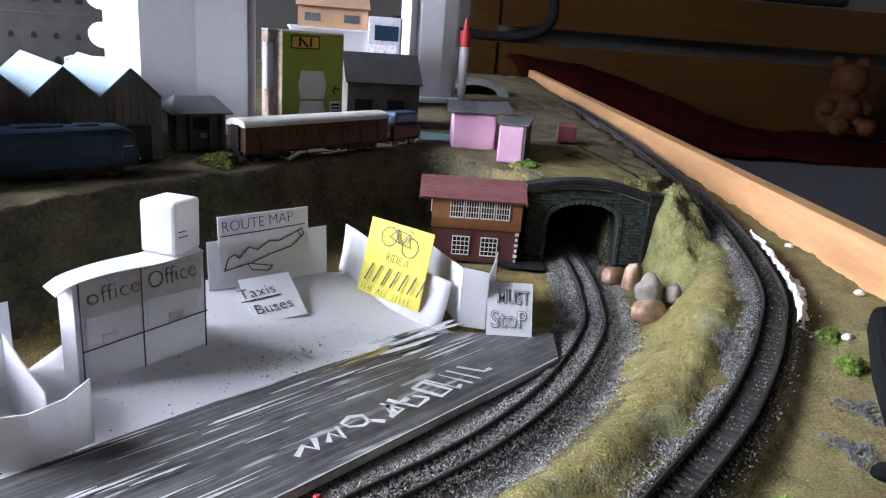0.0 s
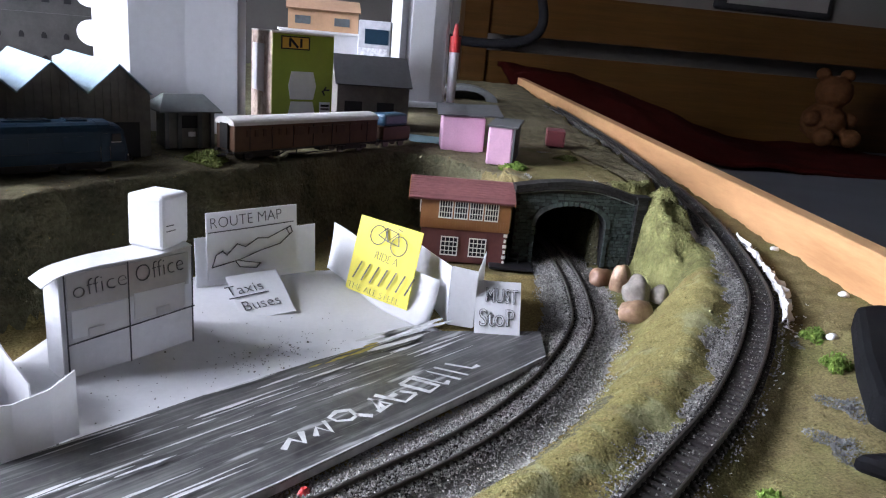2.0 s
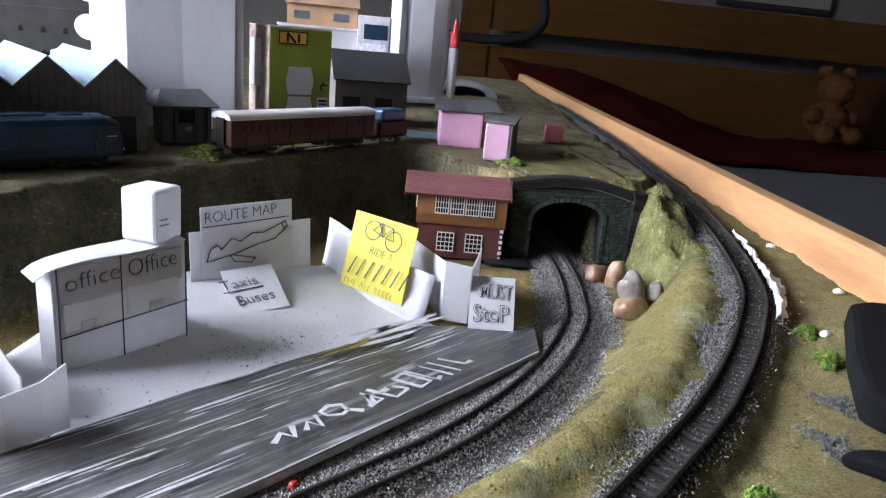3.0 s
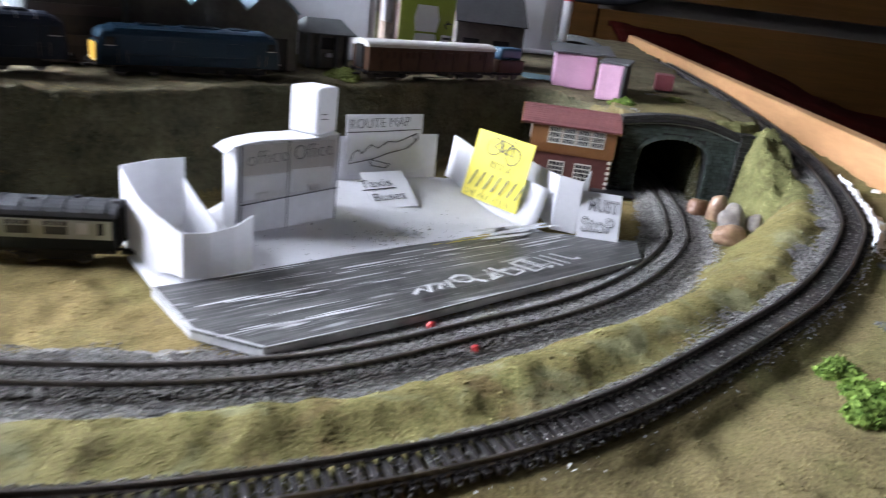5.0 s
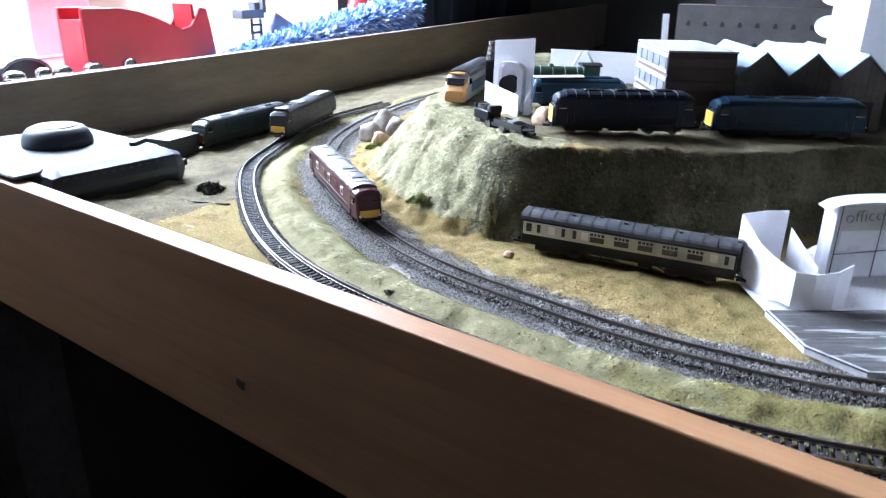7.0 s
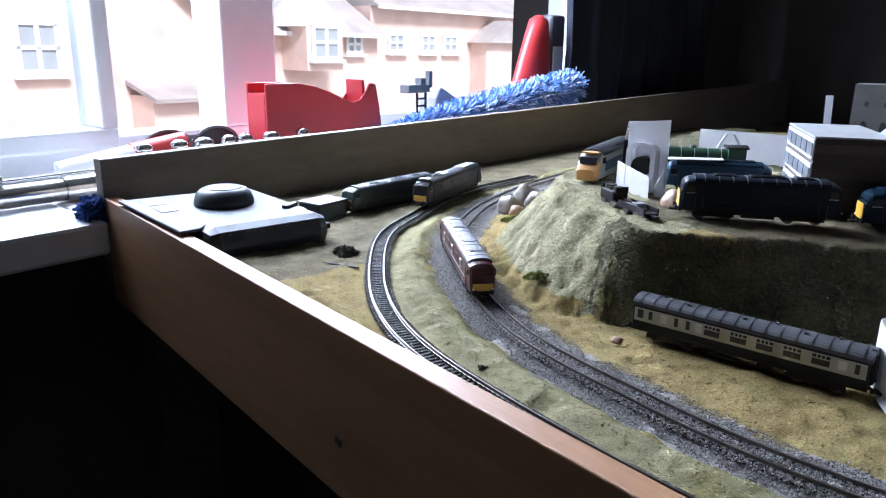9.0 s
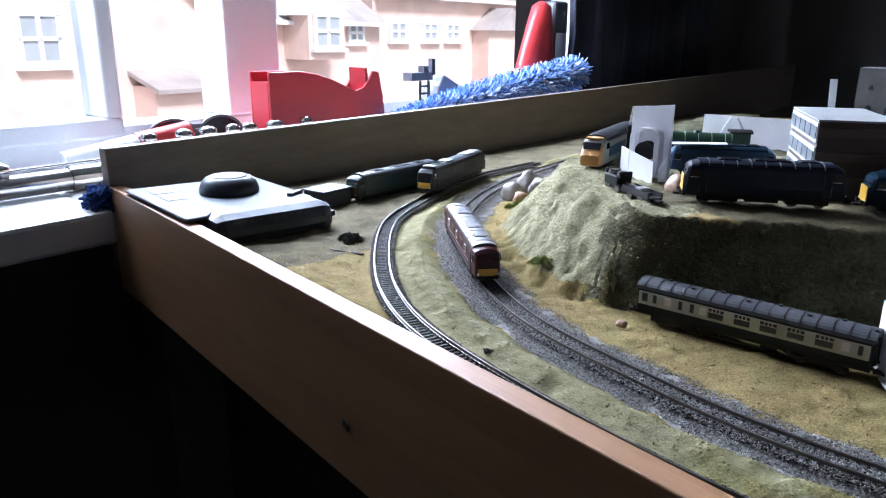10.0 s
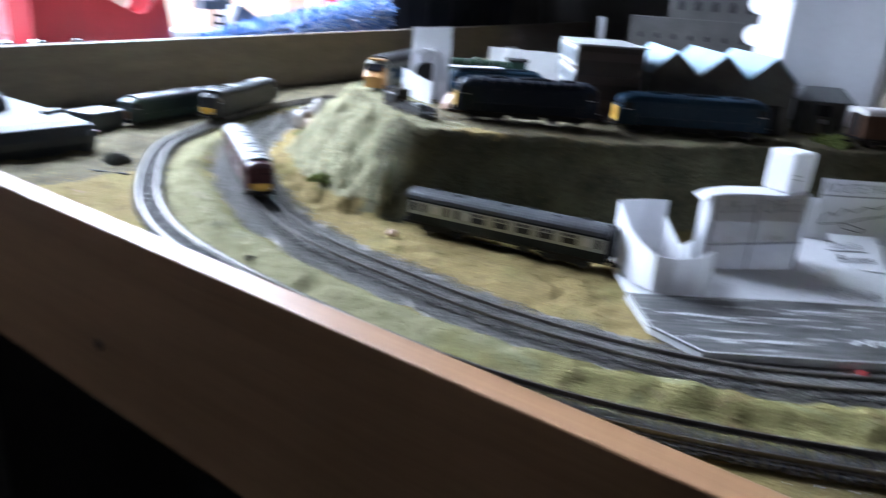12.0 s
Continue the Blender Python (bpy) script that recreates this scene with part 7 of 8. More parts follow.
tube(bm, 0.0066, 0.0066, 0.018, pose(0, 0, 0.060), 20)
part("label_band", bm, REDP, e)
bm = bmesh.new()
tube(bm, 0.0040, 0.0020, 0.014, pose(0, 0, 0.078), 16)
part("cap", bm, REDP, e)
e, w, h = card("loose_sheet", "white paper sheet lying flat on the terrace", "paper sheet", (0.2520, 0.7300, 0.0500), (0.3150, 0.7500, 0.0500), (0.2580, 0.8100, 0.0510), PAPER)
e = thing("card_culvert", "grey card culvert with a black round mouth", "culvert", pose(0.3580, 0.8900, 0.0480, 0, 0, -8))
bm = bmesh.new()
for k in range(14):
    a0, a1 = math.pi * k / 14, math.pi * (k + 1) / 14
    prism(bm, [(r * math.cos(a), 0.42 * r * math.sin(a)) for r, a in ((0.030, a0), (0.030, a1), (0.044, a1), (0.044, a0))], 0.05)
part("rim", bm, GREYR, e)
bm = bmesh.new()
prism(bm, [(0.030 * math.cos(math.pi * k / 12), 0.0126 * math.sin(math.pi * k / 12)) for k in range(13)], 0.002, Matrix.Translation((0, 0.030, 0)))
part("mouth", bm, BLACK, e)


def castle():
    e = thing("card_castle", "dim grey card castle with rows of arched windows", "castle", pose(-0.1150, 0.7700, 0.0500, 0, 0, 14))
    CW = mat("grey_castle_card", (0.055, 0.052, 0.050), 0.85, var=0.15, scale=40, bump=0.15)
    part("main_wall", bx(0, 0, 0, 0.1650, 0.0500, 0.0640), CW, e)
    part("keep", bx(0.0120, 0.006, 0.0640, 0.1050, 0.0380, 0.0340), CW, e)
    part("battlement", bx(0.0300, 0, 0.0980, 0.0560, 0.0300, 0.0080), CW, e)
    bm = bmesh.new()
    tube(bm, 0.0045, 0.0008, 0.014, pose(-0.030, 0, 0.098), 12)
    part("turret", bm, CW, e)
    for row, (z, n) in enumerate(((0.012, 8), (0.040, 8), (0.074, 5))):
        for k in range(n):
            x = (k - (n - 1) / 2) * 0.0195 + (0.012 if row == 2 else 0)
            bm = bmesh.new()
            wd, ht = (0.0034, 0.0075) if row != 1 else (0.0024, 0.0032)
            prism(bm, [(-wd, 0), (wd, 0), (wd, ht), (wd * 0.6, ht + wd * 0.9), (0, ht + wd * 1.3), (-wd * 0.6, ht + wd * 0.9), (-wd, ht)], 0.0008, Matrix.Translation((x, -0.0254 if row < 2 else -0.0134, z)))
            part("window", bm, BLACK, e)


castle()
e = thing("pale_box", "pale grey box standing beside the castle", "box", pose(-0.020, 0.640, 0.0485, 0, 0, 8))
part("body", bx(0, 0, 0, 0.070, 0.030, 0.034), PAPER2, e, bevel=0.001)

# pink foam blocks with slate card on top
e = thing("foam_block", "rough pink foam block under a torn grey card", "foam block", pose(0.2695, 0.4720, 0.0480, 0, 0, -7), "pink foam blocks")
part("block", bx(0.001, 0, 0, 0.0305, 0.0310, 0.0250), PINKF, e, bevel=0.0012)
bm = bmesh.new()
loft(bm, [[(x, -0.018 + 0.002 * math.sin(9 * x * 40), z), (x, 0.024, z + 0.004), (x, 0.024, z + 0.0048), (x, -0.018 + 0.002 * math.sin(9 * x * 40), z + 0.0008)] for x, z in ((-0.018, 0.0252), (-0.008, 0.0256), (0.004, 0.0254), (0.016, 0.0262), (0.028, 0.0270))])
part("torn_card", bm, SLATE, e, "torn grey card")
e = thing("foam_block", "narrow pink foam block with dark card sides", "foam block", pose(0.2920, 0.4330, 0.0480, 0, 0, -20), "pink foam blocks")
part("block", bx(0, 0, 0, 0.0165, 0.0500, 0.0245), PINKF, e, bevel=0.0012)
part("side_card", bx(0.0088, 0.001, 0.0, 0.0012, 0.0520, 0.0246), SLATE, e)
part("top_card", bx(0.001, 0.001, 0.0247, 0.0200, 0.0530, 0.0012), SLATE, e)
e = thing("goods_wagon", "small blue and brown goods wagon behind the coach", "wagon", pose(0.2165, 0.4640, 0.0485, 0, 0, 42))
part("body", bx(0, 0, 0.0055, 0.0280, 0.0150, 0.0090), TEAK, e, bevel=0.0005)
part("blue_load", bx(0, 0, 0.0145, 0.0240, 0.0130, 0.0085), LBLUE, e, "blue covered load", bevel=0.002)
for x in (-0.008, 0.008):
    wheelset(e, x, 0.0030)
part("underframe", bx(0, 0, 0.0036, 0.0290, 0.0110, 0.0020), FRAMEK, e)
e = thing("red_wagon", "small dark red wagon beside the edge board", "wagon", pose(0.3560, 0.5120, 0.0455, 0, 0, 74))
part("body", bx(0, 0, 0.0040, 0.0240, 0.0140, 0.0125), mat("dull_red_paint", (0.16, 0.035, 0.04), 0.6, var=0.15, bump=0.1), e, bevel=0.0006)
for k in range(5):
    part("plank", bx(0, -0.0072, 0.0046 + 0.0024 * k, 0.0236, 0.0005, 0.0020), mat("dull_red_plank", (0.19, 0.045, 0.05), 0.6, var=0.15, bump=0.1), e)
for x in (-0.007, 0.007):
    wheelset(e, x, 0.0028)
e, w, h = card("turquoise_scrap", "faded turquoise card scrap lying on the turf", "card scrap", (0.2350, 0.4900, 0.0490), (0.2590, 0.4800, 0.0492), (0.2380, 0.5200, 0.0500), mat("faded_turquoise", (0.12, 0.20, 0.22), 0.7, var=0.15, bump=0.1))

# ---------------------------------------------------------------- on the window sill
CHROME = mat("silver_plate", (0.55, 0.54, 0.52), 0.18, 1.0, var=0.1, scale=60, bump=0.02)
DGREY = mat("dark_grey_plastic", (0.07, 0.07, 0.08), 0.45, var=0.1, scale=40, bump=0.05)
REDT = mat("red_dispenser_plastic", (0.40, 0.025, 0.035), 0.35, var=0.06, scale=30, bump=0.03)


def flute():
    e = thing("flute", "silver flute with keys lying on the sill", "flute")
    bm = bmesh.new()
    ax = frame_of(wp(-0.16, 0.085, 0.0115), -U, (0, 0, 1))
    turn = frame_of((0, 0, 0), (0, 0, 1), (1, 0, 0))
    def along(s, z=0.0, d=0.085):
        return wp(s, d, z)
    rod("body_tube", "", [along(-0.20, 0.0115), along(0.10, 0.0115), along(0.36, 0.0115)], 0.0110, CHROME, "", e)
    rod("barrel", "", [along(0.005, 0.0115), along(0.045, 0.0115)], 0.0128, CHROME, "", e)
    rod("key_rod", "", [along(-0.14, 0.026, 0.078), along(0.34, 0.030, 0.078)], 0.0016, CHROME, "", e)
    for k, s in enumerate((-0.120, -0.080, -0.055, 0.090, 0.130, 0.160, 0.192, 0.215, 0.252, 0.300)):
        bm = bmesh.new()
        z = 0.026 if s < 0.08 else 0.040
        r = 0.0085 + 0.001 * (k % 3)
        loft(bm, [[tuple(along(s, z + dz) + U * (rr * math.cos(a * math.pi / 10)) + N * (rr * math.sin(a * math.pi / 10))) for a in range(20)] for rr, dz in ((r * 0.95, 0.0), (r, 0.002), (r * 0.9, 0.0055), (r * 0.5, 0.008), (r * 0.1, 0.0088))])
        key = part("key", bm, CHROME, e, smooth=True)
        rod("key_post", "", [along(s, 0.018), along(s, z + 0.001)], 0.0022, CHROME, "", key)


flute()


def dispenser():
    e = thing("tape_dispenser", "red plastic tape dispenser on the sill", "tape dispenser", WM @ pose(0.262, 0.105, SILL_Z))
    prof = [(0, 0), (0.205, 0), (0.1985, 0.060), (0.190, 0.098), (0.178, 0.100), (0.172, 0.090), (0.160, 0.078), (0.145, 0.075), (0.130, 0.080), (0.105, 0.090), (0.080, 0.098), (0.050, 0.103), (0.0, 0.103)]
    for y in (0.0, 0.036):
        bm = bmesh.new()
        prism(bm, prof, 0.004, Matrix.Translation((0, y, 0)))
        part("side_wall", bm, REDT, e, bevel=0.0015)
    bm = bmesh.new()
    prism(bm, [(x, z * 0.93) if z > 0 else (x, z) for x, z in prof[:1] + [(0.203, 0), (0.195, 0.060), (0.160, 0.060), (0.140, 0.055), (0.050, 0.096), (0, 0.098)]], 0.032, Matrix.Translation((0, 0.004, 0)))
    part("core", bm, REDT, e)
    bm = bmesh.new()
    prism(bm, [(0.168, 0.060), (0.176, 0.060), (0.170, 0.104), (0.166, 0.104)], 0.032, Matrix.Translation((0, 0.004, 0)))
    part("cutter_arm", bm, REDT, e)


dispenser()


def scarf():
    """A fluffy boa of blue and white fibre lying over the sill and the board's top."""
    e = thing("fluffy_scarf", "fluffy blue and white scarf along the sill", "scarf")
    FB = mat("blue_fluff", (0.03, 0.11, 0.42), 0.9, var=0.2, scale=90, fine=500, bump=0.4, col2=(0.25, 0.42, 0.75), spec=0.1)
    FW = mat("pale_blue_fluff", (0.35, 0.48, 0.75), 0.9, var=0.2, scale=90, fine=500, bump=0.4, col2=(0.75, 0.80, 0.88), spec=0.1)
    rng = np.random.default_rng(6)
    line = spline([(0.42, 0.09, 0.020), (0.53, 0.085, 0.036), (0.66, 0.08, 0.046), (0.78, 0.078, 0.062), (0.87, 0.074, 0.074), (0.95, 0.070, 0.082)], 0.002)
    for nm, material, count in (("blue_fibre", FB, 12000), ("white_fibre", FW, 8000)):
        V, F = [], []
        for k in range(count):
            p = line[rng.integers(0, len(line))]
            r = 0.012 + 0.024 * min(1, (p[0] - 0.40) / 0.25)
            d = rng.normal(size=3)
            d /= np.linalg.norm(d)
            c = wp(*p)
            q = Vector((U * d[0] * 0.6 + N * d[1] + Vector((0, 0, d[2]))))
            a, b = c + q * r * 0.3, c + q * r * rng.uniform(0.70, 1.05) + Vector((0, 0, -0.002))
            sd = Vector(rng.normal(size=3)).normalized() * 0.0019
            n0 = len(V)
            V += [tuple(a - sd), tuple(a + sd), tuple(b + sd * 0.8), tuple(b - sd * 0.8)]
            F.append((n0, n0 + 1, n0 + 2, n0 + 3))
        me = bpy.data.meshes.new(nm)
        me.from_pydata(V, [], F)
        me.materials.append(material)
        ob = new(nm, me)
        ob.parent = e
        ob["kind"] = "stuff"
    rod("core", "", [wp(*p) for p in line[::40]], 0.014, FB, "", e)


scarf()
bm = bmesh.new()
rg = random.Random(9)
for _ in range(260):
    d = Vector((rg.gauss(0, 1), rg.gauss(0, 1), rg.gauss(0, 1))).normalized()
    c = wp(rg.uniform(-0.016, 0.008), rg.uniform(-0.012, 0.004), rg.uniform(0.002, 0.012))
    tube(bm, 0.0020, 0.0012, 0.010, Matrix.Translation(c) @ d.to_track_quat("Z", "Y").to_matrix().to_4x4(), 5)
tagged(part("scarf_tuft", bm, mat("dark_blue_fluff", (0.02, 0.045, 0.14), 0.9, var=0.3, scale=90, fine=500, bump=0.4, spec=0.1)), "loose end of dark blue fluff over the sill edge", "scarf", kind="stuff")
kn = part("knot", bx(0, 0, -0.0026, 0.0056, 0.0012, 0.0052), mat("dark_pine_knot", (0.030, 0.014, 0.007), 0.6, var=0.3, scale=300, bump=0.3), bevel=0.0012)
kn.parent = bpy.data.objects["wall_front"]
kn.matrix_basis = pose(-0.1275, -0.0002, -0.0422, 0, 20, 0)


def glasses():
    e = thing("sunglasses", "dark sunglasses lying folded on the sill", "sunglasses", WM @ pose(0.190, 0.155, SILL_Z) @ Matrix.Diagonal((0.95, 1, 0.78, 1)))
    for x in (-0.034, 0.034):
        bm = bmesh.new()
        prism(bm, [(x + 0.030 * math.cos(a * math.pi / 10), 0.028 + 0.024 * math.sin(a * math.pi / 10) + 0.012) for a in range(20)], 0.002)
        part("lens", bm, DARKGL, e)
        bm = bmesh.new()
        for a in range(20):
            a0, a1 = a * math.pi / 10, (a + 1) * math.pi / 10
            prism(bm, [(x + r * math.cos(q), 0.040 + 0.8 * r * math.sin(q)) for r, q in ((0.030, a0), (0.030, a1), (0.034, a1), (0.034, a0))], 0.004, Matrix.Translation((0, -0.001, 0)))
        part("rim", bm, DGREY, e)
        part("arm", bx(x * 1.95, 0.035, 0.030, 0.004, 0.075, 0.006), DGREY, e)
    part("bridge", bx(0, 0.001, 0.050, 0.012, 0.004, 0.006), DGREY, e)


glasses()
e = thing("red_capped_tube", "white tube with a red band lying on the sill", "tube")
rod("body", "", [wp(0.03, 0.150, 0.014), wp(0.10, 0.140, 0.026), wp(0.13, 0.136, 0.030)], 0.014, UPVC, "", e)
rod("red_band", "", [wp(0.105, 0.139, 0.027), wp(0.165, 0.132, 0.036)], 0.0148, REDP, "", e)
e = thing("toy_fire_truck", "grey toy vehicle with a black ladder", "toy", WM @ pose(0.600, 0.150, SILL_Z))
part("body", bx(0, 0, 0.004, 0.110, 0.040, 0.030), DGREY, e, bevel=0.003)
bm = bmesh.new()
prism(bm, [(0.010, 0.034), (0.100, 0.034), (0.085, 0.062), (0.030, 0.088), (0.018, 0.070)], 0.036, Matrix.Translation((0, -0.018, 0)))
part("grey_hood", bm, mat("grey_toy_plastic", (0.16, 0.16, 0.19), 0.5, var=0.1, bump=0.04), e, bevel=0.003)
bm = bmesh.new()
for x in (-0.034, -0.014):
    box(bm, x, -0.022, 0.020, 0.003, 0.003, 0.060)
for k in range(5):
    box(bm, -0.024, -0.022, 0.026 + 0.011 * k, 0.020, 0.003, 0.003)
part("ladder", bm, BLACK, e, "black toy ladder")
bm = bmesh.new()
box(bm, -0.025, -0.010, 0.080, 0.050, 0.018, 0.012)
box(bm, -0.012, -0.010, 0.092, 0.012, 0.012, 0.010)
part("platform", bm, DGREY, e)
part("post", bx(0.020, 0.0, 0.086, 0.008, 0.008, 0.026), GREYP, e)
for x in (-0.038, 0.038):
    for y in (-0.022, 0.022):
        bm = bmesh.new()
        tube(bm, 0.012, 0.012, 0.008, pose(x, y - 0.004, 0.012, -90, 0, 0), 20)
        part("wheel", bm, BLACK, e)
# red toy figure as one plain shape
bm = bmesh.new()
loft(bm, [[(rx * math.cos(a * math.pi / 12), ry * math.sin(a * math.pi / 12), z) for a in range(24)] for rx, ry, z in ((0.066, 0.030, 0), (0.062, 0.028, 0.060), (0.048, 0.024, 0.120), (0.030, 0.022, 0.175), (0.020, 0.018, 0.205), (0.007, 0.007, 0.214))])
ob = part("toy_figure", bm, REDP, smooth=True)
ob.matrix_basis = WM @ pose(0.925, 0.155, SILL_Z, 0, 8, 0)
tagged(ob, "plain red caped toy figure on the sill", "toy")
e = thing("dark_toy_block", "dark grey toy block with a pale face plate", "toy", WM @ pose(1.015, 0.165, SILL_Z))
part("body", bx(0, 0, 0, 0.050, 0.040, 0.215), DGREY, e, bevel=0.006)
part("face_plate", bx(-0.004, -0.021, 0.105, 0.034, 0.003, 0.050), UPVC, e, bevel=0.001)

CURT = mat("navy_curtain", (0.010, 0.012, 0.022), 0.9, var=0.15, scale=12, fine=500, bump=0.3)
bm = bmesh.new()
rings = []
for k in range(60):
    s = 0.985 + 0.76 * k / 59
    d = 0.105 + 0.018 * math.sin(k * 0.75) + 0.008 * math.sin(k * 1.9)
    rings.append([tuple(wp(s + 0.02 * math.sin(z * 9 + k * 0.3) * (z < 0.3), d, z)) for z in (0.012, 0.15, 0.4, 0.8, 1.25)])
vv = [[bm.verts.new(p) for p in r] for r in rings]
for a, b in zip(vv, vv[1:]):
    for k in range(4):
        bm.faces.new((a[k], b[k], b[k + 1], a[k + 1]))
ob = part("curtain", bm, CURT, smooth=True)
ob.modifiers.new("thick", "SOLIDIFY").thickness = 0.003
tagged(ob, "dark navy curtain hanging beside the window", "curtain")
slab("baseboard", -0.72, 0.58, 0.03, 1.35, -0.074, -0.060, SHEDW, "timber base under the layout", "baseboard")
part_t = thing("table", "dark wooden table under the layout", "table")
part("tabletop", bx(-0.07, 0.74, -0.104, 1.20, 1.28, 0.030), SHEDW, part_t)
for x in (-0.60, 0.46):
    for y in (0.08, 1.30):
        part("leg", bx(x, y, -0.75, 0.06, 0.06, 0.646), SHEDW, part_t)

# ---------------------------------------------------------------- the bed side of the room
# the corner's lack of light is put into these dark base colours
BEDW = wood_mat("shade_darkened_pine", (0.032, 0.0145, 0.0035), (0.058, 0.025, 0.0062), 0)
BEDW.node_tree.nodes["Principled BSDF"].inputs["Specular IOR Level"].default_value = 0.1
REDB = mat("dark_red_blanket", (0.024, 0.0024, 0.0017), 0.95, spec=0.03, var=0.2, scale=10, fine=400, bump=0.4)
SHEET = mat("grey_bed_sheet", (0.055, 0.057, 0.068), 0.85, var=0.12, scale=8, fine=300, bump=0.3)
e = thing("bed", "wooden bed with grey sheets in the shade", "bed")
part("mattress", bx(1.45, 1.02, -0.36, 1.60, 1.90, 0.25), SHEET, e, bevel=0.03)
part("side_panel", bx(1.45, 2.005, -0.50, 1.70, 0.04, 0.600), BEDW, e, "brown pine side panel, darkened for the dim corner")
part("upper_rail", bx(1.45, 2.010, 0.145, 1.70, 0.05, 0.120), BEDW, e, "brown pine rail, darkened for the dim corner")
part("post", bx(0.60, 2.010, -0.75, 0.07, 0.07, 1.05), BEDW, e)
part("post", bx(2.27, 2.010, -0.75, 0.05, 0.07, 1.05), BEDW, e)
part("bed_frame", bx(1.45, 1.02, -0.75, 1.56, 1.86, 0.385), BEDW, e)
xs, ys = np.linspace(0.62, 1.75, 46), np.linspace(1.42, 1.95, 36)
X, Y = np.meshgrid(xs, ys)
Z = -0.100 + 0.17 * smooth01((Y - 1.2) / 0.7) * smooth01((1.45 - X) / 0.75) + 0.012 * fbm(X, Y, 5.0).reshape(X.shape)
Xs = X + 0.10 * (Y - 1.5)
me = bpy.data.meshes.new("blanket")
idx = np.arange(X.size).reshape(X.shape)
q = np.stack([idx[:-1, :-1], idx[:-1, 1:], idx[1:, 1:], idx[1:, :-1]], -1).reshape(-1, 4)
me.from_pydata(np.stack([Xs, Y, Z], -1).reshape(-1, 3).tolist(), [], q.tolist())
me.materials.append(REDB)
me.polygons.foreach_set("use_smooth", np.ones(len(q), bool))
ob = tagged(new("blanket", me), "dark red blanket heaped on the bed", "blanket")
ob.modifiers.new("thick", "SOLIDIFY").thickness = 0.012
# plush toy as one plain shape, its brown dimmed like the bed
bm = bmesh.new()
for x, y, z, r in ((0, 0, 0.075, 0.075), (0, -0.02, 0.185, 0.060), (-0.045, -0.01, 0.245, 0.024), (0.045, -0.01, 0.245, 0.024), (-0.07, -0.03, 0.09, 0.030), (0.07, -0.03, 0.09, 0.030), (-0.05, -0.08, 0.03, 0.035), (0.05, -0.08, 0.03, 0.035)):
    vs = bmesh.ops.create_icosphere(bm, subdivisions=2, radius=r)["verts"]
    bmesh.ops.transform(bm, matrix=Matrix.Translation((x, y, z)), verts=vs)
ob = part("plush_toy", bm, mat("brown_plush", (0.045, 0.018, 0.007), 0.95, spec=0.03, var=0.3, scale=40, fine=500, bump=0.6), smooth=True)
ob.matrix_basis = pose(1.60, 1.80, -0.075) @ Matrix.Diagonal((0.85, 0.85, 0.78, 1))
md = ob.modifiers.new("merge", "REMESH")
md.mode, md.voxel_size, md.use_smooth_shade = "VOXEL", 0.006, True
tagged(ob, "brown plush toy sitting on the bed", "toy")
# monitor-like framed panel on the wall above the bed rail
e = thing("framed_panel", "pale rectangular panel in a black frame on the wall", "frame", pose(1.62, 2.185, 0.285))
part("frame", bx(0, 0, 0, 0.42, 0.02, 0.34), BLACK, e, bevel=0.01)
part("panel", bx(0.01, -0.011, 0.02, 0.36, 0.006, 0.30), LOWWALL, e)
rod("cable_hose", "thick black cable hanging in a loop", [(0.30, 1.50, 0.135), (0.42, 1.46, 0.120), (0.56, 1.44, 0.118), (0.63, 1.44, 0.150), (0.62, 1.46, 0.230), (0.56, 1.52, 0.420), (0.50, 1.60, 0.75), (0.48, 1.66, 1.64)], 0.010, POUCH, "cable")
rod("cable_hose", "thin black cable looped on the wall", [(1.98, 1.96, 0.20), (2.02, 1.95, 0.12), (2.10, 1.95, 0.10), (2.16, 1.95, 0.16), (2.20, 1.96, 0.25)], 0.006, BLACK, "cable")

# ---------------------------------------------------------------- outside the window
HBRICK = mat("pale_red_brick", (0.66, 0.50, 0.44), 0.85, var=0.12, scale=1.2, fine=18, bump=0.2)
HROOF = mat("brown_roof_tiles", (0.40, 0.36, 0.345), 0.8, var=0.15, scale=1.5, fine=20, bump=0.3)
HGL = mat("house_window_glass", (0.36, 0.39, 0.42), 0.15, var=0.1, scale=2, bump=0.0)
ASPH = mat("street_ground", (0.45, 0.44, 0.43), 0.9, var=0.2, scale=1.0, fine=40, bump=0.2)
WS = 16.0
bm = bmesh.new()
box(bm, 0, 0, -3.2, 600, 600, 0.4, 0, WM)
tagged(part("ground_outside", bm, ASPH), "grey street outside the window", "street", kind="structure")


def hwin(e, s, z, w, h, d, n=2):
    wnd = part("window", bx(s, d - 0.02, z, w, 0.06, h), HGL, e)
    bm = bmesh.new()
    for k in range(n + 1):
        box(bm, s - w / 2 + w * k / n, d - 0.06, z, 0.09, 0.08, h)
    for k in range(3):
        box(bm, s, d - 0.06, z + h * k / 2 - 0.04, w + 0.1, 0.08, 0.09)
    part("window_frame", bm, UPVC, wnd)
    part("sill", bx(s, d - 0.10, z - 0.14, w + 0.3, 0.2, 0.10), UPVC, wnd)


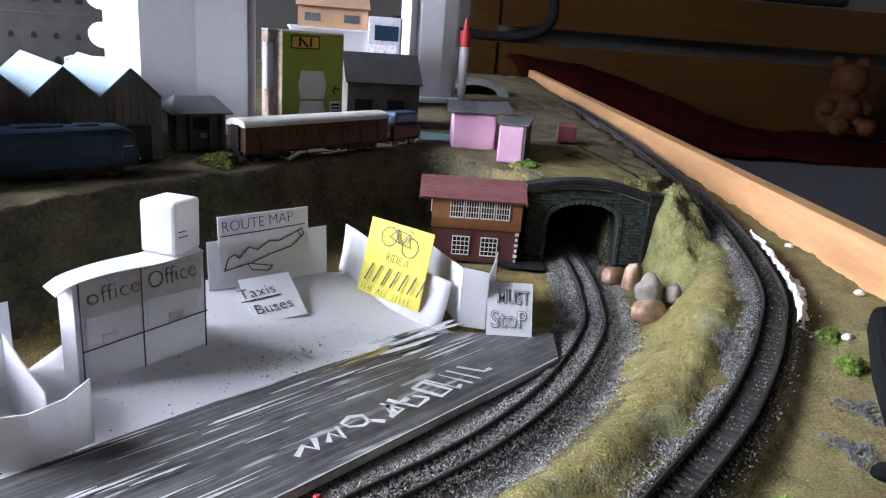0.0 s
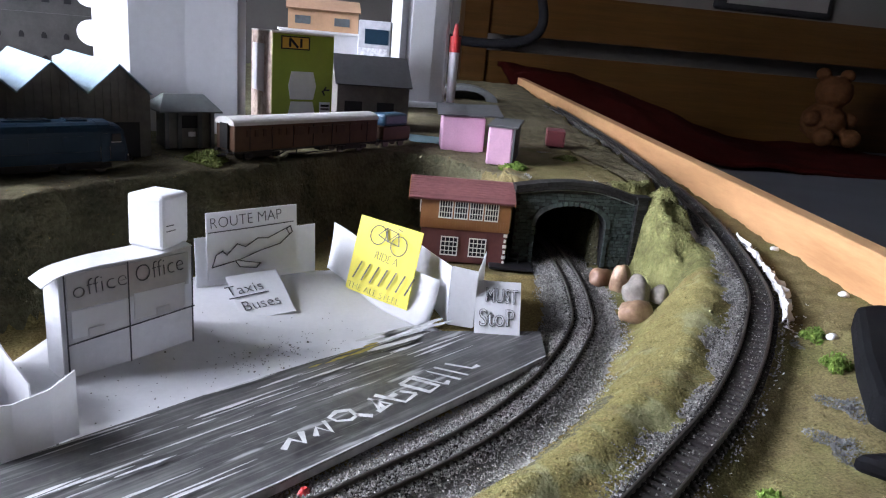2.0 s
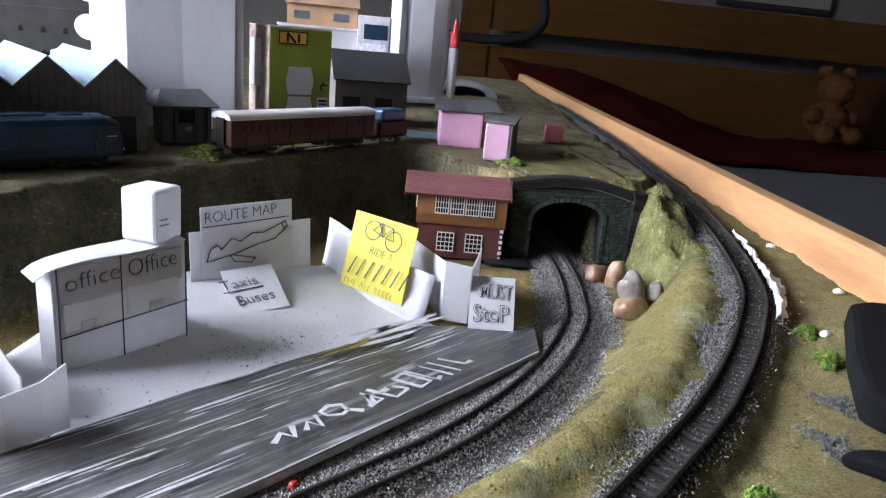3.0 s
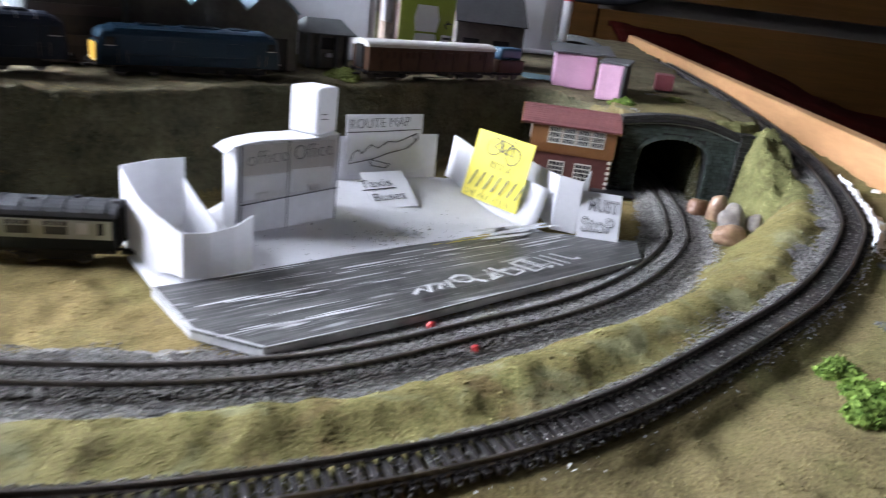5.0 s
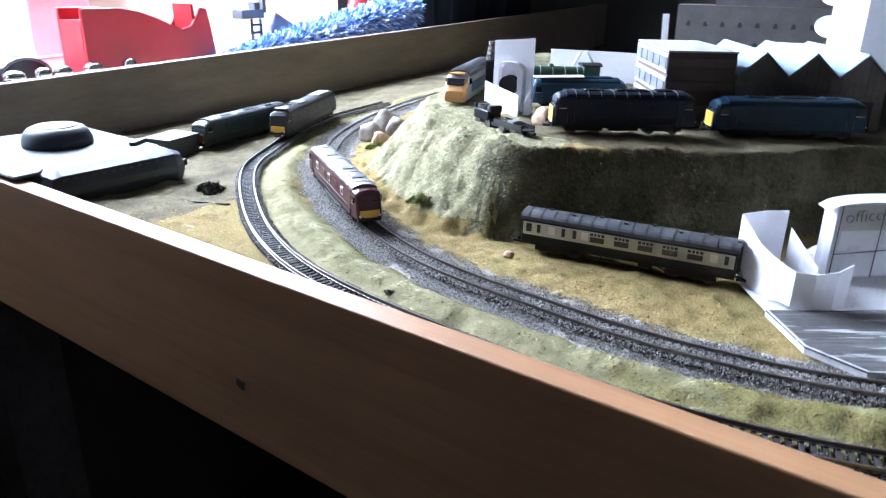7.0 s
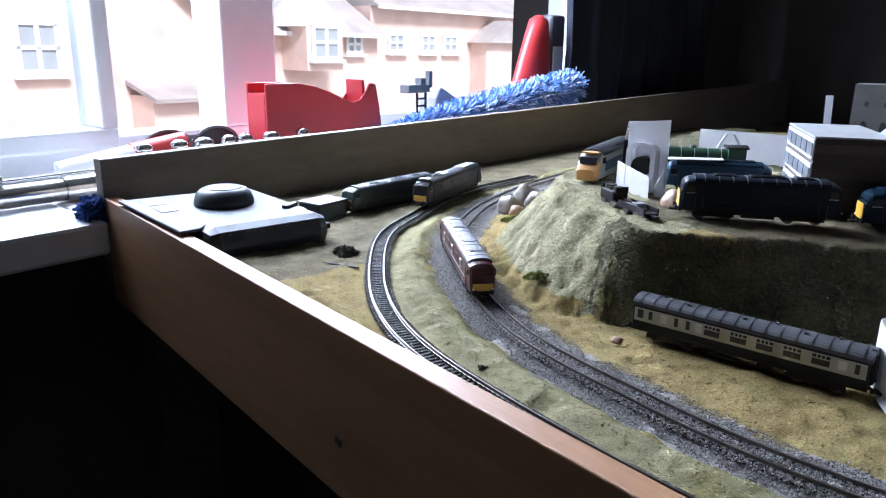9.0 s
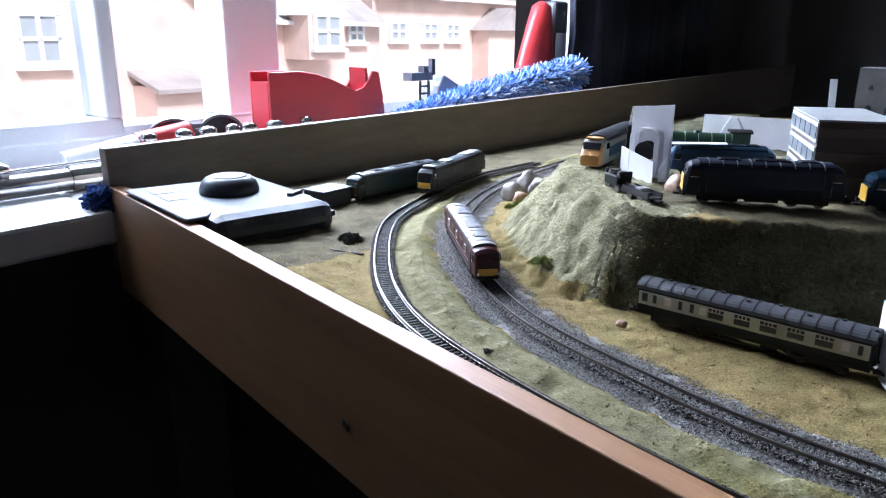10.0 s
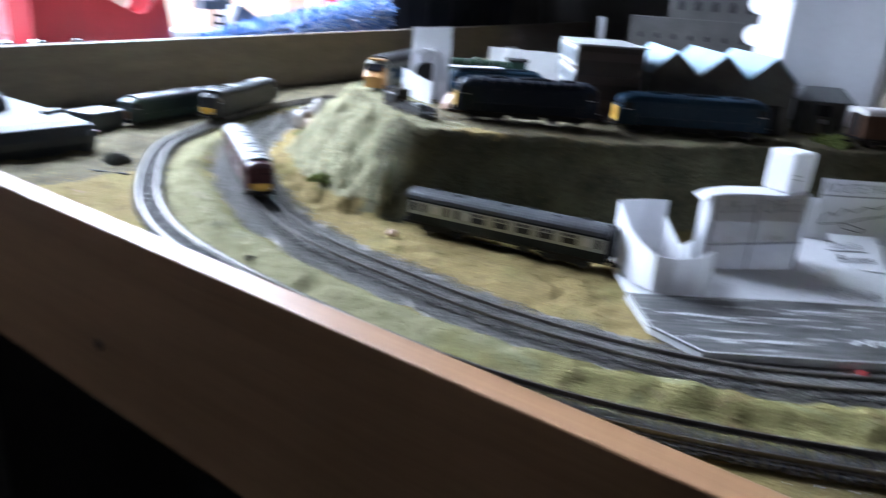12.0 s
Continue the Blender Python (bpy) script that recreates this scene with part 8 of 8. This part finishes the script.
def house(name, label, s0, s1, eave, ridge, d, depth, gable=False):
    e = thing(name, label, "house", WM.copy())
    w = s1 - s0
    part("wall", bx((s0 + s1) / 2, d + depth / 2, -3.0, w, depth, eave + 3.0), HBRICK, e)
    if gable:
        bm = bmesh.new()
        prism(bm, [(s0, eave), (s1, eave), ((s0 + s1) / 2, ridge)], depth, Matrix.Translation((0, d, 0)))
        part("gable_wall", bm, HBRICK, e)
        run = math.hypot(w / 2, ridge - eave) + 0.4
        a = math.degrees(math.atan2(ridge - eave, w / 2))
        for s in (-1, 1):
            m = pose((s0 + s1) / 2, d + depth / 2, ridge, 0, s * a, 0)
            part("roof", bx(s * run / 2, 0, 0.0, run, depth + 0.6, 0.12, 0, m), HROOF, e)
            part("bargeboard", bx(s * run / 2, -depth / 2 - 0.32, -0.16, run, 0.06, 0.26, 0, m), UPVC, e)
    else:
        bm = bmesh.new()
        prism(bm, [(d - 0.4, eave), (d + depth / 2, ridge), (d + depth + 0.4, eave)], w, Matrix.Translation((s0, 0, 0)) @ pose(0, 0, 0, 0, 0, 90) @ Matrix.Diagonal((1, -1, 1, 1)))
        part("roof", bm, HROOF, e)
        part("gutter", bx((s0 + s1) / 2, d - 0.42, eave - 0.1, w, 0.12, 0.12), UPVC, e)
    return e


h1 = house("house", "pale brick gabled house across the street", 3.9, 10.9, 0.55, 3.6, WS, 8, True)
hwin(h1, 10.0, -1.65, 0.45, 0.75, WS, 1)
hwin(h1, 6.4, -0.45, 0.8, 1.0, WS)
part("porch_roof", bx(9.05, WS - 0.7, -0.95, 1.6, 1.4, 0.10, 0, pose(0, WS - 0.7, -0.75, 16, 0, 0) @ Matrix.Translation((0, -WS + 0.7, 0.75))), HROOF, h1)
part("porch", bx(9.05, WS - 0.5, -3.0, 1.4, 1.0, 2.0), HBRICK, h1)
h2 = house("house", "pale brick house with a dormer window", 12.0, 17.2, 0.55, 3.2, WS + 0.5, 8)
part("dormer", bx(13.95, WS + 0.2, -0.5, 1.35, 1.6, 1.25), HBRICK, h2)
bm = bmesh.new()
prism(bm, [(13.0, 0.70), (13.95, 1.45), (14.9, 0.70)], 1.8, Matrix.Translation((0, WS - 0.6, 0)))
part("dormer_roof", bm, UPVC, h2)
hwin(h2, 13.95, -0.15, 0.95, 0.85, WS - 0.6)
hwin(h2, 16.1, 0.0, 0.6, 0.5, WS + 0.5)
h3 = house("house", "long pale brick terraced house across the street", 17.4, 30.0, 1.5, 4.2, WS + 1.0, 9)
for s in (18.6, 20.3, 21.6, 25.5):
    hwin(h3, s, 0.05, 0.75, 0.55, WS + 1.0)
part("side_bay", bx(24.0, WS + 0.6, -3.0, 2.2, 0.8, 3.4), HBRICK, h3)
bm = bmesh.new()
prism(bm, [(22.7, 0.40), (24.0, 1.25), (25.3, 0.40)], 1.4, Matrix.Translation((0, WS - 0.1, 0)))
part("bay_roof", bm, HROOF, h3)
h0 = house("house", "pale brick house beyond the opened casement", -6.0, 3.6, 0.6, 3.2, WS - 1, 8)
for s in (0.8, 2.6):
    hwin(h0, s, -1.2, 1.0, 1.1, WS - 1)
for s in (6.0, 16.0):
    bm = bmesh.new()
    box(bm, s, WS - 4.0, -3.0, 8.6, 0.25, 0.9, 0, WM)
    tagged(part("garden_wall", bm, HBRICK), "low pale brick garden wall along the street", "garden wall")
